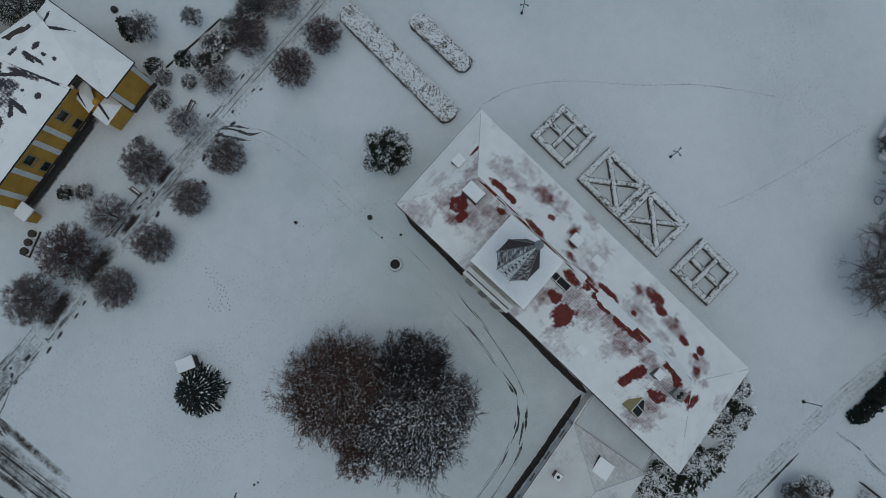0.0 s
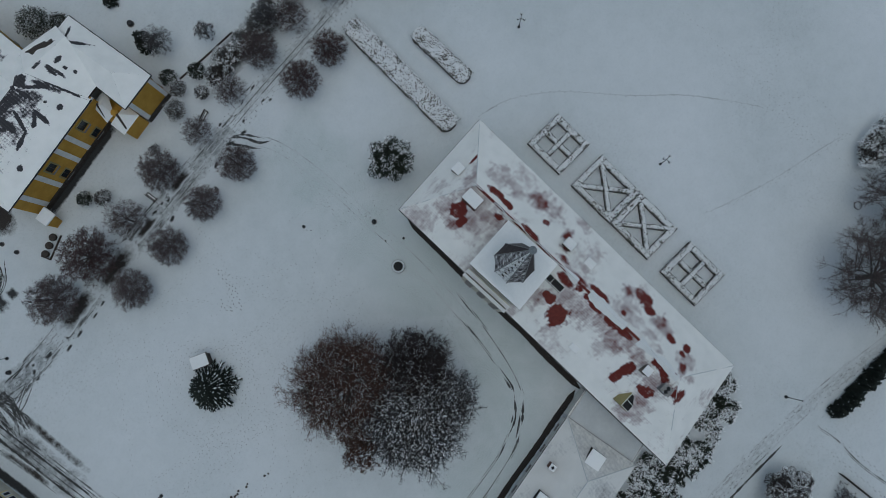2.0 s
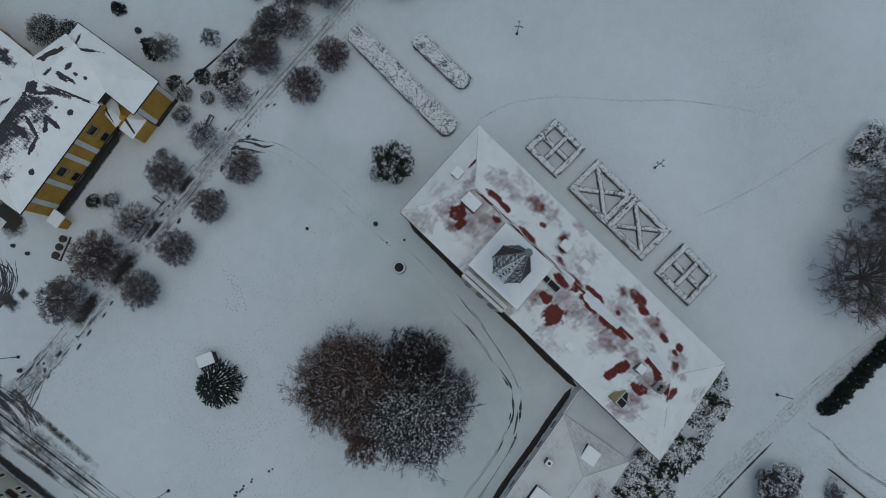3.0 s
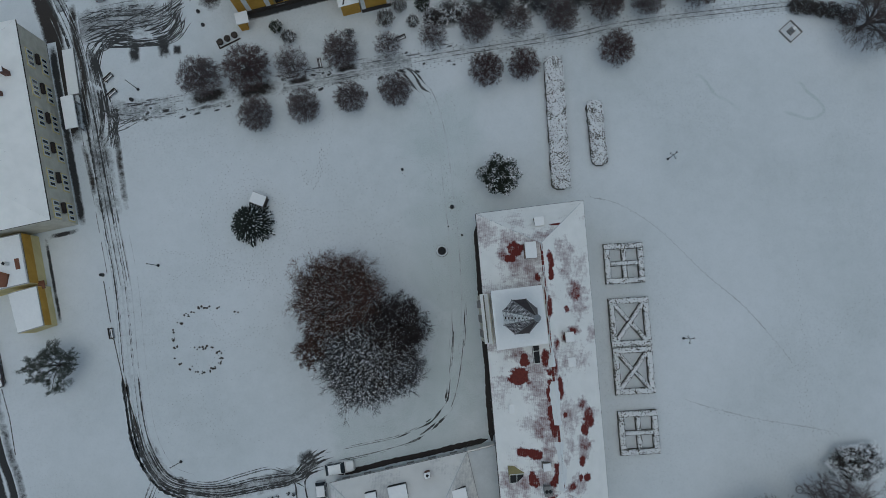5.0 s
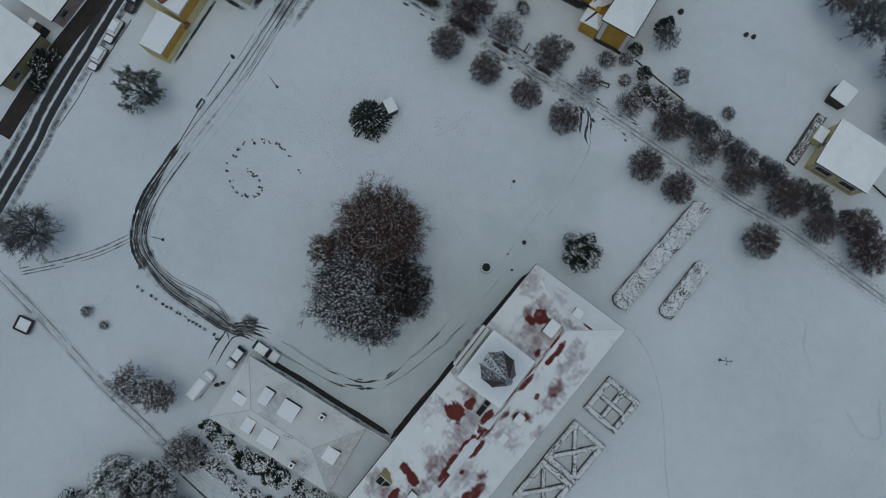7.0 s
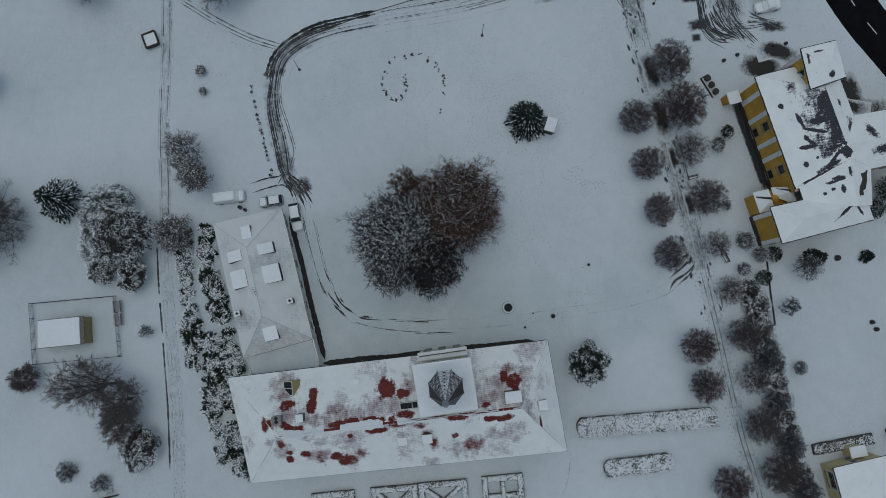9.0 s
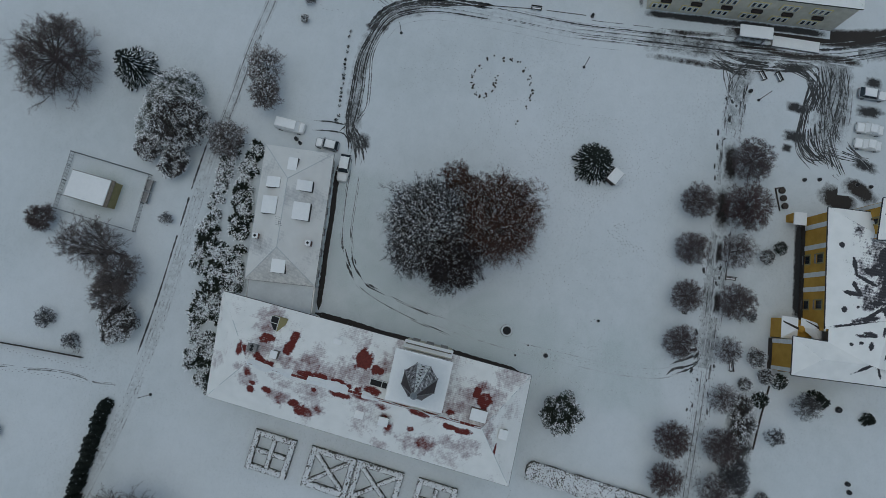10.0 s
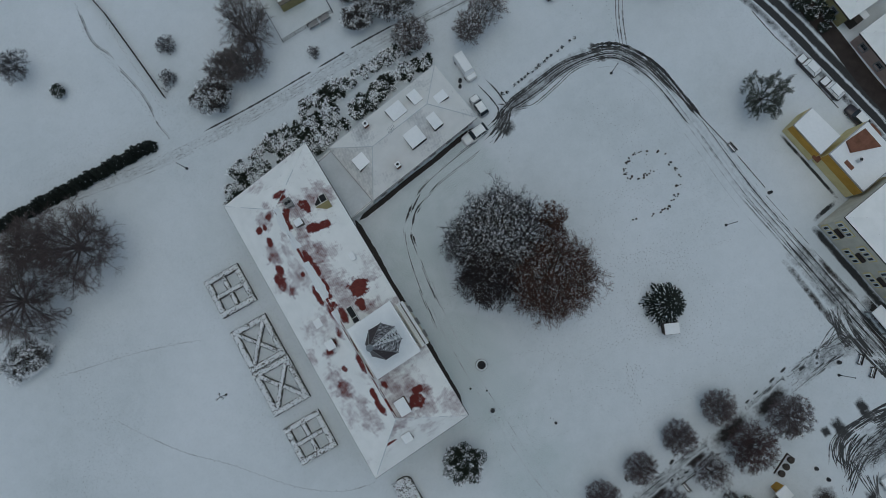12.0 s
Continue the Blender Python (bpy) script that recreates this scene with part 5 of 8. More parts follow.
def banded_wall(parent, p, q, z1, op, mat="ochre", bands=(), trim="white"):
    """A rendered wall with windows, a pale top band and pale pilaster strips at the given distances along it."""
    g = Geo()
    wall_run(g, p, q, 0, z1, 0.4, op)
    w = part("wall", g, M[mat], parent)
    windows_in(w, p, q, op, surround="olive", frame_mat="dark_wood", bars=(1, 0))
    a, b = Vector((*p, 0)), Vector((*q, 0))
    d = (b - a).normalized()
    out = Vector((d.y, -d.x, 0))
    turn = math.degrees(math.atan2(d.y, d.x))
    for u, wide in bands:
        c = a + d * u + out * 0.04
        part("pilaster", Geo().box(c.x, c.y, 0.4, wide, 0.1, z1 - 0.4, turn), M[trim], w)
    c = (a + b) / 2 + out * 0.05
    part("cornice", Geo().box(c.x, c.y, z1 - 0.5, (b - a).length + 0.2, 0.16, 0.4, turn), M[trim], w)
    return w


def yard(p, q, count, rows, w=0.9):
    long = math.dist(p, q)
    return [((k + 0.5) * long / count - w / 2, (k + 0.5) * long / count + w / 2, a, b) for k in range(count) for a, b in rows]


ROWS2 = [(0.9, 2.7), (4.4, 6.4)]
p, q = (-29.9, 52.1), (-12.0, 55.3)
long = math.dist(p, q)
banded_wall(yellow, p, q, 7.85, [(u - 0.65, u + 0.65, a, b) for u in (7.0, 14.2) for a, b in ROWS2], bands=[(u, 0.75) for u in (1.8, 5.1, 9.5, 11.8)])
for p, q, c in (((-12.7, 55.3), (-14.6, 66.6), 3), ((-14.6, 66.6), (-31.6, 63.6), 5), ((-31.6, 63.6), (-29.9, 52.1), 3)):
    banded_wall(yellow, p, q, 7.85, yard(p, q, c, ROWS2))
p, q = (-9.5, 51.05), (-4.6, 51.85)
banded_wall(yellow, p, q, 7.85, [], bands=[(0.4, 0.7), (4.6, 0.6)])
for p, q, c in (((-4.6, 51.85), (-6.6, 65.4), 4), ((-6.6, 65.4), (-11.0, 64.7), 1), ((-11.0, 64.7), (-9.5, 51.05), 3)):
    banded_wall(yellow, p, q, 7.85, yard(p, q, c, ROWS2))
for p, q, c in (((-21.6, 66.4), (-14.5, 67.6), 2), ((-14.5, 67.6), (-16.0, 83.5), 4), ((-16.0, 83.5), (-23.2, 82.4), 2), ((-23.2, 82.4), (-21.6, 66.4), 4)):
    banded_wall(yellow, p, q, 7.65, yard(p, q, c, ROWS2))
for p, q in (((-32.5, 57.9), (-26.9, 58.25)), ((-26.9, 58.25), (-28.1, 63.1)), ((-28.1, 63.1), (-33.2, 62.6)), ((-33.2, 62.6), (-32.5, 57.9))):
    banded_wall(yellow, p, q, 11.05, yard(p, q, 1, [(1.0, 2.7), (5.0, 6.5), (8.8, 10.2)]), bands=[(0.4, 0.6), (math.dist(p, q) - 0.4, 0.6)])
# dark foot of the walls
for p, q in (((-29.9, 52.02), (-13.2, 55.0)), ((-9.5, 50.98), (-4.6, 51.78)), ((-32.5, 57.83), (-26.9, 58.18))):
    d = Vector((q[0] - p[0], q[1] - p[1], 0))
    part("plinth", Geo().box((p[0] + q[0]) / 2, (p[1] + q[1]) / 2, 0, d.length, 0.16, 1.1, math.degrees(math.atan2(d.y, d.x))), M["dark_wood"], yellow, "dark damp stone plinth")
# porch between the blocks, with a small round stair turret
part("porch", Geo().prism([(-12.7, 50.6), (-9.7, 51.1), (-10.4, 55.6), (-13.3, 55.0)], 0, 3.9), M["ochre"], yellow)
g = Geo()
g.add([(-13.0, 50.3, 3.9), (-9.6, 50.9, 3.9), (-9.9, 53.4, 3.9), (-13.3, 52.9, 3.9), (-11.5, 52.6, 5.0)], [(0, 1, 4), (1, 2, 4), (2, 3, 4), (3, 0, 4), (3, 2, 1, 0)])
g.add([(-13.4, 53.0, 4.5), (-11.9, 53.2, 4.5), (-10.0, 56.2, 5.6), (-13.0, 55.8, 5.6), (-12.0, 54.6, 6.0)], [(0, 1, 4), (1, 2, 4), (2, 3, 4), (3, 0, 4), (3, 2, 1, 0)])
part("porch_roof", g, M["snow"], yellow)
part("porch_valley", Geo().add([(-12.3, 50.6, 4.12), (-12.05, 50.65, 4.14), (-11.35, 52.7, 5.06), (-11.75, 52.7, 5.04)], [(0, 1, 2, 3)]), M["dark_wood"], yellow, "bare dark roof valley")
part("porch_valley", Geo().add([(-13.1, 53.6, 4.95), (-12.9, 53.5, 4.95), (-12.0, 55.5, 6.2), (-12.4, 55.6, 6.2)], [(0, 1, 2, 3)]), M["dark_wood"], yellow)
part("turret", Geo().lathe(-11.6, 53.2, [(0.55, 0), (0.55, 4.9), (0.2, 5.2)], 14), M["ochre"], yellow)
for p, q, z in ((Y0, Y1, 8.0), (Y3, Y0, 8.0), (WE[0], WE[1], 8.0), (WE[1], WE[2], 8.0), (WE[3], WE[0], 8.0), (PV[0], PV[1], 11.2), (PV[1], PV[2], 11.2), (PV[3], PV[0], 11.2)):
    part("gutter", Geo().rod((*p, z - 0.02), (*q, z - 0.02), 0.12, 0.12, 6), M["metal"], yellow)
part("awning", Geo().prism([(-29.9, 49.3), (-27.9, 49.6), (-28.2, 51.6), (-30.2, 51.2)], 2.6, 2.85), M["snow"], yellow)
part("awning_wall", Geo().prism([(-29.8, 49.4), (-28.6, 49.6), (-28.9, 51.4), (-30.0, 51.2)], 0, 2.6), M["ochre"], yellow)
soft_ribbon("bare_strip", [(-30.4, 51.8), (-24, 52.95), (-18, 54.05), (-12.9, 54.95)], 2.4, 0.02, 1.25, R0, "bare dark ground along the yellow house")
soft_ribbon("bare_strip", [(-33.4, 60.6), (-34.2, 58.2), (-34.9, 55.6), (-36.2, 53.5)], 4.6, 0.022, 1.3, R0, "bare muddy apron beside the yellow house", "brown_slush")
soft_ribbon("bare_strip", [(-37.0, 56.6), (-37.2, 60), (-34.8, 63.8)], 3.4, 0.024, 1.2, R0, "bare muddy apron beside the yellow house", "brown_slush")
soft_ribbon("bare_strip", [(-33.0, 70.5), (-29.0, 70.8), (-25.6, 72.5), (-24.6, 78.0)], 4.6, 0.022, 0.9, R0, "bare muddy yard behind the yellow house", "brown_slush")
soft_ribbon("bare_strip", [(-29.8, 67.0), (-26.5, 69.5), (-25.0, 74.0)], 2.6, 0.024, 0.9, R0, "bare muddy yard behind the yellow house", "brown_slush")


# ---- buildings on the west side ----
def plain_house(name, label, quad, eave, ridge, mat, snow_mat="snow_roof", along="long", windows=(), group="", trim="white", spots=(), haze=0.1, seed=60.0):
    """A house over four plan corners (counter-clockwise) with a hipped or gabled snowy roof."""
    cx, cy = sum(p[0] for p in quad) / 4, sum(p[1] for p in quad) / 4
    h = thing(name, label, "house", cx, cy, 0, 0, group)
    ins = [(cx + (x - cx) * (1 - 0.4 / max(0.5, math.dist((x, y), (cx, cy)))), cy + (y - cy) * (1 - 0.4 / max(0.5, math.dist((x, y), (cx, cy))))) for x, y in quad]
    for i in range(4):
        p, q = ins[i], ins[(i + 1) % 4]
        rows, every, w = windows[i] if windows and windows[i] else ((), 3.0, 0.9)
        op = yard(p, q, max(1, int(math.dist(p, q) / every)), rows, w) if rows else []
        g = Geo()
        wall_run(g, p, q, 0, eave - 0.1, 0.35, op)
        wl = part("wall", g, M[mat], h)
        windows_in(wl, p, q, op, surround=trim)
    a, b, c, d = quad
    if math.dist(a, b) > math.dist(b, c):
        a, b, c, d = b, c, d, a
    # now a-b and c-d are the short sides
    m1 = ((a[0] + b[0]) / 2, (a[1] + b[1]) / 2)
    m2 = ((c[0] + d[0]) / 2, (c[1] + d[1]) / 2)
    f = 0.0 if along == "gable" else 0.45 * math.dist(a, b) / math.dist(b, c)
    r1 = (m1[0] + (m2[0] - m1[0]) * f, m1[1] + (m2[1] - m1[1]) * f)
    r2 = (m2[0] + (m1[0] - m2[0]) * f, m2[1] + (m1[1] - m2[1]) * f)
    hip_roof(h, b, a, d, c, r1, r2, eave, ridge, snow_mat, (list(spots), list(spots), [], []), "dark_wood", res=0.4, haze=haze, seed=seed)
    return h


W2 = ([(1.0, 2.6), (4.4, 6.0)], 2.6, 0.95)
west = plain_house("apartment_house", "pale two-storey house with grouped windows and a smooth snowy roof", [(-58.0, 18.6), (-62.6, 50.5), (-74.4, 48.8), (-69.8, 17.0)], 8.1, 10.3, "cream", trim="pale_yellow", seed=61.0)
EAVE = Vector((-62.6 + 58.0, 50.5 - 18.6, 0)).normalized()
for k in range(6):
    for z0, z1 in ((1.1, 2.6), (4.9, 6.5)):
        c = Vector((-57.98, 18.6, 0)) + EAVE * (2.1 + 4.95 * k) + Vector((-0.12, 0, 0))
        w = part("window", Geo().box(c.x, c.y, z0 - 0.15, 0.14, 3.1, z1 - z0 + 0.3, 8.2), M["pale_yellow"], west, "pale yellow window surround")
        for j in (-1, 0, 1):
            e = c + EAVE * 0.95 * j + Vector((0.05, 0, 0))
            part("window_frame", Geo().box(e.x, e.y, z0, 0.12, 0.78, z1 - z0, 8.2), M["frame"], w)
            o = e + Vector((0.03, 0, 0))
            part("pane", Geo().box(o.x, o.y, z0 + 0.2, 0.1, 0.42, z1 - z0 - 0.4, 8.2), M["glass"], w)
    c = Vector((-57.9, 18.6, 0)) + EAVE * (2.1 + 4.95 * k)
    part("balcony_box", Geo().box(c.x, c.y + 0.4, 3.7, 0.45, 1.7, 0.6, 8.2), M["brown_way"], west, "dark brown balcony box")
soft_ribbon("bare_strip", [(-57.4, 18.2), (-58.4, 25.5), (-60.2, 38), (-61.8, 50)], 1.5, 0.02, 1.1, R0, "bare dark strip along the pale house")
soft_ribbon("bare_strip", [(-57.6, 18.2), (-60.5, 17.6), (-63.8, 17.2)], 0.9, 0.022, 1.1, R0, "bare dark strip along the pale house")
soft_ribbon("bare_strip", [(-63.6, 17.6), (-62.4, 9.3), (-61.4, 2.7)], 0.7, 0.024, 0.9, R0, "bare dark strip along the sheds")
roof_box(west, "roof_hatch", -66.0, 31.5, 9.3, 1.6, 2.2, 0.3, 8, "olive", False, "wood")
for x, y in ((-67.2, 28.5), (-65.5, 24.0), (-64.3, 38.2), (-63.4, 41.5)):
    chimney(west, x, y, 8.6, 10.9, 0.7, 0.7, 8, "brick", 0.1)
part("canopy", Geo().box(-57.4, 36.8, 3.0, 2.0, 5.4, 0.25, 8), M["snow"], west, "snowy entrance canopy")
for x, y in ((-56.8, 34.6), (-57.3, 39.0)):
    part("canopy_post", Geo().box(x, y, 0, 0.2, 0.2, 3.0, 8), M["stone"], west)
part("terrace", Geo().box(-58.5, 44.6, 0, 1.9, 8.0, 0.4, 6), M["stone"], west)
part("terrace_snow", Geo().box(-58.5, 44.6, 0.4, 1.8, 7.8, 0.12, 6), M["snow"], west)


def lean_to(name, label, quad, low, high, mat, lip):
    """A yellow outbuilding with a snowy single-pitch roof; the first side of the quad is the low eave."""
    h = thing(name, label, "shed", quad[0][0], quad[0][1], 0)
    a, b, c, d = quad
    part("wall", Geo().hexa([(*p, 0) for p in quad], [(*a, low), (*b, low), (*c, high), (*d, high)]), M[mat], h)
    g = Geo().hexa([(*a, low + 0.01), (*b, low + 0.01), (*c, high + 0.01), (*d, high + 0.01)], [(*a, low + 0.2), (*b, low + 0.2), (*c, high + 0.2), (*d, high + 0.2)])
    part("roof", g, M["zinc"], h)
    i = [(x + (sum(p[0] for p in quad) / 4 - x) * lip, y + (sum(p[1] for p in quad) / 4 - y) * lip) for x, y in quad]
    part("roof_snow", Geo().hexa([(*i[0], low + 0.2), (*i[1], low + 0.2), (*i[2], high + 0.2), (*i[3], high + 0.2)], [(*i[0], low + 0.32), (*i[1], low + 0.32), (*i[2], high + 0.32), (*i[3], high + 0.32)]), M["snow"], h)
    return h


sh = lean_to("yellow_shed", "yellow rendered outbuilding under snow with rusty roof patches", [(-63.5, 9.6), (-64.7, 17.5), (-72.3, 16.2), (-71.2, 8.3)], 4.6, 5.4, "pale_yellow", 0.04)
part("wall_band", Geo().hexa([(-63.4, 9.7, 2.4), (-63.44, 9.7, 2.4), (-64.62, 17.5, 2.4), (-64.58, 17.5, 2.4)], [(-63.4, 9.7, 4.6), (-63.44, 9.7, 4.6), (-64.62, 17.5, 4.6), (-64.58, 17.5, 4.6)]), M["ochre"], sh, "ochre upper wall")
part("rusty_patch", Geo().prism([(-71.6, 9.0), (-66.6, 9.3), (-66.2, 11.2), (-70.9, 12.9), (-71.9, 11.0)], 5.05, 5.62), M["rust"], sh, "rusty sheet roof free of snow")
part("rusty_patch", Geo().box(-65.2, 12.7, 4.7, 0.9, 1.7, 0.36, 9), M["rust"], sh)
chimney(sh, -66.5, 12.8, 4.8, 6.2, 0.5, 0.5, 9, "white", 0, 1)
part("door_awning", Geo().box(-63.0, 9.4, 2.3, 1.0, 1.3, 0.16, 9), M["rust"], sh)
sh2 = lean_to("yellow_shed", "lower yellow outbuilding with a snowy pitched roof", [(-62.0, 2.9), (-63.0, 9.2), (-67.1, 8.3), (-65.7, 2.0)], 3.5, 4.1, "pale_yellow", 0.04)
part("wall_band", Geo().hexa([(-61.9, 3.0, 1.8), (-61.94, 3.0, 1.8), (-62.94, 9.1, 1.8), (-62.9, 9.1, 1.8)], [(-61.9, 3.0, 3.5), (-61.94, 3.0, 3.5), (-62.94, 9.1, 3.5), (-62.9, 9.1, 3.5)]), M["ochre"], sh2, "ochre upper wall")
row = plain_house("town_house", "pinkish town house with dark windows across the street", [(-80.0, -4.2), (-82.6, 24.0), (-92.6, 23.0), (-90.0, -5.2)], 3.2, 6.0, "pink", windows=[([(1.0, 2.3)], 3.6, 1.2), None, None, None], trim="stone", seed=71.0)
plain_house("town_house", "olive town house with a snowy roof across the street", [(-78.8, -17.5), (-79.6, -6.8), (-89.6, -7.4), (-88.8, -18.2)], 3.6, 6.0, "olive", windows=[([(1.0, 2.3)], 3.6, 1.2), None, None, None], trim="stone", seed=73.0)

# ---- cottage, shed and garden on the north-east ----
cot = plain_house("yellow_cottage", "small yellow cottage with large windows and a snowy roof", [(30.4, 55.4), (39.6, 56.4), (39.2, 64.6), (29.5, 63.8)], 4.2, 4.8, "pale_yellow", windows=[([(1.2, 3.2)], 4.3, 2.7), None, None, ([(1.4, 3.0)], 4.0, 1.0)], trim="frame", seed=75.0)
trellis = thing("garden_trellis", "dark overgrown trellis strip beside the cottage", "trellis", 28.0, 59.5, 0)
part("porch", Geo().box(29.0, 60.6, 0, 1.4, 2.2, 2.4, 4), M["pale_yellow"], cot)
part("porch_snow", Geo().box(28.9, 60.6, 2.4, 1.7, 2.5, 0.2, 4), M["snow"], cot)
g = Geo().box(27.8, 68.4, 0, 2.6, 3.0, 2.3, 5)
shed = thing("garden_shed", "small dark garden shed with a snowy roof", "shed", 27.8, 68.4, 0)
part("wall", g, M["dark_wood"], shed)
part("roof_snow", Geo().hexa([(26.2, 66.8, 2.3), (29.3, 66.9, 2.3), (29.3, 70.2, 2.5), (26.2, 70.1, 2.5)], [(26.2, 66.8, 2.5), (29.3, 66.9, 2.5), (29.3, 70.2, 2.7), (26.2, 70.1, 2.7)]), M["snow"], shed)

# ---- fenced enclosure with a small flat building in the south ----
enc = thing("fenced_enclosure", "low wire fence round a snowy yard", "fence", -4, -60, 0, 0)
EC = [(-9.1, -67.0), (-8.75, -53.4), (1.0, -53.2), (0.7, -66.9)]
for i in range(4):
    p, q = Vector((*EC[i], 0)), Vector((*EC[(i + 1) % 4], 0))
    k = int((q - p).length / 2.2)
    for j in range(k):
        c = p.lerp(q, j / k)
        part("post", Geo().rod((c.x, c.y, 0), (c.x, c.y, 1.3), 0.06, 0.05, 6), M["metal"], enc)
    g = Geo()
    for z in (0.15, 0.45, 0.75, 1.05, 1.25):
        g.rod((p.x, p.y, z), (q.x, q.y, z), 0.022, 0.022, 5)
    part("rail", g, M["metal"], enc)
soft_ribbon("worn_yard", [(-9.4, -60.2), (-4.0, -60.1), (1.2, -60.0)], 13.2, 0.005, 0.55, R0, "thin grey snow of the fenced yard", "thin_snow", 10)
hut = thing("pump_house", "small olive flat-roofed pump house under thick snow", "building", -3.8, -61.2, 0, 1)
part("wall", Geo().prism([(-6.0, -64.6), (-1.8, -64.8), (-1.7, -57.7), (-5.9, -57.6)], 0, 2.6), M["olive"], hut)
part("roof", Geo().prism([(-6.15, -64.75), (-1.65, -64.95), (-1.55, -57.55), (-6.05, -57.45)], 2.6, 2.75), M["wood"], hut)
part("roof_snow", Geo().prism([(-6.05, -64.65), (-1.75, -64.85), (-1.65, -58.2), (-5.95, -58.1)], 2.75, 2.93), M["snow"], hut)
bin_ = thing("storage_frame", "grey metal storage frames beside a fence", "frame", -7.0, -53.0, 0)
for y in (0, 1):
    g = Geo()
    for dx in (-0.9, 0.9):
        for dy in (-0.5, 0.5):
            g.rod((-7.0 + y * 2.1 + dx, -53.0 + dy, 0), (-7.0 + y * 2.1 + dx, -53.0 + dy, 1.2), 0.05, 0.05, 5)
    for dy in (-0.5, 0.5):
        g.rod((-7.9 + y * 2.1, -53.0 + dy, 1.2), (-6.1 + y * 2.1, -53.0 + dy, 1.2), 0.05, 0.05, 5)
    tagged(part("frame_bay", g, M["zinc"], bin_), kind="stuff")
    part("tray", Geo().box(-7.0 + y * 2.1, -53.0, 0.5, 1.7, 0.9, 0.5), M["stone"], bin_)


# ---- trees and shrubs ----
def rand_dir(rnd, up=0.0):
    while True:
        d = Vector((rnd.uniform(-1, 1), rnd.uniform(-1, 1), rnd.uniform(-1 + up, 1)))
        if 0.05 < d.length < 1:
            return d.normalized()


def twig_tree(name, label, x, y, rad, high, trunk, rnd, twig="twig_brown", twigs=2200, flecks=500, flat=0.8, girth=0.18, thick=0.03, group="", out=1.0, ragged=0.15, fleck_size=0.10, specks=0):
    """A bare tree: trunk, forking limbs and a crown of fine twigs with snow lying on some."""
    t = thing(name, label, "tree", x, y, 0, 0, group)
    mid = Vector((x, y, high - rad * flat))
    g = Geo()
    g.rod((x, y, -0.1), (x, y, trunk), girth, girth * 0.75, 9)
    for i in range(9):
        a = 6.283 * i / 9 + rnd.uniform(-0.3, 0.3)
        reach = rad * rnd.uniform(0.45, 0.7)
        e = mid + Vector((math.cos(a) * reach, math.sin(a) * reach, rad * flat * rnd.uniform(-0.2, 0.45)))
        h = Vector((x, y, trunk * rnd.uniform(0.8, 1.0))).lerp(e, 0.5) + Vector((0, 0, 0.12 * rad))
        g.rod((x, y, trunk * rnd.uniform(0.85, 0.98)), h, girth * 0.5, girth * 0.32, 6)
        g.rod(h, e, girth * 0.32, girth * 0.12, 5)
        for k in range(3):
            d = rand_dir(rnd, 0.6)
            f = h.lerp(e, rnd.uniform(0.1, 0.9))
            g.rod(f, f + d * rad * 0.35, girth * 0.18, girth * 0.06, 4, False)
    part("trunk", g, M["bark"], t)
    g, s = Geo(), Geo()
    lobes = [(rand_dir(rnd, 0.6), rnd.uniform(-ragged, ragged)) for i in range(18)]
    per = 12
    for i in range(twigs // per):
        d = rand_dir(rnd, 0.45)
        swell = 1.0 + sum(k * max(0.0, d.dot(o)) ** 6 for o, k in lobes) + 0.08 * noise.noise((d.x * 4 + x, d.y * 4 + y, d.z * 4))
        f = rnd.uniform(0.04, 1.0) ** 0.5 * 0.9
        e = Vector((d.x * rad, d.y * rad, d.z * rad * flat)) * swell
        a = mid + e * f
        g.rod(mid + e * f * 0.84 + rand_dir(rnd) * 0.1 * rad * f, a, thick * 1.2, thick, 3, False)
        white = rnd.random() < flecks / max(1, twigs) * (1.5 if noise.noise((d.x * 2.2 + x, d.y * 2.2, d.z * 2)) > -0.05 else 0.35) and d.z > 0.1 and f > 0.6
        reach = rad ** 0.75 * 0.27
        for k in range(per):
            w = (d * 0.6 * out + rand_dir(rnd) * 0.9 + Vector((0, 0, 0.12))).normalized()
            b = a + w * reach * rnd.uniform(0.45, 1.0)
            o = a.lerp(b, rnd.uniform(0.0, 0.35))
            g.rod(o, b, thick * rnd.uniform(0.6, 1.0), thick * 0.35, 3, False)
            if white and k < 6:
                u = Vector((b.x - o.x, b.y - o.y, 0)) * rnd.uniform(0.15, 0.36)
                v = Vector((-u.y, u.x, 0))
                if v.length > 0.02:
                    s.chip(o.lerp(b, 0.55) + Vector((0, 0, thick * 1.3 + 0.12)), u, v.normalized() * fleck_size * rnd.uniform(0.2, 0.45))
            if k < specks:
                for q in range(2):
                    u = rand_dir(rnd) * rnd.uniform(0.04, 0.085)
                    g.chip(o.lerp(b, rnd.uniform(0.3, 1.05)) + rand_dir(rnd) * 0.05, u, u.cross(rand_dir(rnd)) * 0.8)
    tagged(part("crown", g, M[twig], t), kind="stuff")
    if flecks:
        tagged(part("snow", s, M["fleck"], t), kind="stuff")
    return t


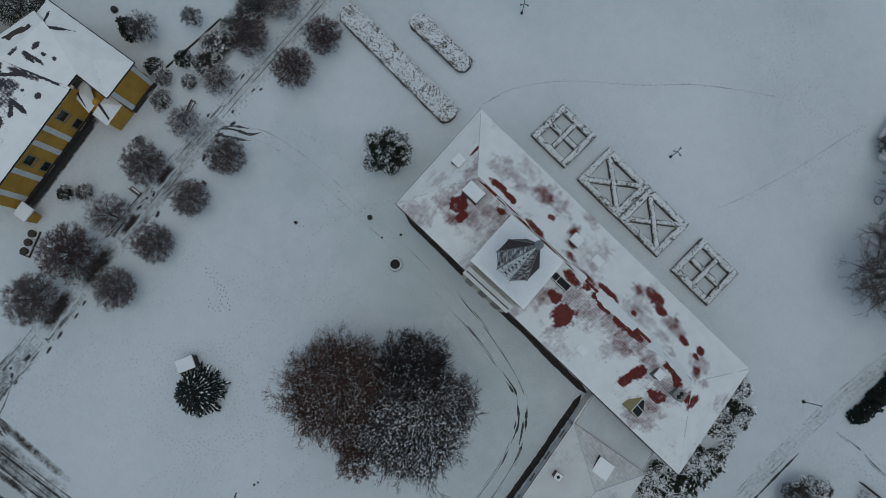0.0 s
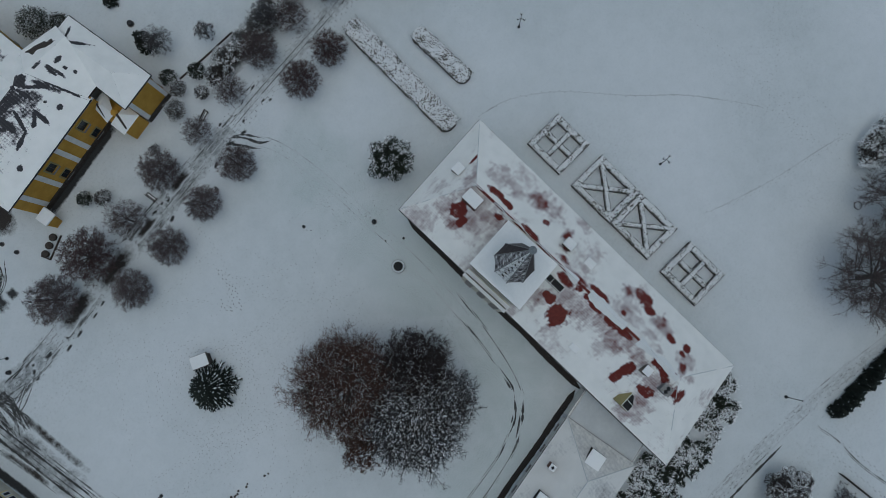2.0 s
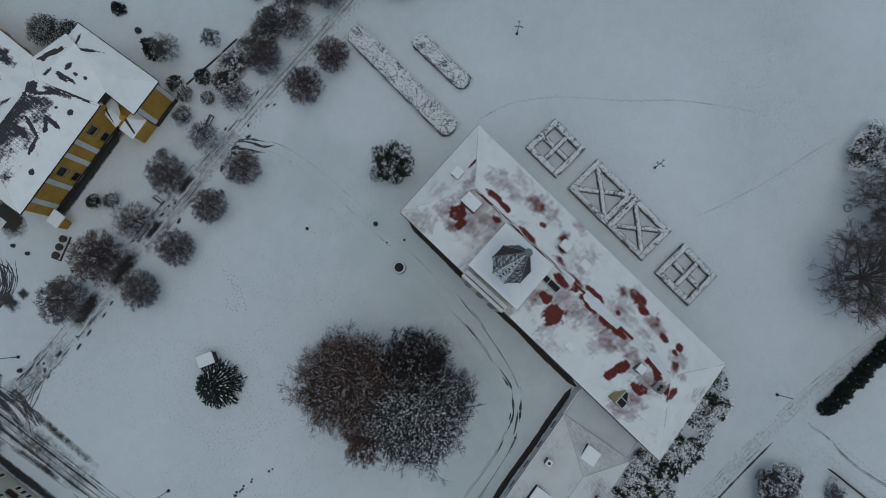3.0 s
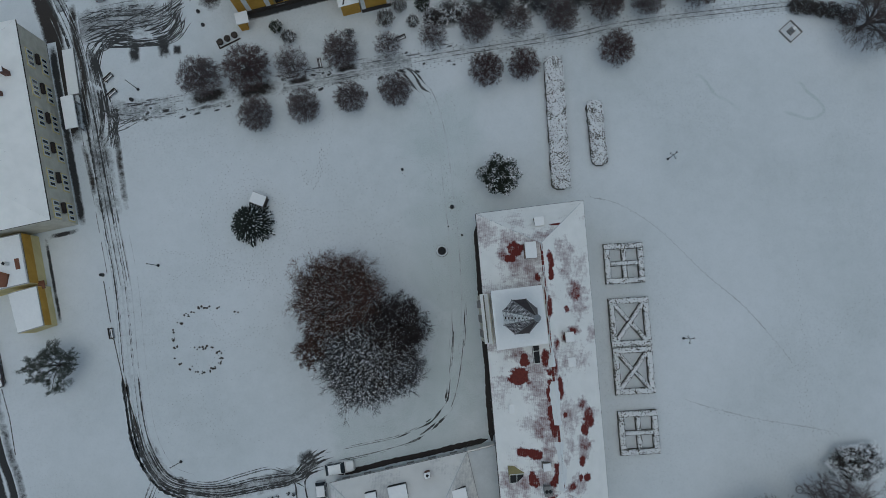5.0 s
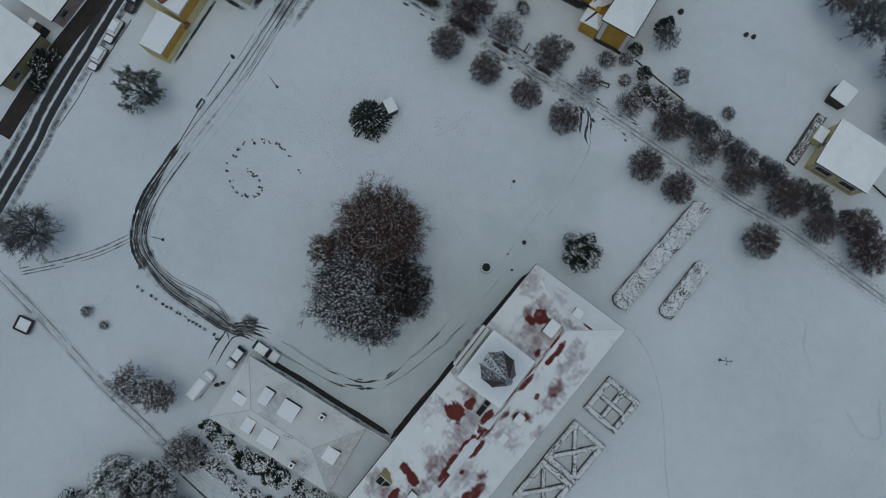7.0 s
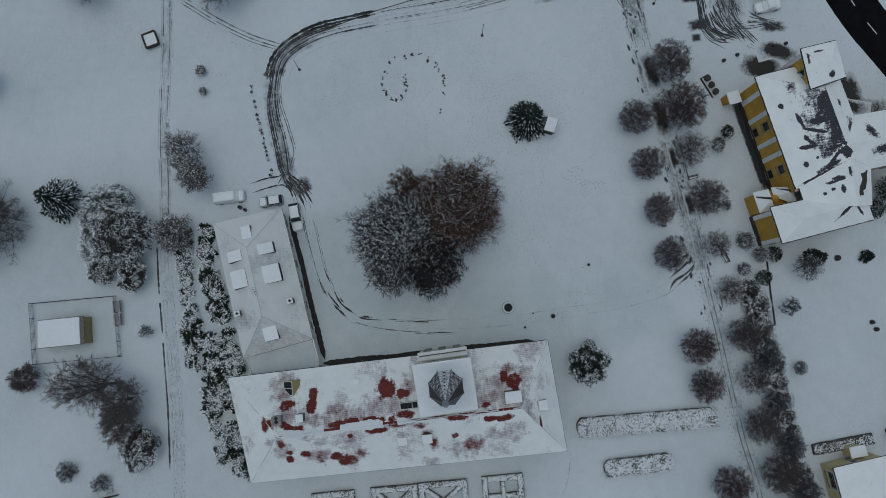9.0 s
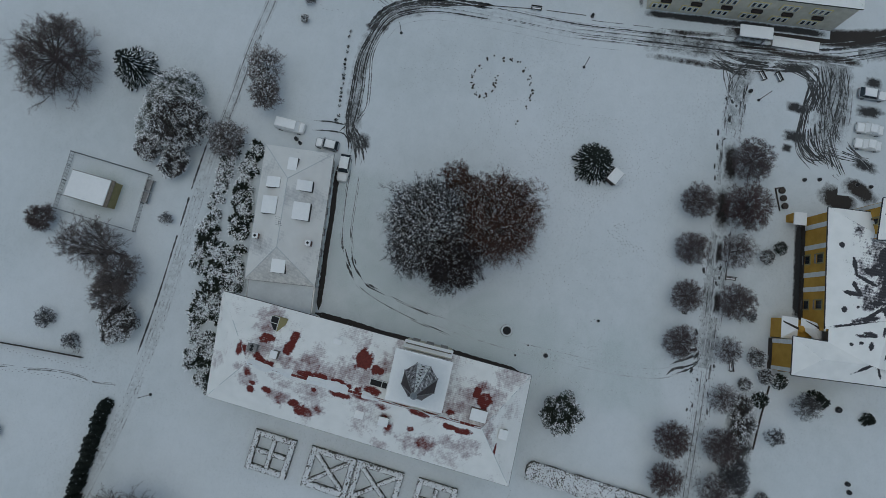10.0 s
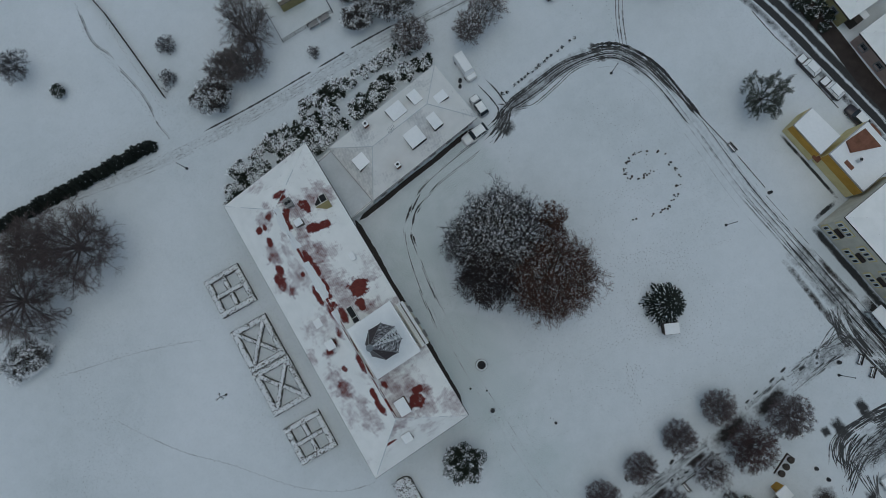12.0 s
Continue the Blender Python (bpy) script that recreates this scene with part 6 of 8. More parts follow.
def limb_tree(name, label, x, y, rad, high, trunk, rnd, twig="twig_brown", limbs=14, forks=10, sprays=7, fine=10, flat=0.72, girth=0.3, thick=0.016, snow=0.3, leaves=0, squash=(1.0, 1.0), lean=(0.0, 0.0), group="bare trees", rag=0.26, fleck=1.0):
    """A bare tree that forks from trunk to limbs, boughs, sprays and twigs, with snow lying along some sprays."""
    t = thing(name, label, "tree", x, y, 0, 0, group)
    mid = Vector((x + lean[0], y + lean[1], high - rad * flat))
    wood, g, s = Geo(), Geo(), Geo()
    wood.rod((x, y, -0.1), (x + lean[0] * 0.2, y + lean[1] * 0.2, trunk), girth, girth * 0.75, 9)

    def edge(d):
        k = 1.0 + rag * (noise.noise((d.x * 2.3 + x, d.y * 2.3 + y, d.z * 2.3)) + 0.7 * noise.noise((d.x * 6 + y, d.y * 6 + x, d.z * 6)))
        return Vector((d.x * rad * squash[0], d.y * rad * squash[1], d.z * rad * flat)) * k

    reach, small = rad ** 0.7 * 0.30, rad ** 0.6 * 0.17
    for i in range(limbs):
        h = min(0.95, -0.2 + 1.2 * (i + rnd.random()) / limbs)
        a = 2.39996 * i + rnd.uniform(-0.35, 0.35)
        w = math.sqrt(1 - h * h)
        d = Vector((w * math.cos(a), w * math.sin(a), h))
        root = Vector((x + lean[0] * 0.2, y + lean[1] * 0.2, trunk * rnd.uniform(0.8, 0.98)))
        tip = mid + edge(d) * rnd.uniform(0.6, 0.75)
        bend = root.lerp(tip, 0.45) + Vector((0, 0, 0.16 * rad)) + rand_dir(rnd) * 0.08 * rad
        arc = lambda f: root * (1 - f) ** 2 + bend * 2 * f * (1 - f) + tip * f * f
        for k in range(5):
            wood.rod(arc(k / 5), arc((k + 1) / 5), girth * (0.42 - 0.065 * k), girth * (0.355 - 0.065 * k), 5, False)
        for k in range(forks):
            f = 0.22 + 0.78 * rnd.random() ** 0.8
            p = arc(f)
            d2 = (d + rand_dir(rnd) * 0.85).normalized()
            v = mid + edge(d2) * rnd.uniform(0.62, 1.04) - p
            if v.length > 0.55 * rad:
                v *= 0.55 * rad / v.length
            m = p + v * 0.5 + rand_dir(rnd) * 0.05 * rad
            wood.rod(p, m, girth * 0.11, girth * 0.075, 4, False)
            wood.rod(m, p + v, girth * 0.075, girth * 0.04, 4, False)
            heavy = noise.noise((p.x * 0.22 + 5, p.y * 0.22, p.z * 0.15)) * 0.8 + 0.45
            n2 = v.normalized()
            for j in range(sprays):
                e = rnd.uniform(0.2, 1.0)
                o = (p.lerp(m, e * 2) if e < 0.5 else m.lerp(p + v, e * 2 - 1))
                d3 = (n2 * 0.9 + rand_dir(rnd) * 0.75 + Vector((0, 0, 0.1))).normalized()
                b = o + d3 * reach * rnd.uniform(0.55, 1.1)
                g.rod(o, b, thick * 1.5, thick, 3, False)
                if rnd.random() < snow * heavy and b.z > mid.z - 0.1 * rad:
                    for q in range(rnd.choice((2, 3, 4))):
                        f3 = rnd.uniform(0.1, 0.95)
                        u = Vector((d3.x, d3.y, d3.z * 0.4)) + rand_dir(rnd) * 0.45
                        u = u.normalized() * rnd.uniform(0.09, 0.2) * fleck
                        c = o.lerp(b, f3) + rand_dir(rnd) * 0.09 + Vector((0, 0, 0.07))
                        s.chip(c, u, Vector((-u.y, u.x, 0)).normalized() * rnd.uniform(0.035, 0.065) * fleck)
                for q in range(fine):
                    c = o.lerp(b, rnd.uniform(0.1, 1.0))
                    d4 = (d3 * 0.75 + rand_dir(rnd) * 0.85).normalized()
                    far = c + d4 * small * rnd.uniform(0.5, 1.25)
                    g.rod(c, far, thick * rnd.uniform(0.6, 0.95), thick * 0.35, 3, False)
                    for r in range(leaves):
                        u = rand_dir(rnd) * rnd.uniform(0.035, 0.075)
                        g.chip(c.lerp(far, rnd.uniform(0.3, 1.05)) + rand_dir(rnd) * 0.05, u, u.cross(rand_dir(rnd)) * 0.8)
    part("trunk", wood, M["bark"], t)
    tagged(part("crown", g, M[twig], t), kind="stuff")
    if snow:
        tagged(part("snow", s, M["fleck"], t), kind="stuff")
    return t


def leaf_tree(name, label, x, y, rad, high, rnd, leaf="leaf_dark", leaves=3000, flecks=700, low=0.4, size=0.16, fleck=0.16, category="tree", group="", squash=(1.0, 1.0), point=0.0, lobe=1.0):
    """A dense evergreen: short trunk, a crown of many loose leaf sprays, and clumps of snow held on top."""
    t = thing(name, label, category, x, y, 0, 0, group)
    part("trunk", Geo().rod((x, y, -0.1), (x, y, high * 0.6), 0.06 * rad + 0.04, 0.03 * rad + 0.02, 8), M["bark"], t)
    half = (high - low) / 2
    mid = Vector((x, y, low + half))
    lobes = [(rand_dir(rnd, 0.7), rnd.uniform(0.05, 0.28)) for i in range(26)]

    def place(depth):
        d = rand_dir(rnd, 0.25)
        swell = 0.82 - 0.28 * (lobe - 1) + lobe * max(k * max(0.0, d.dot(o)) ** 14 for o, k in lobes) + 0.1 * noise.noise((d.x * 5, d.y * 5, d.z * 5 + x))
        taper = 1.0 - point * max(0.0, d.z)
        return mid + Vector((d.x * rad * squash[0] * taper, d.y * rad * squash[1] * taper, d.z * half)) * swell * depth, d

    g, s = Geo(), Geo()
    for i in range(leaves):
        c, d = place(rnd.uniform(0.55, 1.05))
        u = (rand_dir(rnd) + d).normalized() * size * rnd.uniform(0.6, 1.4)
        w = u.cross(rand_dir(rnd)).normalized() * size * 0.45
        g.chip(c, u, w)
    for i in range(flecks):
        c, d = place(rnd.uniform(0.96, 1.08))
        if d.z < 0.05 or noise.noise((c.x * 0.8, c.y * 0.8, c.z * 0.8 + 3)) < rnd.uniform(-0.35, 0.1):
            continue
        tilt = Vector((d.x, d.y, 0)) if math.hypot(d.x, d.y) > 0.25 else rand_dir(rnd)
        for q in range(5):
            k = fleck * rnd.uniform(0.35, 1.3)
            u = (tilt + rand_dir(rnd) * 0.7 + Vector((0, 0, -0.15))).normalized()
            v = Vector((-u.y, u.x, rnd.uniform(-0.2, 0.2)))
            s.chip(c + rand_dir(rnd) * fleck * rnd.uniform(0.2, 2.2), u * k, v * k * rnd.uniform(0.14, 0.34))
    tagged(part("crown", g, M[leaf], t), kind="stuff")
    if flecks:
        tagged(part("snow", s, M["fleck"], t), kind="stuff")
    return t


def conifer(name, label, x, y, rad, high, rnd, needle="needle", tiers=11, per=15, snow=0.6, group="", droop=0.35, lean=(0, 0)):
    """A conifer of drooping fan branches in tiers, each with needle sprays and a cushion of snow."""
    t = thing(name, label, "conifer", x, y, 0, 0, group)
    part("trunk", Geo().rod((x, y, -0.1), (x + lean[0], y + lean[1], high), 0.035 * high, 0.02, 8), M["bark"], t)
    g, s = Geo(), Geo()
    for k in range(tiers):
        f = k / (tiers - 1)
        z = high * (0.08 + 0.88 * f)
        reach = rad * (1.0 - f) ** 0.75 + 0.15
        for i in range(max(5, int(per * (1 - 0.6 * f)))):
            a = 6.283 * (i + rnd.random()) / max(5, int(per * (1 - 0.6 * f)))
            r = reach * rnd.uniform(0.7, 1.1)
            o = Vector((x + lean[0] * f, y + lean[1] * f, z + rnd.uniform(-0.2, 0.2)))
            d = Vector((math.cos(a), math.sin(a), 0))
            side = Vector((-d.y, d.x, 0))
            pts = [o + d * r * q + Vector((0, 0, 0.15 * r * q - droop * r * q * q)) for q in (0.05, 0.3, 0.55, 0.8, 1.0)]
            for j in range(4):
                for h in range(12):
                    c = pts[j].lerp(pts[j + 1], rnd.random())
                    sg = rnd.choice((-1, 1))
                    u = (d * 0.7 + side * sg * rnd.uniform(0.3, 1.2) + Vector((0, 0, rnd.uniform(-0.5, 0.2)))).normalized() * rnd.uniform(0.22, 0.42) * (0.55 + 0.12 * rad)
                    g.chip(c + u * 0.7, u, u.cross(Vector((0, 0, 1))).normalized() * 0.065 + Vector((0, 0, 0.03)))
                if rnd.random() < snow and j > 0:
                    c = pts[j].lerp(pts[j + 1], rnd.random()) + Vector((0, 0, 0.06))
                    q = (pts[j + 1] - pts[j])
                    wid = rnd.uniform(0.05, 0.19)
                    s.chip(c, q * rnd.uniform(0.4, 0.75), side * wid + Vector((0, 0, 0.04)))
    tagged(part("needles", g, M[needle], t), kind="stuff")
    if snow:
        tagged(part("snow", s, M["fleck"], t), kind="stuff")
    return t


def end_taper(u, long, wide):
    """How wide a round-ended strip is at u, as a share of its full width."""
    f = min(1.0, max(0.0, min(u, long - u)) / (0.4 * wide))
    return 0.35 + 0.65 * math.sqrt(max(0.0, 1 - (1 - f) ** 2))


def snow_top(geo, frame_of, long, wide, z, rnd, cell=0.16, holes=0.14, lump=0.06, rounded=False):
    """A lumpy snow cap with small gaps, over a strip given by a function from (along, across) to x, y."""
    nu, nv = max(2, int(long / cell)), max(2, int(wide / cell))
    seed = rnd.uniform(0, 50)
    verts = []
    for j in range(nv + 1):
        for i in range(nu + 1):
            k = end_taper(i * long / nu, long, wide) * (1 + 0.07 * noise.noise((i * 0.11, 3.0, seed))) if rounded else 1.0
            px, py = frame_of(i * long / nu + rnd.uniform(-0.4, 0.4) * cell, (j / nv - 0.5) * wide * k + rnd.uniform(-0.4, 0.4) * cell)
            e = abs(j / nv - 0.5) * 2
            verts.append((px, py, z - 0.22 * e ** 6 + lump * (0.5 + noise.noise((px * 2.2, py * 2.2, seed)))))
    w1 = nu + 1
    faces = []
    for j in range(nv):
        for i in range(nu):
            e = abs((j + 0.5) / nv - 0.5) * 2
            c = verts[j * w1 + i]
            if rnd.random() < holes * (0.45 + 0.9 * e ** 3) + 0.8 * max(0, noise.noise((c[0] * 0.8, c[1] * 0.8, seed + 4)) - 0.08):
                continue
            faces.append((j * w1 + i, j * w1 + i + 1, (j + 1) * w1 + i + 1, (j + 1) * w1 + i))
    geo.add(verts, faces)


def hedge_run(parent, p, q, wide, high, rnd, name="hedge_strip", leaf="hedge_leaf", leaves=40, holes=0.2, spike=1.0, poke=0.6, rounded=False):
    """A clipped hedge strip from p to q: a leafy body and a broken snow cap on it."""
    a, b = Vector((*p, 0)), Vector((*q, 0))
    d = (b - a).normalized()
    s = Vector((-d.y, d.x, 0))
    long = (b - a).length
    g = Geo()
    n = max(2, int(long / 0.5))
    prof = [(-0.5, 0.0), (-0.52, 0.55), (-0.46, 0.92), (-0.2, 1.0), (0.2, 1.0), (0.46, 0.92), (0.52, 0.55), (0.5, 0.0)]
    verts = []
    for i in range(n + 1):
        for u, w in prof:
            c = a + d * (long * i / n) + s * u * wide * (1 + 0.10 * rnd.uniform(-1, 1)) * (end_taper(long * i / n, long, wide) if rounded else 1.0)
            verts.append((c.x, c.y, w * high * (1 + (0.05 * rnd.uniform(-1, 1) if w else 0)) - (0 if w else 0.05)))
    m = len(prof)
    g.add(verts, [(i * m + k, (i + 1) * m + k, (i + 1) * m + k + 1, i * m + k + 1) for i in range(n) for k in range(m - 1)] + [tuple(range(m)), tuple(n * m + k for k in range(m))[::-1]])
    for i in range(int(long * leaves)):
        u = rnd.uniform(-0.55, 0.55)
        c = a + d * rnd.uniform(0, long) + s * u * wide
        z = high * (rnd.uniform(0.2, 1.0) if abs(u) > 0.42 else rnd.uniform(0.95, 1.05))
        e = rand_dir(rnd, 0.6) * rnd.uniform(0.07, 0.13) * spike
        c += s * (spike - 1) * u * 0.5 * rnd.random()
        g.chip((c.x, c.y, z), e, e.cross(rand_dir(rnd)) * 0.7)
    for i in range(int(long * wide * leaves * poke)):
        c = a + d * rnd.uniform(0, long) + s * rnd.uniform(-0.47, 0.47) * wide
        if noise.noise((c.x * 0.8, c.y * 0.8, 2.0)) < RT.uniform(-0.3, 0.3):
            continue
        e = rand_dir(rnd, 0.8) * rnd.uniform(0.05, 0.11)
        g.chip((c.x, c.y, high + rnd.uniform(0.06, 0.14)), e, e.cross(rand_dir(rnd)) * 0.8)
    body = part(name, g, M[leaf], parent)
    cap = Geo()
    snow_top(cap, lambda u, w: ((a + d * u + s * w).x, (a + d * u + s * w).y), long, wide * 1.03, high + 0.03, rnd, 0.13, holes, 0.09 if rounded else 0.06, rounded)
    part("snow_cap", cap, M["hedge_snow"], body)
    return body


RT = random.Random(21)
# clipped round trees along the avenue
AVENUE_N = [(-36.2, 40.9, 3.5, 0), (-28.6, 41.7, 3.9, 1), (-21.4, 42.0, 2.9, 2), (-13.3, 43.6, 3.0, 0), (-5.6, 44.3, 2.2, 2), (1.9, 45.0, 2.3, 2), (9.1, 46.1, 2.9, 0), (15.9, 46.6, 2.6, 2), (23.2, 46.5, 2.9, 0), (30.7, 48.2, 3.2, 0), (37.6, 48.4, 2.9, 0), (42.3, 52.0, 3.2, 1), (46.3, 49.7, 3.4, 1)]
AVENUE_S = [(-27.7, 34.2, 2.9, 0), (-19.9, 34.9, 2.8, 0), (-12.3, 35.9, 2.7, 0), (-4.9, 36.5, 2.8, 0), (10.0, 38.5, 2.9, 1), (16.3, 39.1, 2.7, 1), (31.5, 40.4, 3.0, 1)]
protos = []
for kind, (tw, lab) in enumerate((("twig_avenue", "round-clipped bare avenue tree with grey-brown twigs"), ("twig_reddish", "round-clipped bare avenue tree with dense reddish twigs"), ("twig_avenue", "small round bare tree whose twigs are furred with snow"))):
    protos.append(twig_tree("avenue_tree", lab, 0, 0, 3.0, 5.2, 2.3, RT, tw, 6400 if kind < 2 else 5000, (900, 450, 2100)[kind], 0.8, 0.16, 0.014 if kind < 2 else 0.013, "avenue trees", 1.0, 0.08, 0.07, 3 if kind < 2 else 1))
first = [True, True, True]
for x, y, r, kind in AVENUE_N + AVENUE_S:
    m = pose(x, y, 0, 0, 0, RT.uniform(0, 360)) @ Matrix.Diagonal((r / 2.75, r / 2.75, r / 2.9 * RT.uniform(0.92, 1.05), 1))
    if first[kind]:
        protos[kind].matrix_basis = m
        first[kind] = False
    else:
        c = copy_thing(protos[kind], pose(0, 0, 0))
        c.matrix_basis = m

# the great group of old trees in the court
COURT_TREES = "court trees"
limb_tree("beech_tree", "large spreading tree holding russet leaves dusted with snow", -15.9, 3.2, 8.4, 12.5, 4.0, RT, "twig_red", 24, 17, 10, 9, 0.6, 0.42, 0.012, 0.95, 2, (1.0, 1.0), (0, 0), COURT_TREES, 0.32, 0.72)
limb_tree("lime_tree", "large bare grey tree with snow on its twigs", -12.9, -6.4, 8.0, 13.0, 4.0, RT, "twig_grey", 26, 17, 10, 11, 0.68, 0.42, 0.013, 0.85, 0, (1.0, 1.0), (0, 0), COURT_TREES, 0.22, 1.0)
# darker twig colour here stands for the shaded side of the group
limb_tree("lime_tree", "bare tree, twigs coloured dark for the group's shaded side", -7.4, -1.6, 5.6, 12.0, 4.0, RT, "twig_shaded", 18, 15, 10, 12, 0.72, 0.36, 0.013, 0.4, 1, (1.0, 1.0), (0, 0), COURT_TREES, 0.2, 0.8)
limb_tree("lime_tree", "bare tree on the southern side of the group", -7.8, -7.6, 5.3, 11.0, 4.0, RT, "twig_grey", 16, 15, 9, 11, 0.72, 0.3, 0.013, 0.7, 0, (1.0, 1.0), (0, 0), COURT_TREES, 0.24, 0.8)
limb_tree("beech_tree", "smaller russet tree beside the large one", -20.2, -4.4, 3.3, 8.0, 3.0, RT, "twig_red", 12, 9, 8, 8, 0.8, 0.2, 0.012, 0.4, 2, (1.0, 1.0), (0, 0), COURT_TREES, 0.5, 0.6)
# evergreens
leaf_tree("yew_tree", "dense dark evergreen tree loaded with clumps of snow", 10.5, 20.8, 3.5, 6.2, RT, "leaf_dark", 10500, 900, 0.3, 0.16, 0.15, lobe=1.5)
conifer("spruce_tree", "dark spruce with snow along its branches", -29.7, 16.6, 3.6, 6.5, RT, "needle", 12, 22, 0.85)
conifer("spruce_tree", "spruce with heavy white snow on drooping boughs", -25.2, -60.6, 4.0, 8.0, RT, "needle", 9, 14, 1.0)
limb_tree("pine_tree", "open greyish pine dusted with snow", -60.9, -3.4, 4.7, 6.8, 1.6, RT, "needle_grey", 11, 5, 8, 16, 0.7, 0.22, 0.016, 0.5, 3, (1.0, 1.0), (0, 0), "", 0.55, 0.8)
# shrubs and trees in the south
for x, y, r, h, lab in ((-23.2, -52.4, 4.3, 4.5, "large snow-laden evergreen shrub"), (-20.0, -54.2, 4.0, 4.0, "large snow-laden evergreen shrub"), (-16.6, -54.2, 3.6, 3.6, "large snow-laden evergreen shrub"), (-17.8, -50.0, 5.4, 7.5, "dark evergreen tree half covered by snow"), (-12.9, -54.6, 2.4, 3.5, "rounded snowy evergreen shrub"), (-11.4, -49.6, 2.7, 4.0, "rounded snowy evergreen shrub"), (15.2, -50.2, 3.2, 4.6, "dense snowy shrub beside the southern path"), (17.6, -51.6, 1.9, 2.6, "rounded snowy evergreen shrub")):
    laden = "large" in lab
    leaf_tree("evergreen_shrub", lab, x, y, r, h, RT, "needle_grey" if laden else "scrub_leaf", int((1800 if laden else 2600) * r), int((1000 if laden else 700) * r), 0.2, 0.14, 0.10, "shrub", lobe=1.35)
for x, y, r, h, tw, lab in ((-30.4, -39.4, 3.4, 6.5, "twig_pale", "bare shrubby tree furred with snow"), (-26.0, -37.8, 3.0, 6.0, "twig_pale", "bare shrubby tree furred with snow"), (-17.6, -42.4, 3.6, 5.0, "twig_pale", "bare grey bush furred with snow beside the annex"), (7.9, -52.0, 4.4, 7.0, "twig_pale", "bare grey tree by the path"), (11.4, -53.0, 3.6, 5.5, "twig_pale", "bare bush by the path"), (2.6, -67.8, 2.6, 4.0, "twig_brown", "small round bare bush"), (-58.5, -31.6, 5.5, 9.0, "twig_grey", "dense bare grey tree"), (-23.0, -73.0, 8.4, 9.5, "twig_brown", "bare brown tree with an open crown at the park edge"), (45.3, -39.1, 8.2, 12.0, "twig_brown", "large bare tree with a dark open crown"), (57.0, -36.4, 8.0, 11.0, "twig_brown", "large bare tree with a dark open crown"), (52.0, -43.5, 5.0, 8.0, "twig_brown", "bare tree with a dark open crown"), (73.0, 41.2, 7.0, 10.0, "twig_brown", "old bare tree with snow-lined limbs"), (38.6, 71.0, 5.6, 8.0, "twig_brown", "spreading bare fruit tree"), (32.0, 77.0, 4.6, 8.0, "twig_grey", "bare garden tree behind the cottage"), (23.6, 79.5, 4.8, 8.5, "twig_grey", "bare garden tree behind the cottage"), (17.0, 80.5, 4.0, 7.5, "twig_brown", "bare garden tree behind the cottage")):
    furred = "furred" in lab
    limb_tree("bare_tree", lab, x, y, r, h, h * 0.3, RT, tw, int(10 + r), 12, 9, 10, 0.7, 0.045 * r + 0.02, 0.0125, 0.9 if furred else 0.06, 1 if "open" in lab else 0, rag=0.34, fleck=0.9 if furred else 0.7)
limb_tree("bare_tree", "leaning bare brown tree", 5.2, -53.4, 5.6, 8.0, 2.4, RT, "twig_pale", 17, 11, 8, 9, 0.55, 0.28, 0.012, 0.1, 0, (0.8, 1.15), (-0.6, -4.6), rag=0.4)
for x, y, r in ((62.8, 45.8, 1.4), (64.6, 45.5, 1.6), (66.6, 45.0, 1.5), (68.6, 44.4, 1.7), (71.0, 43.2, 1.8)):
    leaf_tree("scrub_bush", "dark scrub at the end of the avenue", x, y, r, r * 1.1, RT, "scrub_leaf", int(1200 * r), int(40 * r), 0.1, 0.12, 0.1, "shrub", "avenue scrub")
leaf_tree("evergreen_shrub", "low rounded shrub under thick snow", 62.0, -28.6, 4.0, 2.6, RT, "scrub_leaf", 7000, 3600, 0.1, 0.14, 0.13, "shrub", squash=(1.3, 0.85), lobe=1.3)
for x, y, r in ((-22.0, 47.4, 1.4), (-5.7, 49.1, 1.7), (-1.2, 48.4, 1.2), (2.0, 48.6, 1.8), (-3.2, 51.2, 1.4), (15.4, 54.8, 1.2), (-44.7, -36.4, 1.0), (-41.2, -36.4, 0.8)):
    leaf_tree("garden_shrub", "small snowy garden shrub", x, y, r, r * 1.5, RT, "scrub_leaf", int(900 * r), int(200 * r), 0.1, 0.11, 0.09, "shrub", "garden shrubs")
# the loose snowy hedge behind the avenue
for i, (x, y) in enumerate((v.x, v.y) for v in spline([(5.0, 49.6), (12, 50.3), (20, 50.8), (28, 51.5), (36, 52.0)], 2.6)):
    leaf_tree("hedge_shrub", "loose snowy shrub of a garden hedge", x, y + RT.uniform(-0.5, 0.5), RT.uniform(1.5, 2.1), RT.uniform(2.0, 2.8), RT, "scrub_leaf", 2300, 520, 0.1, 0.10, 0.09, "shrub", "garden hedge shrubs")
for v in spline([(1.5, 48.4), (9, 48.6), (17, 49.6), (24, 50.2), (30, 51.4), (40, 52.6)], 2.4):
    leaf_tree("hedge_shrub", "loose snowy shrub of a garden hedge", v.x + RT.uniform(-0.6, 0.6), v.y + RT.uniform(-0.7, 0.9), RT.uniform(1.3, 2.0), RT.uniform(1.6, 2.4), RT, "scrub_leaf", 2000, 420, 0.1, 0.10, 0.09, "shrub", "garden hedge shrubs", lobe=1.6)
soft_ribbon("hedge_soil", [(0, 49.2), (10, 49.8), (20, 50.6), (30, 51.8), (38, 52.4)], 5.6, 0.0066, 0.75, R0, "bare dark soil under a garden hedge", "brown_slush")
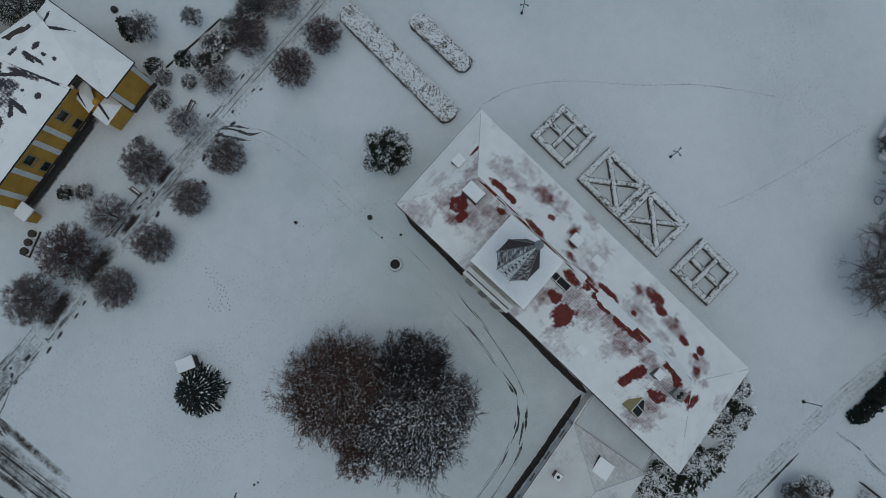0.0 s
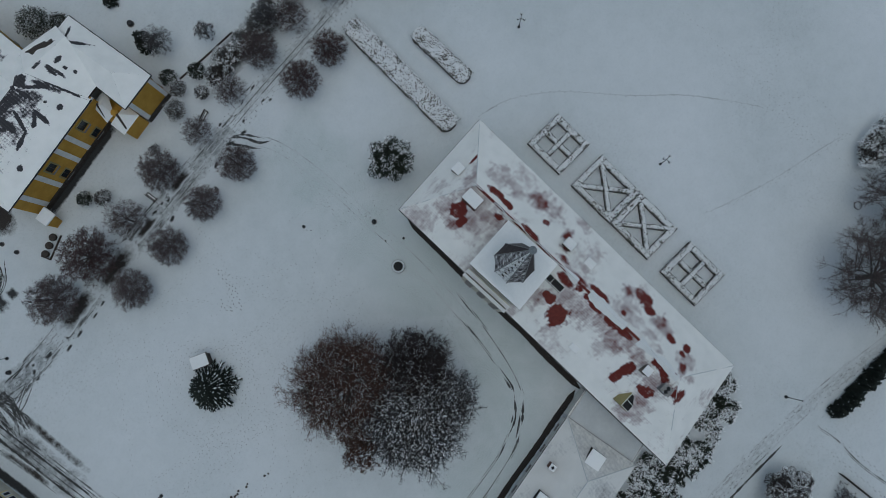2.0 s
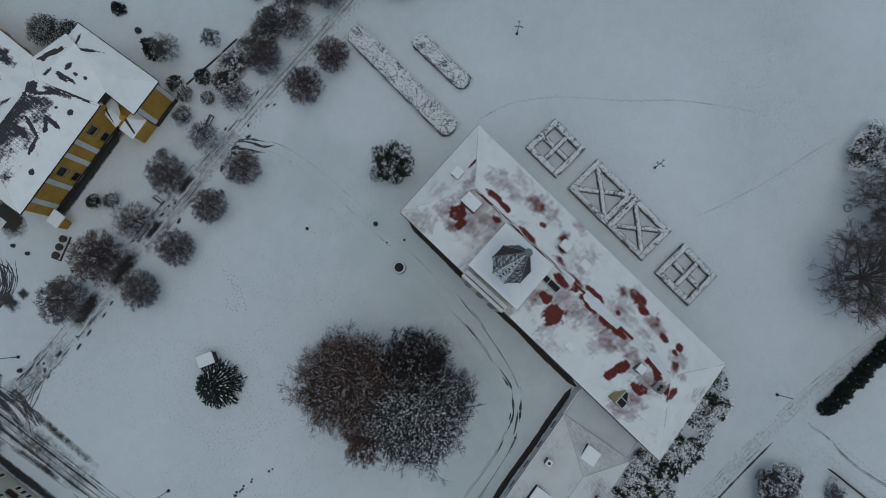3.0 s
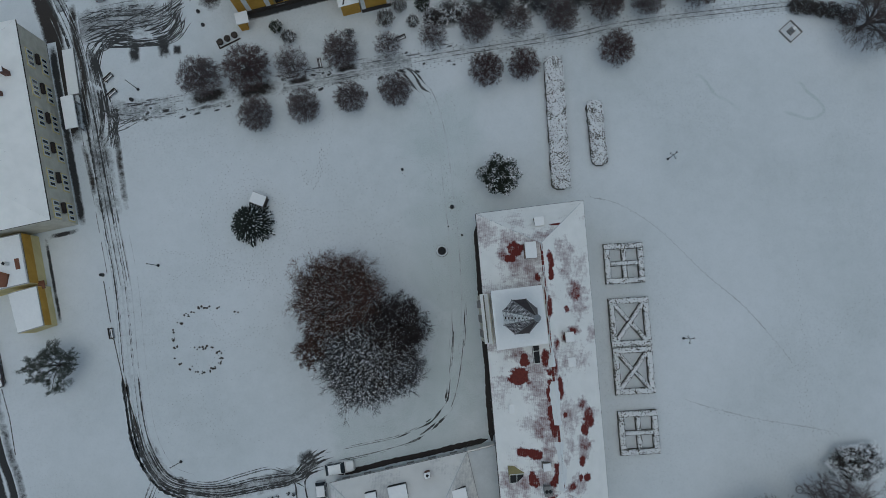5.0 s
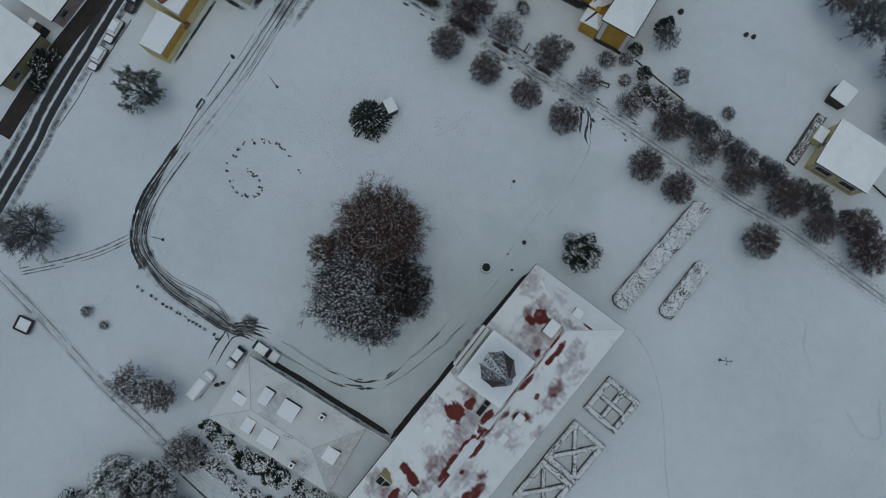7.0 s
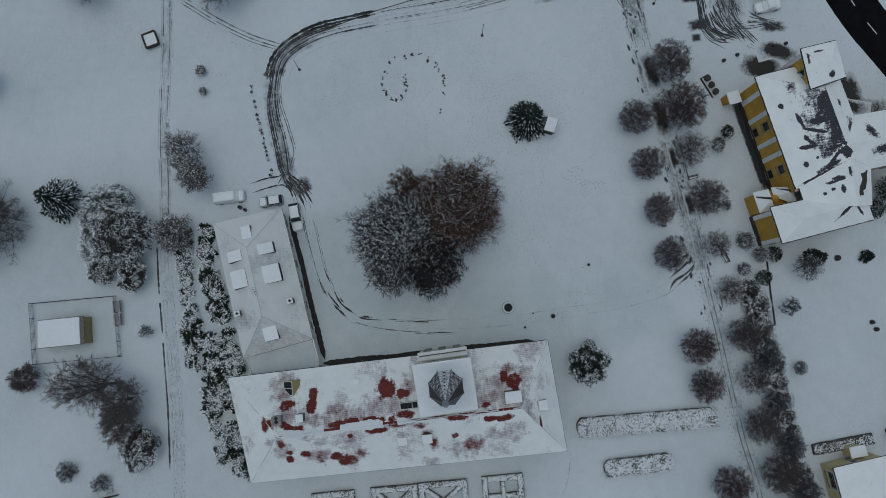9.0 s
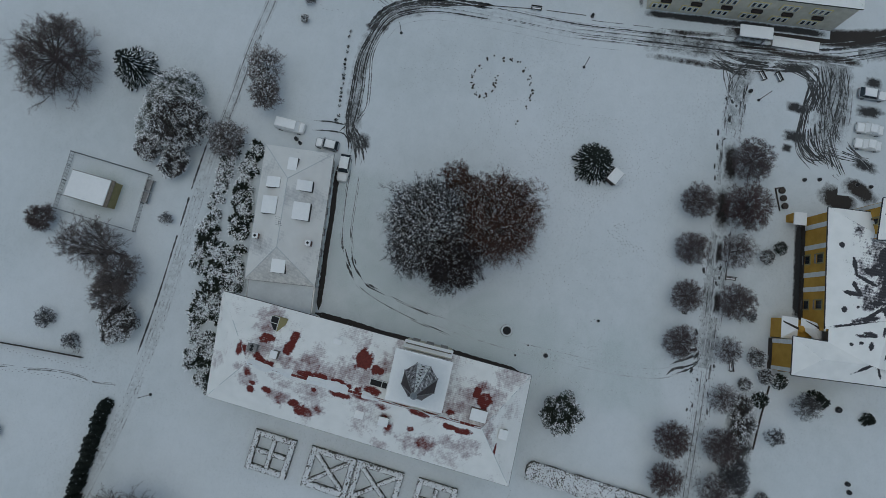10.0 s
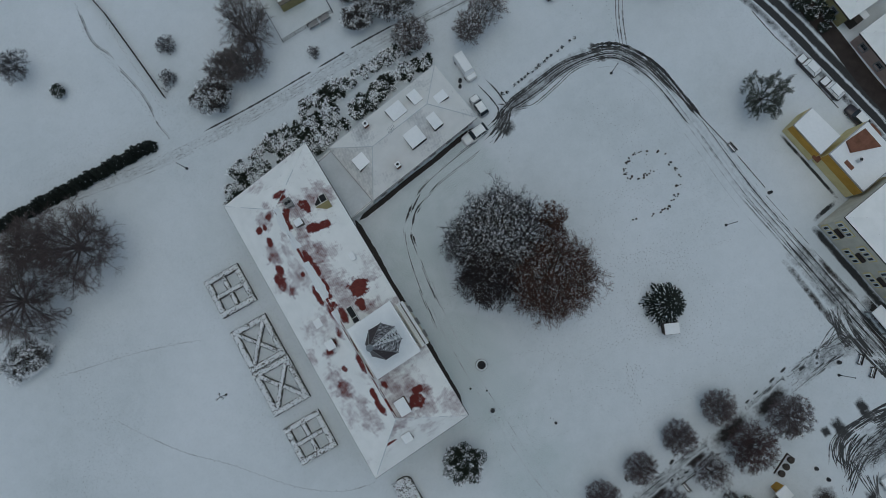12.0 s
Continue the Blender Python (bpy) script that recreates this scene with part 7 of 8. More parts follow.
# the shrubbery south of the manor
BANDS = (([(-18.5, -40.9), (-15.7, -41.7), (-12.3, -41.5), (-7.1, -41.6), (-3.3, -41.5), (1.2, -42.0), (4.1, -41.8)], 0.9, 54), ([(-18.6, -38.2), (-15.2, -38.0), (-11.9, -37.8), (-8.5, -37.5), (-3.6, -36.6), (1.1, -36.0), (5.5, -34.8)], 1.1, 84), ([(-1.5, -39.2), (3.5, -38.6), (8.0, -37.8), (13.0, -37.4), (18.0, -36.4), (21.8, -34.8)], 2.1, 100))
for line_, spread, count in BANDS:
    pts_ = spline(line_, 0.3)
    for i in range(count):
        c = RT.choice(pts_)
        r = RT.uniform(0.5, 1.3)
        leaf_tree("laurel_shrub", "dark evergreen shrub streaked with snow", c.x + RT.uniform(-0.5, 0.5), c.y + RT.uniform(-spread, spread), r, r * RT.uniform(0.6, 1.1), RT, "leaf_dark", int(430 * r), int(85 * r), 0.05, 0.26, 0.24, "shrub", "shrubbery", squash=(RT.uniform(0.7, 1.35), RT.uniform(0.7, 1.2)), lobe=1.9)

# ---- clipped hedges and the parterre ----
hedge_run(trellis, (28.4, 54.8), (27.7, 64.4), 1.7, 0.7, RT, "hedge_strip", "scrub_leaf", 60, 0.75, 1.0, 1.2)
hd = thing("long_hedge", "long clipped hedge under a broken snow cap", "hedge", 21, 29, 0)
hedge_run(hd, (20.75, 18.2), (21.5, 40.4), 3.0, 1.2, RT, rounded=True)
hd = thing("short_hedge", "short clipped hedge under a broken snow cap", "hedge", 27.4, 27, 0)
hedge_run(hd, (27.45, 21.6), (27.5, 32.4), 2.6, 1.1, RT, rounded=True)


def parterre(x, y, a, b, cross, turn, label):
    """A low box-hedge frame with a cross or a saltire inside."""
    t = thing("parterre", label, "hedge", x, y, 0, turn, "parterre beds")
    k, s = math.cos(radians(turn)), math.sin(radians(turn))
    at = lambda u, w: (x + k * u - s * w, y + s * u + k * w)
    w, h = 0.92, 0.85
    u, v = a / 2 - w / 2, b / 2 - w / 2
    runs = [((-u - w / 2, -v), (u + w / 2, -v)), ((-u - w / 2, v), (u + w / 2, v)), ((-u, -v + w / 2), (-u, v - w / 2)), ((u, -v + w / 2), (u, v - w / 2))]
    if cross == "plus":
        runs += [((-u + w / 2, 0), (u - w / 2, 0)), ((0, -v + w / 2), (0, -w * 0.4)), ((0, w * 0.4), (0, v - w / 2))]
        wide = 0.75
    else:
        runs += [((-u + 0.3, -v + 0.3), (u - 0.3, v - 0.3)), ((-u + 0.3, v - 0.3), (-0.3, 0.3)), ((0.3, -0.3), (u - 0.3, -v + 0.3))]
        wide = 0.7
    for i, (p, q) in enumerate(runs):
        hedge_run(t, at(*p), at(*q), w if i < 4 else wide, h - 0.004 * i, RT, "hedge_strip", "hedge_leaf", 34, 0.10, 1.0, 0.25)


parterre(29.65, 5.35, 6.3, 6.5, "plus", -1.5, "square box parterre with a cross under snow")
parterre(29.55, -4.05, 6.4, 7.7, "saltire", -1.5, "box parterre with diagonal strips under snow")
parterre(29.35, -11.75, 6.3, 7.4, "saltire", -1.5, "box parterre with diagonal strips under snow")
parterre(29.1, -21.4, 6.2, 6.8, "plus", -1.5, "square box parterre with a cross under snow")
firs = [conifer("fir_tree", "dark narrow fir in a dense boundary row", 0, 0, 0.76, 3.1, RT, "needle", 8, 11, 0.14, "fir row", 0.3) for k in range(3)]
for k in range(42):
    m = pose(28.6 + 1.05 * k, -48.95 - 0.04 * k + RT.uniform(-0.15, 0.15), 0, 0, 0, RT.uniform(0, 360)) @ Matrix.Diagonal((1, 1, RT.uniform(0.85, 1.1), 1))
    if k < 3:
        firs[k].matrix_basis = m
    else:
        copy_thing(firs[k % 3], pose(0, 0, 0)).matrix_basis = m


# ---- cars ----
def car(label, x, y, turn, long=4.4, wide=1.8, high=1.48, paint="car_silver", kind="hatch", roof_glass=False, covered=False, snow=("roof", "hood"), rnd=random.Random(3)):
    """A parked car: lofted body, glazed cabin, roof, lamps and wheels, with snow lying on it."""
    t = thing("car" if kind != "van" else "van", label, "car" if kind != "van" else "van", x, y, 0, turn, "parked cars")
    W = t.matrix_basis
    at = lambda u, w, z: tuple(W @ Vector((u, w, z)))
    L, B = long / 2, wide / 2
    belt = 0.62 * high if kind != "van" else 0.55 * high

    def loft(sections, slot=0):
        g = Geo()
        n = len(sections[0])
        g.add([at(*p) for s in sections for p in s], [(k * n + i, k * n + (i + 1) % n, (k + 1) * n + (i + 1) % n, (k + 1) * n + i) for k in range(len(sections) - 1) for i in range(n)] + [tuple(range(n))[::-1], tuple((len(sections) - 1) * n + i for i in range(n))])
        return g

    def ring(u, b, z0, z1, r=0.12):
        return [(u, -b + r, z0), (u, b - r, z0), (u, b, z0 + r), (u, b, z1 - r), (u, b - r, z1), (u, -b + r, z1), (u, -b, z1 - r), (u, -b, z0 + r)]

    hood = belt - 0.06 if kind != "van" else belt + 0.08
    body = [ring(-L, B * 0.82, 0.32, belt * 0.86), ring(-L * 0.9, B * 0.97, 0.25, belt), ring(-L * 0.3, B, 0.22, belt), ring(L * 0.3, B, 0.22, belt), ring(L * 0.75, B * 0.97, 0.24, hood), ring(L * 0.96, B * 0.84, 0.3, hood * 0.86), ring(L, B * 0.7, 0.36, hood * 0.72)]
    part("body", loft(body), M[paint], t, "", True)
    c0, c1 = {"van": (-0.97, 0.62), "hatch": (-0.94, 0.36), "saloon": (-0.66, 0.34)}[kind]
    r0, r1 = {"van": (-0.94, 0.42), "hatch": (-0.72, 0.12), "saloon": (-0.38, 0.1)}[kind]
    g = Geo()
    lo = [at(L * c0, -B * 0.93, belt - 0.02), at(L * c1, -B * 0.93, belt - 0.02), at(L * c1, B * 0.93, belt - 0.02), at(L * c0, B * 0.93, belt - 0.02)]
    hi = [at(L * r0, -B * 0.76, high - 0.06), at(L * r1, -B * 0.76, high - 0.06), at(L * r1, B * 0.76, high - 0.06), at(L * r0, B * 0.76, high - 0.06)]
    part("cabin_glass", g.hexa(lo, hi), M["snow" if covered else "glass"], t, "windows hidden by snow" if covered else "")
    roof = [ring(L * r0 - 0.05, B * 0.76, high - 0.08, high - 0.01, 0.03), ring(L * (r0 + r1) / 2, B * 0.80, high - 0.08, high + 0.03, 0.04), ring(L * r1 + 0.05, B * 0.76, high - 0.08, high - 0.01, 0.03)]
    part("roof", loft(roof), M["glass" if roof_glass else paint], t, "", True)
    g = Geo()
    for u in (r0 + 0.02, (r0 + r1) / 2, r1 - 0.02):
        for s in (-1, 1):
            g.rod(at(L * (c0 + (u - r0) / (r1 - r0) * (c1 - c0)), s * B * 0.935, belt), at(L * u, s * B * 0.765, high - 0.05), 0.04, 0.035, 4)
    part("pillar", g, M[paint], t)
    for u in (-0.62, 0.62):
        for s in (-1, 1):
            w = part("wheel", Geo().rod(at(L * u, s * (B - 0.2), 0.31), at(L * u, s * (B + 0.01), 0.31), 0.31, 0.31, 16), M["rubber"], t)
            part("rim", Geo().rod(at(L * u, s * (B + 0.005), 0.31), at(L * u, s * (B + 0.025), 0.31), 0.19, 0.17, 12), M["zinc"], w)
    for s in (-1, 1):
        part("headlight", Geo().box(*at(L * 0.965, s * B * 0.62, hood * 0.66), 0.1, 0.3, 0.13, turn), M["glass"], t)
        part("tail_light", Geo().box(*at(-L * 0.985, s * B * 0.66, belt * 0.66), 0.08, 0.26, 0.15, turn), M["tile"], t)
        part("mirror", Geo().box(*at(L * (c1 - 0.08), s * (B + 0.08), belt), 0.16, 0.2, 0.13, turn), M[paint], t)
    spots = {"roof": (L * r0, L * r1, B * 0.76, high + 0.03), "hood": (L * c1 + 0.12, L * 0.93, B * 0.8, hood), "tail": (-L * 0.95, L * c0, B * 0.8, belt)}
    for s in snow:
        a, b, w, z = spots[s]
        if b - a < 0.15:
            continue
        g = Geo()
        nu, nv = max(3, int((b - a) / 0.2)), 8
        verts = []
        for j in range(nv + 1):
            for i in range(nu + 1):
                e = max(abs(i / nu - 0.5), abs(j / nv - 0.5)) * 2
                verts.append(at(a + (b - a) * i / nu + rnd.uniform(-0.03, 0.03), (j / nv - 0.5) * 2 * w + rnd.uniform(-0.03, 0.03), z + 0.10 * (1 - e ** 5) + 0.01))
        g.add(verts, [(j * (nu + 1) + i, j * (nu + 1) + i + 1, (j + 1) * (nu + 1) + i + 1, (j + 1) * (nu + 1) + i) for j in range(nv) for i in range(nu)])
        part("snow_cover", g, M["snow"], t, "", True)
    return t


car("white van with snow on its roof beside the annex", -22.7, -33.4, 91, 5.0, 1.95, 1.95, "car_white", "van", covered=True, snow=("roof", "hood"))
car("small silver car with snow on its roof", -21.3, -26.7, 272, 3.9, 1.7, 1.45, "car_silver", "hatch", snow=("roof", "hood"))
car("white car with a dark glass roof beside the annex", -18.2, -22.9, 5, 4.7, 1.85, 1.62, "car_white", "hatch", True, ())
car("dark red car under snow at the kerb", -71.6, -4.1, 281, 4.4, 1.75, 1.45, "car_dark", "hatch", covered=True, snow=("roof", "hood"))
car("dark car under snow at the kerb", -72.7, 1.1, 281, 4.5, 1.8, 1.5, "car_dark", "hatch", covered=True, snow=("roof", "hood"))
car("dark car half cleared of snow", -73.6, 7.2, 281, 4.4, 1.8, 1.5, "car_dark", "hatch", snow=("roof",))
car("grey car with snow on its roof", -53.2, 58.6, 95, 4.6, 1.8, 1.5, "car_silver", "hatch", snow=("roof", "hood"))
car("pale car covered with snow", -47.3, 59.3, 275, 4.5, 1.8, 1.5, "car_white", "saloon", covered=True, snow=("roof", "hood", "tail"))
car("pale car covered with snow", -44.6, 59.5, 275, 4.5, 1.8, 1.5, "car_white", "saloon", covered=True, snow=("roof", "hood", "tail"))
tr = thing("trailer", "low dark trailer filled with snow", "trailer", -51.1, -44.4, 0, 15)
part("tray", Geo().box(-51.1, -44.4, 0.35, 2.4, 2.2, 0.2, 15), M["dark_wood"], tr)
g = Geo()
for u, w, a, b in ((0, 1.1, 2.4, 0.22), (0, -1.1, 2.4, 0.22), (1.2, 0, 0.22, 2.2), (-1.2, 0, 0.22, 2.2)):
    k, s = math.cos(radians(15)), math.sin(radians(15))
    g.box(-51.1 + k * u - s * w, -44.4 + s * u + k * w, 0.45, a, b, 0.55, 15)
part("side_board", g, M["dark_wood"], tr)
part("snow_load", Geo().box(-51.1, -44.4, 0.55, 2.1, 1.9, 0.25, 15), M["snow"], tr)
part("axle", Geo().rod((-52.2, -44.7, 0.3), (-50.0, -44.1, 0.3), 0.3, 0.3, 12), M["rubber"], tr)

# ---- streets ----
def paved(name, points, width, z, mat, label, cat="road"):
    g = Geo()
    ribbon(g, points, width, z, R0, 0, 0.06)
    return lone(name, g, M[mat], label, cat, kind="structure")


NORTH_ROAD = [(-92, 60.0), (-74, 64.5), (-59.0, 69.2), (-43.2, 74.6), (-29.5, 82.6), (-14, 93), (8, 108)]
paved("road", NORTH_ROAD, 7.6, 0.008, "asphalt", "wet black asphalt road with a dashed centre line")
g = Geo()
pts = spline(NORTH_ROAD, 0.5)
for i in range(0, len(pts) - 8, 12):
    a, b = pts[i], pts[i + 5]
    d = (b - a).normalized()
    s = Vector((-d.y, d.x, 0)) * 0.07
    for k in range(5):
        p, q = pts[i + k], pts[i + k + 1]
        g.add([(p.x - s.x, p.y - s.y, 0.014), (q.x - s.x, q.y - s.y, 0.014), (q.x + s.x, q.y + s.y, 0.014), (p.x + s.x, p.y + s.y, 0.014)], [(0, 1, 2, 3)])
lone("road_marking", g, M["line"], "white dashed centre line on asphalt", "road marking", kind="structure")
WEST_STREET = [(-66, -44), (-70.5, -23), (-72.2, -17.3), (-73.6, -11.2), (-74.7, -5.2), (-75.9, 1.1), (-77.0, 7.0), (-78.4, 16), (-80.2, 30), (-83, 52)]
for shift, wide, deep in ((-0.95, 1.8, 1.35), (0.85, 1.7, 1.35), (-2.6, 1.5, 0.7), (2.2, 1.6, 0.6)):
    soft_ribbon("street_rut", [(x + shift, y + 0.18 * shift) for x, y in WEST_STREET], wide, 0.006 + 0.0004 * abs(shift), deep, R0, "wet rut on the snowy west street")
paved("pavement", [(-75.5, -24), (-77.6, -12.6), (-78.4, -4.6), (-78.8, 2.6), (-79.7, 9), (-81.2, 20), (-83, 34)], 3.0, 0.01, "brown_way", "bare brown pavement before the town houses", "pavement")
paved("pavement", [(-76.8, 8), (-78.2, 16), (-79.8, 27)], 4.2, 0.006, "wet", "bare wet street between house and shed", "pavement")
g = Geo()
for p, q in (((-48.9, -18.2), (-51.9, -6.3)), ((-51.9, -6.3), (-53.1, 0.0)), ((-53.5, 2.6), (-54.4, 9.4))):
    a, b = Vector((*p, 0)), Vector((*q, 0))
    k = int((b - a).length / 1.0)
    for i in range(k):
        c = a.lerp(b, (i + 0.5) / k)
        g.box(c.x, c.y, -0.05, 1.02, 0.1, 0.13, math.degrees(math.atan2(b.y - a.y, b.x - a.x)))
lone("kerb", g, M["dark_wood"], "low dark wet kerb along the drive", "kerb", kind="structure")
g = Geo()
for p, q in (((-69.2, -17.0), (-70.0, -11.2)), ((-70.0, -11.2), (-71.2, -6.4)), ((-70.6, -5.5), (-72.2, 4.5))):
    a, b = Vector((*p, 0)), Vector((*q, 0))
    k = int((b - a).length / 1.0)
    for i in range(k):
        c = a.lerp(b, (i + 0.5) / k)
        g.box(c.x, c.y, -0.05, 1.02, 0.1, 0.12, math.degrees(math.atan2(b.y - a.y, b.x - a.x)))
lone("kerb", g, M["dark_wood"], "low dark wet kerb along the street", "kerb", kind="structure")


def patch(x, y, a, b, turn, mat, label, z=0.03, name="bare_patch", rnd=random.Random(8)):
    """An uneven bare place in the snow."""
    g = Geo()
    k, s = math.cos(radians(turn)), math.sin(radians(turn))
    n = 48
    seed = rnd.uniform(0, 90)
    rings = ((0.3, 0.1), (0.6, 0.22), (0.85, 0.45), (1.1, 0.75), (1.4, 1.0))
    verts, cov = [(x, y, z)], [0.05]
    for far, c0 in rings:
        for i in range(n):
            w = 6.283 * i / n
            c, d = math.cos(w), math.sin(w)
            f = far / max(abs(c), abs(d)) ** 0.6 * (1 + 0.3 * noise.noise((2.2 * c, 2.2 * d, seed)))
            u, v = a / 2 * c * f, b / 2 * d * f
            verts.append((x + k * u - s * v, y + s * u + k * v, z))
            cov.append(c0)
    faces = [(0, 1 + i, 1 + (i + 1) % n) for i in range(n)]
    faces += [(1 + q * n + i, 1 + (q + 1) * n + i, 1 + (q + 1) * n + (i + 1) % n, 1 + q * n + (i + 1) % n) for q in range(len(rings) - 1) for i in range(n)]
    g.add(verts, faces)
    ob = lone(name, g, M[mat], label, "ground", kind="structure")
    ob.data.attributes.new("cover", "FLOAT", "POINT").data.foreach_set("value", cov)
    return ob


for i, (x, y, a, b, turn) in enumerate(((-50.4, 59.0, 1.9, 4.2, 5), (-41.3, 60.2, 1.9, 4.2, -8), (-48.0, 47.5, 1.7, 3.8, 4), (-43.0, 47.8, 1.8, 3.2, 4), (-40.8, 47.1, 1.2, 1.6, 0), (-55.5, 58.8, 1.7, 2.8, 0))):
    patch(x, y, a, b, turn, "slush", "bare wet place where a car stood", 0.0105 + 0.0002 * i)
patch(-43.1, -25.1, 1.6, 2.0, 40, "brown_slush", "muddy patch at the bend of the drive", 0.0102)
patch(-43.3, -23.1, 1.1, 1.2, 40, "brown_slush", "muddy patch at the bend of the drive", 0.0104)
patch(-23.2, -21.6, 2.6, 3.2, 20, "slush", "muddy turning place before the annex", 0.0106)
RP = random.Random(17)
for i, (x, y, r, kind) in enumerate(AVENUE_N[:4]):
    patch(x + 0.5, y - 0.66 * r, (1.7 if i < 2 else 1.2) * r, (0.62 if i < 2 else 0.4) * r, 8, "brown_slush", "dark brown patch on the ground under an avenue tree", 0.05 + 0.001 * i)
line = spline(AVENUE[:9], 1.0)
for i in range(34):
    p = RP.choice(line)
    patch(p.x + RP.uniform(-0.4, 0.4), p.y + RP.choice((-1.9, -1.0, 0.4, 1.3)) + RP.uniform(-0.3, 0.3), RP.uniform(0.5, 1.3), RP.uniform(0.25, 0.5), 8 + RP.uniform(-25, 25), "slush", "dark muddy clod in the trodden snow", 0.0108 + 0.00003 * i)
for x, y, a, b, w in ((-38.0, 35.9, 1.3, 0.4, 12), (-34.7, 36.2, 1.0, 0.3, 8), (-40.4, 35.5, 1.2, 0.4, 14), (-43.2, 36.8, 1.3, 0.6, 0), (-46.7, 35.7, 1.2, 0.6, -20), (-46.2, 36.6, 0.9, 0.5, 30), (-31.0, 37.2, 1.0, 0.3, 8), (-3.6, 40.3, 0.5, 1.4, 60), (-4.4, 39.6, 0.5, 1.2, 30), (-3.0, 39.3, 0.4, 1.6, 40), (-9.8, 36.9, 0.5, 0.9, 10)):
    patch(x, y, a, b, w, "slush", "dark scrape in the snow below a tree", 0.0118)


# ---- footprints ----
def prints(label, trails, mat="print", step=0.7, size=0.075):
    """Trails of footprints, each a shallow pressed oval."""
    g = Geo()
    side = 1
    for tr_ in trails:
        pts_ = spline(tr_, step)
        for a, b in zip(pts_, pts_[1:]):
            d = (b - a).normalized()
            side = -side
            c = a + Vector((-d.y, d.x, 0)) * (0.13 * side + RP.uniform(-0.06, 0.06))
            u, w = d * size * RP.uniform(0.9, 1.5), Vector((-d.y, d.x, 0)) * size * 0.55
            g.add([(c.x + e.x, c.y + e.y, 0.028) for e in (u, u * 0.6 + w, -u * 0.6 + w, -u, -u * 0.6 - w, u * 0.6 - w)], [(0, 1, 2, 3, 4, 5)])
    return lone("footprints", g, M[mat], label, "footprints", kind="stuff")


prints("trail of footprints across the east lawn", [[(24.7, 16.8), (29.1, 15.5), (33.2, 12.9), (36.9, 9.5), (42.6, 2.7), (48.1, -2.9), (52.7, -9.2), (56.0, -14.5)], [(60.5, -24.1), (55.7, -22.8), (49.1, -21.2), (44.2, -19.7), (39.5, -18.0), (36.7, -16.8)], [(60.7, -24.5), (55.9, -23.3), (49.3, -21.7), (44.4, -20.2), (39.7, -18.5)]])
tracks("foot_tracks", [(24.7, 16.8), (29.1, 15.5), (33.2, 12.9), (36.9, 9.5), (42.6, 2.7), (48.1, -2.9), (52.7, -9.2), (56.0, -14.5)], [(0, 0.12, 0.1)], "thin trodden line across the east lawn", "track_thin", 0.016)
tracks("foot_tracks", [(60.5, -24.1), (55.7, -22.8), (49.1, -21.2), (44.2, -19.7), (39.5, -18.0), (36.7, -16.8)], [(0, 0.12, 0.1)], "thin trodden line across the east lawn", "track_thin", 0.016)
prints("looping trail on the far lawn", [[(57.6, 5.6), (57.7, 1.2), (57.2, -4.5), (57.2, -11.2), (56.6, -15.1), (56.7, -22.6), (57.1, -27.4), (56.4, -34.0)], [(55.8, -15.1), (58.2, -14.8), (60.4, -15.8), (61.5, -18.6), (60.5, -22.0), (58.7, -24.2), (56.5, -22.1), (55.1, -18.9), (55.6, -15.6)], [(67.6, -3.6), (65.0, -5.1), (63.6, -7.9), (60.4, -10.3), (57.6, -10.8)]])
prints("trails of footprints across the court", [[(-0.4, 38.7), (1.9, 34.7), (2.2, 30.3), (2.1, 24.0), (2.4, 18.9), (2.8, 11.7)], [(-1.9, 38.7), (0.9, 35.3), (0.7, 30.3), (-0.6, 25.2), (0.7, 21.1), (4.7, 17.3), (8.2, 16.1)], [(4.6, 16.0), (0.0, 17.5), (-5.0, 16.0), (-11, 12.5), (-15, 11)], [(3.6, 17.5), (-2.0, 20.5), (-6, 20), (-12, 15)], [(4.2, 17.0), (6.0, 24.0), (5.2, 30.0), (4.0, 36.0)]])
prints("trampled marks on the lawn", [[(-20.7, 22.6), (-19.2, 23.8), (-18.5, 25.0), (-18.2, 26.4), (-18.0, 28.6)], [(-19.5, 21.7), (-18.6, 23.4), (-17.8, 25.3)], [(-20.8, 22.6), (-21.2, 24.0), (-20.0, 25.0)], [(-4.6, 22.6), (-4.8, 23.6)]], "dark_print", 0.4, 0.09)
prints("footprints along the drive and southern path", [[(-59, -40.5), (-45, -42), (-30, -43.2), (-15, -44.2)], [(-10, -45.4), (5, -45.6), (20, -45.8), (40, -48.6), (56, -51)], [(-9, -44.2), (6, -44.3), (20, -44.6), (38, -47.4)], [(-44.6, -35.4), (-43.8, -33.4), (-44.2, -31.6), (-44.0, -29.6)], [(-49.2, -31.0), (-47.6, -26.2), (-46.4, -23.0)]], "dark_print", 0.7, 0.075)
for line in ([(60.5, 32.8), (62.2, 32.9), (63.2, 31.3), (64.8, 29.6), (65.5, 27.8), (63.1, 26.7), (60.3, 27.7), (58.4, 28.4)], [(43.1, 35.5), (45.4, 35.7), (46.7, 34.2), (47.9, 32.1), (50.3, 30.5), (52.0, 28.3)], [(52.6, 38.0), (53.6, 40.2)], [(57.1, 39.7), (57.9, 37.6)]):
    soft_ribbon("trampled_ring", line, 0.8, 0.0062, 0.75, R0, "faintly trampled line on the far lawn", "thin_snow", 6)
tracks("foot_tracks", [(28.0, -76), (28.5, -70.1), (27.3, -66.8), (26.9, -63.5), (26.1, -59.9), (25.7, -55.9), (25.9, -51.8), (25.4, -48.6)], [(0, 0.2, 0.1), (0.25, 0.1, 0.3)], "dark broken line along the southern lane", "track_half", 0.018)
RW = random.Random(77)
wander = []
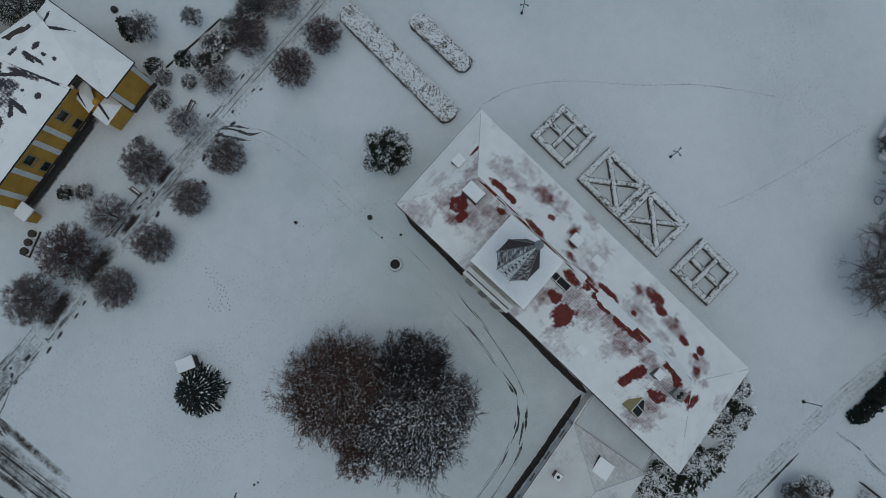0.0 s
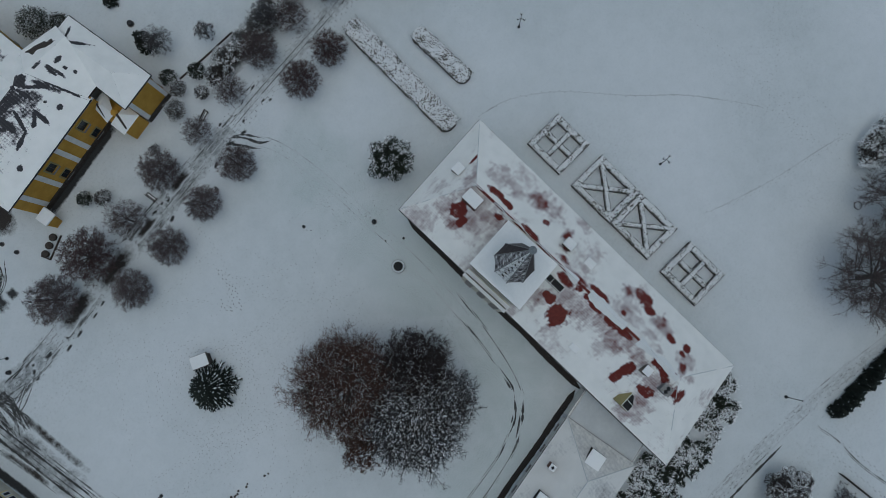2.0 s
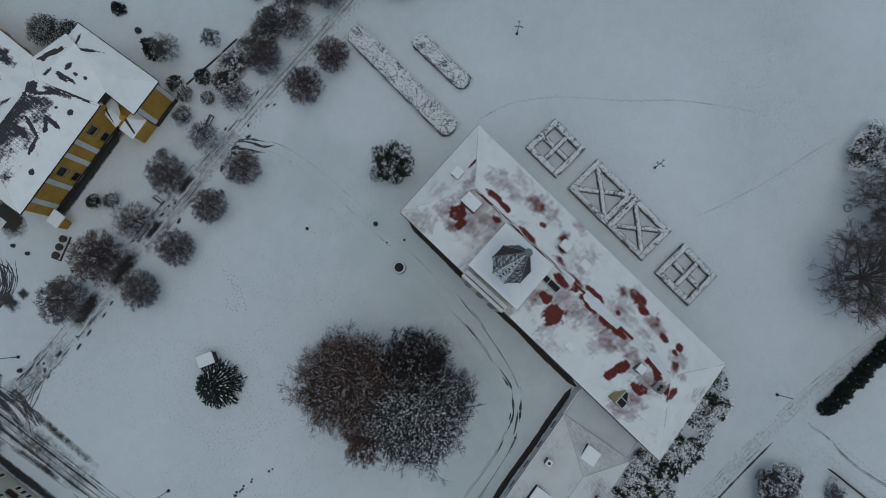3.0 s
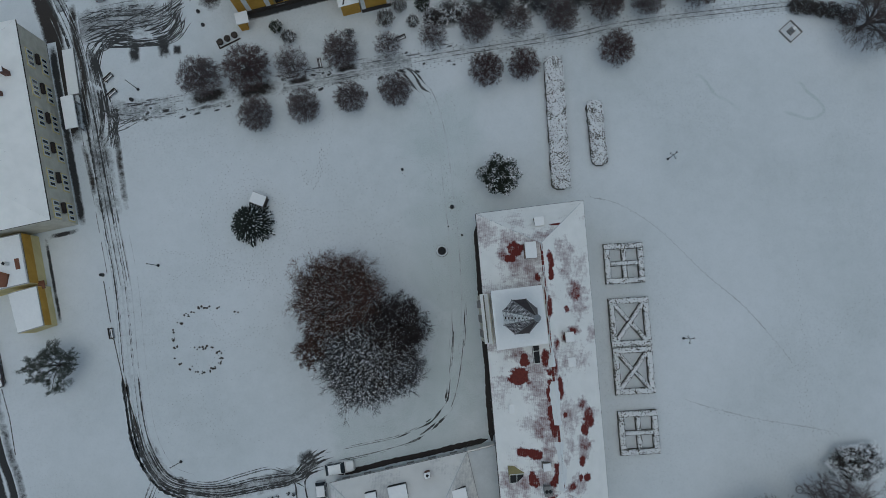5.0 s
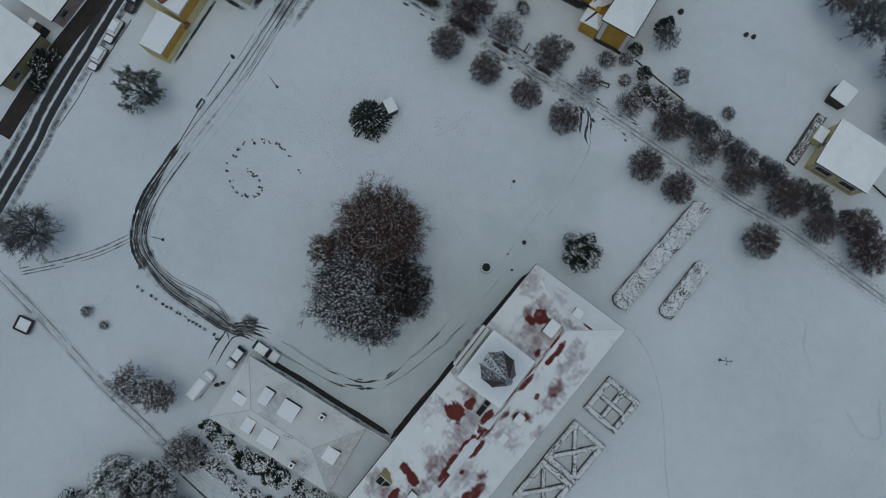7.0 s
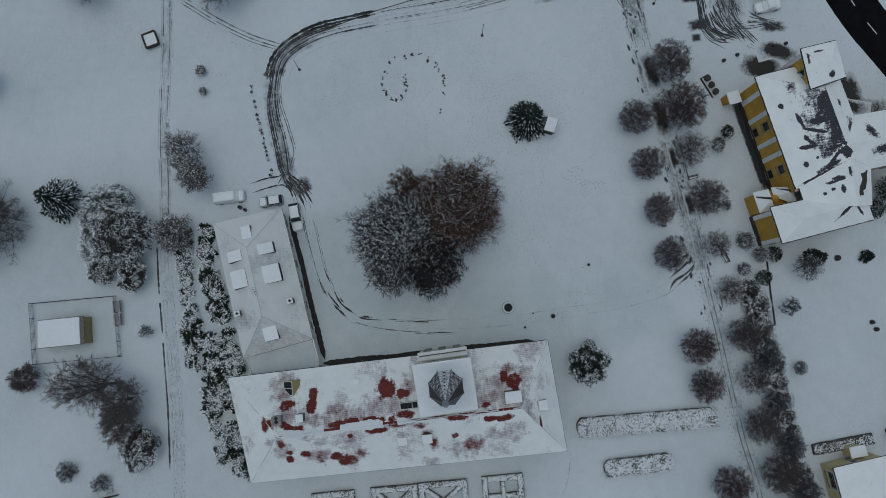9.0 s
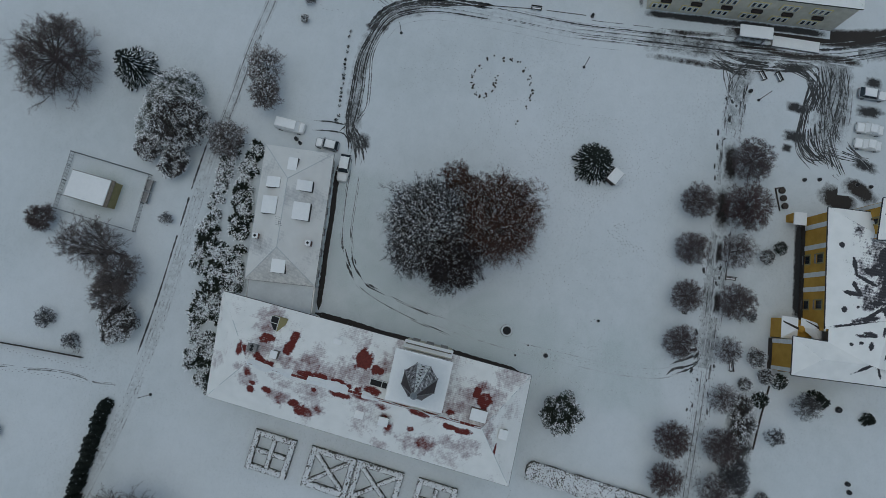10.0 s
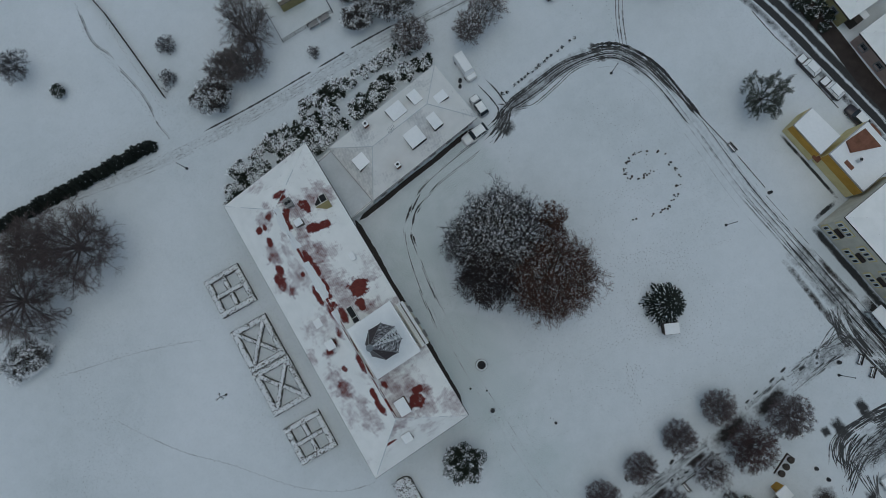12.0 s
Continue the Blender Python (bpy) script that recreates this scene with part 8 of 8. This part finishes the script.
for i in range(130):
    x, y, a = RW.uniform(-46, 4), RW.uniform(-19, 36), RW.uniform(0, 6.283)
    trail = []
    for k in range(RW.randint(3, 7)):
        trail.append((x, y))
        a += RW.uniform(-0.45, 0.45)
        x, y = x + 3.6 * math.cos(a), y + 3.6 * math.sin(a)
    if all(-48 < u < 4.5 and -19 < w < 38 for u, w in trail):
        wander.append(trail)
prints("faint footprints wandering over the west lawn", wander[::2], "faint_print", 0.62, 0.085)
prints("footprints wandering over the west lawn", wander[1::4], "print", 0.6, 0.065)
prints("very faint footprints on the west lawn", wander[3::4], "faint_print", 0.5, 0.09)
rings = [[(-29.7 + (r + 0.5 * RW.random()) * math.cos(0.6 * k + r), 16.6 + (r + 0.5 * RW.random()) * math.sin(0.6 * k + r)) for k in range(n_)] for r, n_ in ((4.6, 9), (5.4, 7), (6.3, 10), (7.4, 6), (8.4, 5))]
prints("footprints circling the spruce", rings, "faint_print", 0.55, 0.09)
prints("footprints along the tree avenue", [[(x, y + o) for x, y in AVENUE] for o in (-1.7, -1.2, -0.6, 0.0, 0.5, 1.1, 1.6)], "dark_print", 0.62, 0.08)

# ---- stones, bollards, lamps, benches ----
RQ = random.Random(29)


def stone(x, y, r, h, label, group, rnd=RQ):
    g = Geo()
    n = 9
    lo_ = [(x + r * rnd.uniform(0.8, 1.15) * math.cos(6.283 * i / n), y + r * rnd.uniform(0.8, 1.15) * math.sin(6.283 * i / n), -0.03) for i in range(n)]
    hi_ = [(x + (p[0] - x) * rnd.uniform(0.7, 0.85), y + (p[1] - y) * rnd.uniform(0.7, 0.85), h * rnd.uniform(0.75, 1.0)) for p in lo_]
    g.add(lo_ + hi_ + [(x, y, h)], [(i, (i + 1) % n, n + (i + 1) % n, n + i) for i in range(n)] + [(n + i, n + (i + 1) % n, 2 * n) for i in range(n)])
    t = lone("stone", g, M["dark_wood"], label, "stone", group)
    return t


SPIRAL = [(-36.4, 3.6, 2), (-38.0, 3.8, 5), (-39.2, 3.9, 4), (-40.4, 3.2, 2), (-41.3, 2.8, 5), (-42.4, 1.6, 5), (-43.2, 0.5, 2), (-43.5, -0.8, 4), (-43.3, -2.1, 4), (-43.1, -3.8, 1), (-42.3, -4.7, 2), (-41.1, -5.6, 3), (-40.3, -6.5, 2), (-39.3, -6.6, 3), (-38.2, -6.5, 2), (-37.4, -6.0, 5), (-36.5, -5.3, 4), (-36.0, -4.4, 5), (-36.4, -3.6, 5), (-37.4, -2.9, 2), (-38.6, -2.6, 6), (-39.8, -2.5, 2), (-40.6, -2.4, 1), (-33.3, 2.6, 2)]
for x, y, n in SPIRAL:
    for k in range(n):
        stone(x + RQ.uniform(-0.45, 0.45), y + RQ.uniform(-0.3, 0.3), RQ.uniform(0.09, 0.2), RQ.uniform(0.1, 0.22), "dark field stone laid in a spiral on the lawn", "stone spiral")
for x, y in ((-41.2, -28.4), (-40.2, -28.4), (-38.5, -28.1), (-37.6, -28.0), (-36.2, -27.9), (-35.4, -27.8), (-34.7, -27.6), (-33.6, -27.5), (-32.9, -27.3), (-32.1, -27.1), (-31.2, -27.2), (-30.5, -27.0), (-29.8, -26.9), (-29.1, -26.8), (-28.3, -26.7), (-26.6, -26.3), (-25.8, -26.5)):
    leaf_tree("border_plant", "small clipped plant in a row beside the drive", x, y, RQ.uniform(0.24, 0.36), 0.4, RQ, "leaf_box", 60, 14, 0.02, 0.1, 0.1, "plant", "border plants")


def park_lamp(x, y, high, label, arms=1, turn=0.0):
    t = thing("park_lamp", label, "lamp", x, y, 0, turn, "park lamps")
    part("base", Geo().lathe(x, y, [(0.24, -0.02), (0.24, 0.12), (0.12, 0.4), (0.07, 0.6)] if arms == 1 else [(0.2, -0.02), (0.2, 0.12), (0.1, 0.5), (0.07, 0.6)], 10), M["metal"], t)
    part("pole", Geo().rod((x, y, 0.5), (x, y, high), 0.06, 0.045, 8), M["metal"], t)
    for i in range(arms):
        a = radians(turn + 360 * i / arms)
        dx, dy = math.cos(a), math.sin(a)
        r = 0.0 if arms == 1 else 0.55
        if r:
            part("arm", Geo().rod((x, y, high - 0.1), (x + dx * r, y + dy * r, high + 0.1), 0.045, 0.04, 6), M["metal"], t)
        lamp = part("lantern", Geo().lathe(x + dx * r, y + dy * r, [(0.05, high), (0.1, high + 0.08), (0.12, high + 0.2), (0.07, high + 0.28)] if arms == 1 else [(0.06, high), (0.13, high + 0.08), (0.17, high + 0.26), (0.09, high + 0.36)], 10), M["metal"], t)
        part("cap_snow", Geo().lathe(x + dx * r, y + dy * r, [(0.07, high + 0.28), (0.05, high + 0.32), (0.02, high + 0.34)] if arms == 1 else [(0.1, high + 0.36), (0.08, high + 0.4), (0.03, high + 0.43)], 10), M["fleck"], lamp)
    return t


park_lamp(-43.2, -20.1, 4.2, "slender dark park lamp at the bend of the drive")
park_lamp(-45.5, 11.2, 4.2, "slender dark park lamp on the lawn edge")
park_lamp(25.4, -42.8, 4.2, "slender dark park lamp by the southern path")
park_lamp(-47.6, 40.8, 4.2, "slender dark park lamp near the parking place")
park_lamp(38.8, 21.9, 3.0, "three-armed dark lamp on the east lawn", 3, 40)
park_lamp(38.0, -7.4, 3.0, "three-armed dark lamp on the east lawn", 3, 10)
well = thing("well", "round stone well rim with a dark mouth", "well", 0.53, 9.77)
g = Geo()
n = 28
prof = [(0.62, -0.02), (0.98, -0.02), (0.98, 0.42), (0.92, 0.5), (0.66, 0.5), (0.62, 0.42)]
g.add([(0.53 + r * math.cos(6.283 * i / n), 9.77 + r * math.sin(6.283 * i / n), z) for r, z in prof for i in range(n)], [(k * n + i, k * n + (i + 1) % n, ((k + 1) % 6) * n + (i + 1) % n, ((k + 1) % 6) * n + i) for k in range(6) for i in range(n)])
part("rim", g, M["stone"], well)
part("cover", Geo().lathe(0.53, 9.77, [(0.62, 0.3), (0.62, 0.4), (0.2, 0.44)], 24), M["dark"], well)
part("rim_snow", Geo().add([(0.53 + r_ * math.cos(6.283 * i / n), 9.77 + r_ * math.sin(6.283 * i / n), z_) for r_, z_ in ((0.94, 0.505), (0.82, 0.55), (0.7, 0.505)) for i in range(n)], [(k_ * n + i, k_ * n + (i + 1) % n, (k_ + 1) * n + (i + 1) % n, (k_ + 1) * n + i) for k_ in range(2) for i in range(n)]), M["lawn"], well)


def bollard(x, y, r, h, label, mat="metal"):
    t = thing("bollard", label, "bollard", x, y, 0, 0, "bollards")
    part("post", Geo().lathe(x, y, [(r, -0.02), (r, h * 0.75), (r * 0.8, h), (r * 0.2, h * 1.1)], 12), M[mat], t)
    part("base_plate", Geo().lathe(x, y, [(r * 1.25, -0.02), (r * 1.2, 0.06)], 12), M["stone"], t)


for x, y, r, h, lab in ((2.75, 16.85, 0.32, 0.7, "dark round iron bollard in the court"), (1.9, 13.7, 0.12, 0.5, "small dark post in the court"), (4.0, 12.1, 0.16, 0.4, "small dark post in the court"), (-4.85, 23.7, 0.2, 0.6, "small dark post on the lawn"), (-54.5, 10.4, 0.26, 0.9, "dark bin beside the drive"), (-48.7, 39.1, 0.3, 0.6, "dark bollard near the parking place"), (-37.0, 53.4, 0.28, 0.5, "dark bollard before the yellow house"), (-36.3, 51.0, 0.28, 0.5, "dark bollard before the yellow house"), (-37.8, 59.6, 0.28, 0.5, "dark bollard before the yellow house"), (-38.0, 61.8, 0.28, 0.5, "dark bollard before the yellow house"), (9.7, 67.8, 0.34, 0.6, "dark stump in the northern garden"), (10.9, 68.3, 0.34, 0.6, "dark stump in the northern garden"), (-1.2, 64.1, 0.45, 0.6, "dark round tub in the northern garden"), (-20.9, -32.0, 0.3, 1.0, "black bin beside the van"), (-20.4, -31.2, 0.25, 0.9, "black bin beside the van")):
    bollard(x, y, r, h, lab)


def bench(x, y, turn, label):
    t = thing("bench", label, "bench", x, y, 0, turn, "benches")
    W = t.matrix_basis
    for s in (-0.7, 0.7):
        c = W @ Vector((s, 0, 0))
        part("leg", Geo().box(c.x, c.y, 0, 0.08, 0.5, 0.42, turn), M["metal"], t)
    for w in (-0.16, 0.0, 0.16):
        c = W @ Vector((0, w, 0))
        part("slat", Geo().box(c.x, c.y, 0.42, 1.8, 0.13, 0.04, turn), M["dark_wood"], t)
    c = W @ Vector((0, 0.3, 0))
    part("backrest", Geo().box(c.x, c.y, 0.5, 1.8, 0.06, 0.4, turn), M["dark_wood"], t)
    c = W @ Vector((0, -0.02, 0))
    part("snow", Geo().box(c.x, c.y, 0.46, 1.4, 0.2, 0.05, turn), M["snow"], t)


for x, y, w, lab in ((-17.1, 42.7, 98, "dark wooden bench with snow under the avenue trees"), (-3.4, 45.8, 20, "dark wooden bench with snow under the avenue trees"), (-53.2, 0.9, 98, "dark wooden bench with snow beside the drive"), (-51.7, 40.3, 40, "dark bench near the parking place"), (-52.2, 43.0, 40, "dark bench near the parking place")):
    bench(x, y, w, lab)
hutt = thing("playhouse", "tiny dark wooden hut with a snowy roof under a spruce", "hut", -28.2, 20.3, 0, -25)
part("wall", Geo().box(-28.2, 20.3, 0, 2.0, 1.5, 1.9, -25), M["dark_wood"], hutt)
part("roof", Geo().box(-28.2, 20.3, 1.9, 2.5, 1.9, 0.12, -25), M["dark_wood"], hutt)
part("roof_snow", Geo().box(-28.25, 20.35, 2.02, 2.35, 1.75, 0.14, -25), M["snow"], hutt)
part("door", Geo().box(-27.85, 19.55, 0.05, 0.7, 0.06, 1.6, -25), M["wood"], hutt)
pl = thing("planter_frame", "dark frame with three round planted tubs", "planter", -32.5, 48.0, 0, 23)
part("frame", Geo().box(-31.9, 47.4, 0, 3.8, 0.14, 0.3, 23).box(-33.9, 47.3, 0, 0.14, 1.5, 0.3, 23), M["dark_wood"], pl)
for i in range(3):
    x, y = -33.5 + i * 1.2, 47.7 + i * 0.5
    part("tub", Geo().lathe(x, y, [(0.45, 0), (0.55, 0.5), (0.5, 0.6), (0.1, 0.65)], 14), M["dark_wood"], pl)
ped = thing("monument", "square stone border round a small dark monument", "monument", 61.7, 41.8, 0, 38)
g = Geo()
k, s = math.cos(radians(38)), math.sin(radians(38))
for u, w, a, b in ((0, 1.35, 2.82, 0.13), (0, -1.35, 2.82, 0.13), (1.35, 0, 0.13, 2.56), (-1.35, 0, 0.13, 2.56)):
    g.box(61.7 + k * u - s * w, 41.8 + s * u + k * w, -0.02, a, b, 0.3, 38)
part("border", g, M["stone"], ped)
part("plinth", Geo().box(61.7, 41.8, 0, 1.0, 1.0, 0.5, 38).box(61.7, 41.8, 0.5, 0.6, 0.6, 0.9, 38), M["stone"], ped)
part("snow_cap", Geo().box(61.7, 41.8, 1.4, 0.55, 0.55, 0.1, 38), M["snow"], ped)
g = Geo()
g.add([(53.4 + r * math.cos(6.283 * i / 24), -32.3 + r * math.sin(6.283 * i / 24), z) for r, z in ((0.5, 0.0), (0.62, 0.0), (0.6, 0.14), (0.5, 0.14)) for i in range(24)], [(q * 24 + i, q * 24 + (i + 1) % 24, ((q + 1) % 4) * 24 + (i + 1) % 24, ((q + 1) % 4) * 24 + i) for q in range(4) for i in range(24)])
lone("shaft_ring", g, M["stone"], "low grey concrete ring in the lawn", "manhole")


# ---- garden walls and fences ----
def low_wall(name, label, points, high, thick, mat, snow=True, posts=0.0):
    t = thing(name, label, "wall" if not posts else "fence", points[0][0], points[0][1])
    for p, q in zip(points, points[1:]):
        a, b = Vector((*p, 0)), Vector((*q, 0))
        w = math.degrees(math.atan2(b.y - a.y, b.x - a.x))
        c = (a + b) / 2
        part("wall_run" if not posts else "panel", Geo().box(c.x, c.y, 0 if not posts else 0.1, (b - a).length, thick, high, w), M[mat], t)
        if snow:
            part("snow_cap", Geo().box(c.x, c.y, high, (b - a).length - 0.1, thick * 0.9, 0.07, w), M["fleck"], t)
        if posts:
            n_ = max(1, int((b - a).length / posts))
            for i in range(n_):
                e = a.lerp(b, i / n_)
                part("post", Geo().rod((e.x, e.y, 0), (e.x, e.y, high + 0.2), 0.06, 0.06, 6), M[mat], t)


for x, y, r in ((-76.4, -13.7, 1.6), (-76.9, -11.2, 1.2), (-79.2, -11.4, 1.5), (-77.5, -8.2, 1.0), (-79.4, -9.4, 1.2)):
    leaf_tree("garden_shrub", "dark garden shrub beside the pavement", x, y, r, r * 1.3, RQ, "leaf_dark", int(900 * r), int(60 * r), 0.1, 0.16, 0.13, "shrub", "garden shrubs")
hut_ = thing("street_shed", "small dark shed with a snowy roof edge", "shed", -82.6, -6.6, 0, 8)
part("wall", Geo().box(-82.6, -6.6, 0, 2.6, 1.6, 2.2, 8), M["dark_wood"], hut_)
part("roof_snow", Geo().box(-83.2, -6.6, 2.2, 1.2, 1.7, 0.12, 8), M["snow"], hut_)
low_wall("garden_wall", "low dark garden wall behind the hedge", [(-2.0, 52.6), (3.6, 52.3), (8.5, 52.2)], 0.35, 0.14, "dark_wood", False)
low_wall("garden_fence", "dark low fence beside the southern garden", [(22.6, -55.1), (23.4, -64.7), (24.2, -72.9), (25.6, -80)], 0.9, 0.1, "dark_wood", False, 2.5)
low_wall("garden_fence", "dark low fence behind the cottage", [(39.6, 60.5), (44.5, 60.0), (49.5, 58.8), (53, 61.5)], 0.4, 0.08, "dark_wood", False, 2.5)
prints("faint rut along the southern lane", [[(27.7, -77.3), (28.8, -71.8), (27.4, -64.4), (26.4, -56), (25.4, -48.3)], [(24.8, -72), (24.6, -64), (23.9, -52)]], "print", 0.5, 0.1)

# ---- more garden planting ----
conifer("fir_tree", "small dark fir in the northern garden", -1.6, 60.0, 1.6, 4.0, RQ, "needle", 7, 10, 0.2)
conifer("fir_tree", "small dark fir in the northern garden", -0.9, 68.6, 1.0, 2.2, RQ, "needle", 6, 9, 0.3)
for x, y, r, h, lab in ((-0.4, 57.4, 2.4, 5.0, "bare garden tree furred with snow"), (5.5, 54.2, 1.8, 4.0, "bare garden tree furred with snow"), (-11.8, 47.2, 0.9, 1.8, "small bare bush furred with snow"), (41.0, -71.5, 3.0, 5.0, "bare grey garden tree"), (-2.5, -48.5, 1.2, 2.0, "bare scrub furred with snow"), (18.2, -62.5, 1.8, 2.2, "thin scrub furred with snow"), (20.5, -57.5, 1.6, 2.0, "thin scrub furred with snow"), (-46.5, -71.5, 3.2, 6.5, "bare grey tree at the park edge"), (-61.0, -54.5, 5.0, 8.0, "dense bare tree at the park edge"), (13.2, 49.3, 2.4, 4.4, "bare tree behind the avenue"), (20.0, 49.5, 2.2, 4.2, "bare tree behind the avenue"), (26.5, 50.5, 2.4, 4.4, "bare tree behind the avenue"), (34.0, 51.8, 2.4, 4.2, "bare tree behind the avenue")):
    twig_tree("bare_tree", lab, x, y, r, h, h * 0.3, RQ, "twig_grey", int(1500 * r), int(600 * r) if "furred" in lab else int(90 * r), 0.7, 0.05 * r + 0.03, 0.016, "bare trees", 0.9, 0.4, 0.1, 0)
for x, y, r in ((-11.0, 73.5, 2.6), (37.2, -65.0, 1.3), (-8.5, 71.0, 1.8), (-3.0, 53.6, 1.4), (-24.0, 49.3, 1.2), (0.6, 51.2, 1.5)):
    leaf_tree("garden_shrub", "snowy evergreen garden shrub", x, y, r, r * 1.4, RQ, "leaf_dark", int(1100 * r), int(90 * r), 0.1, 0.13, 0.12, "shrub", "garden shrubs")
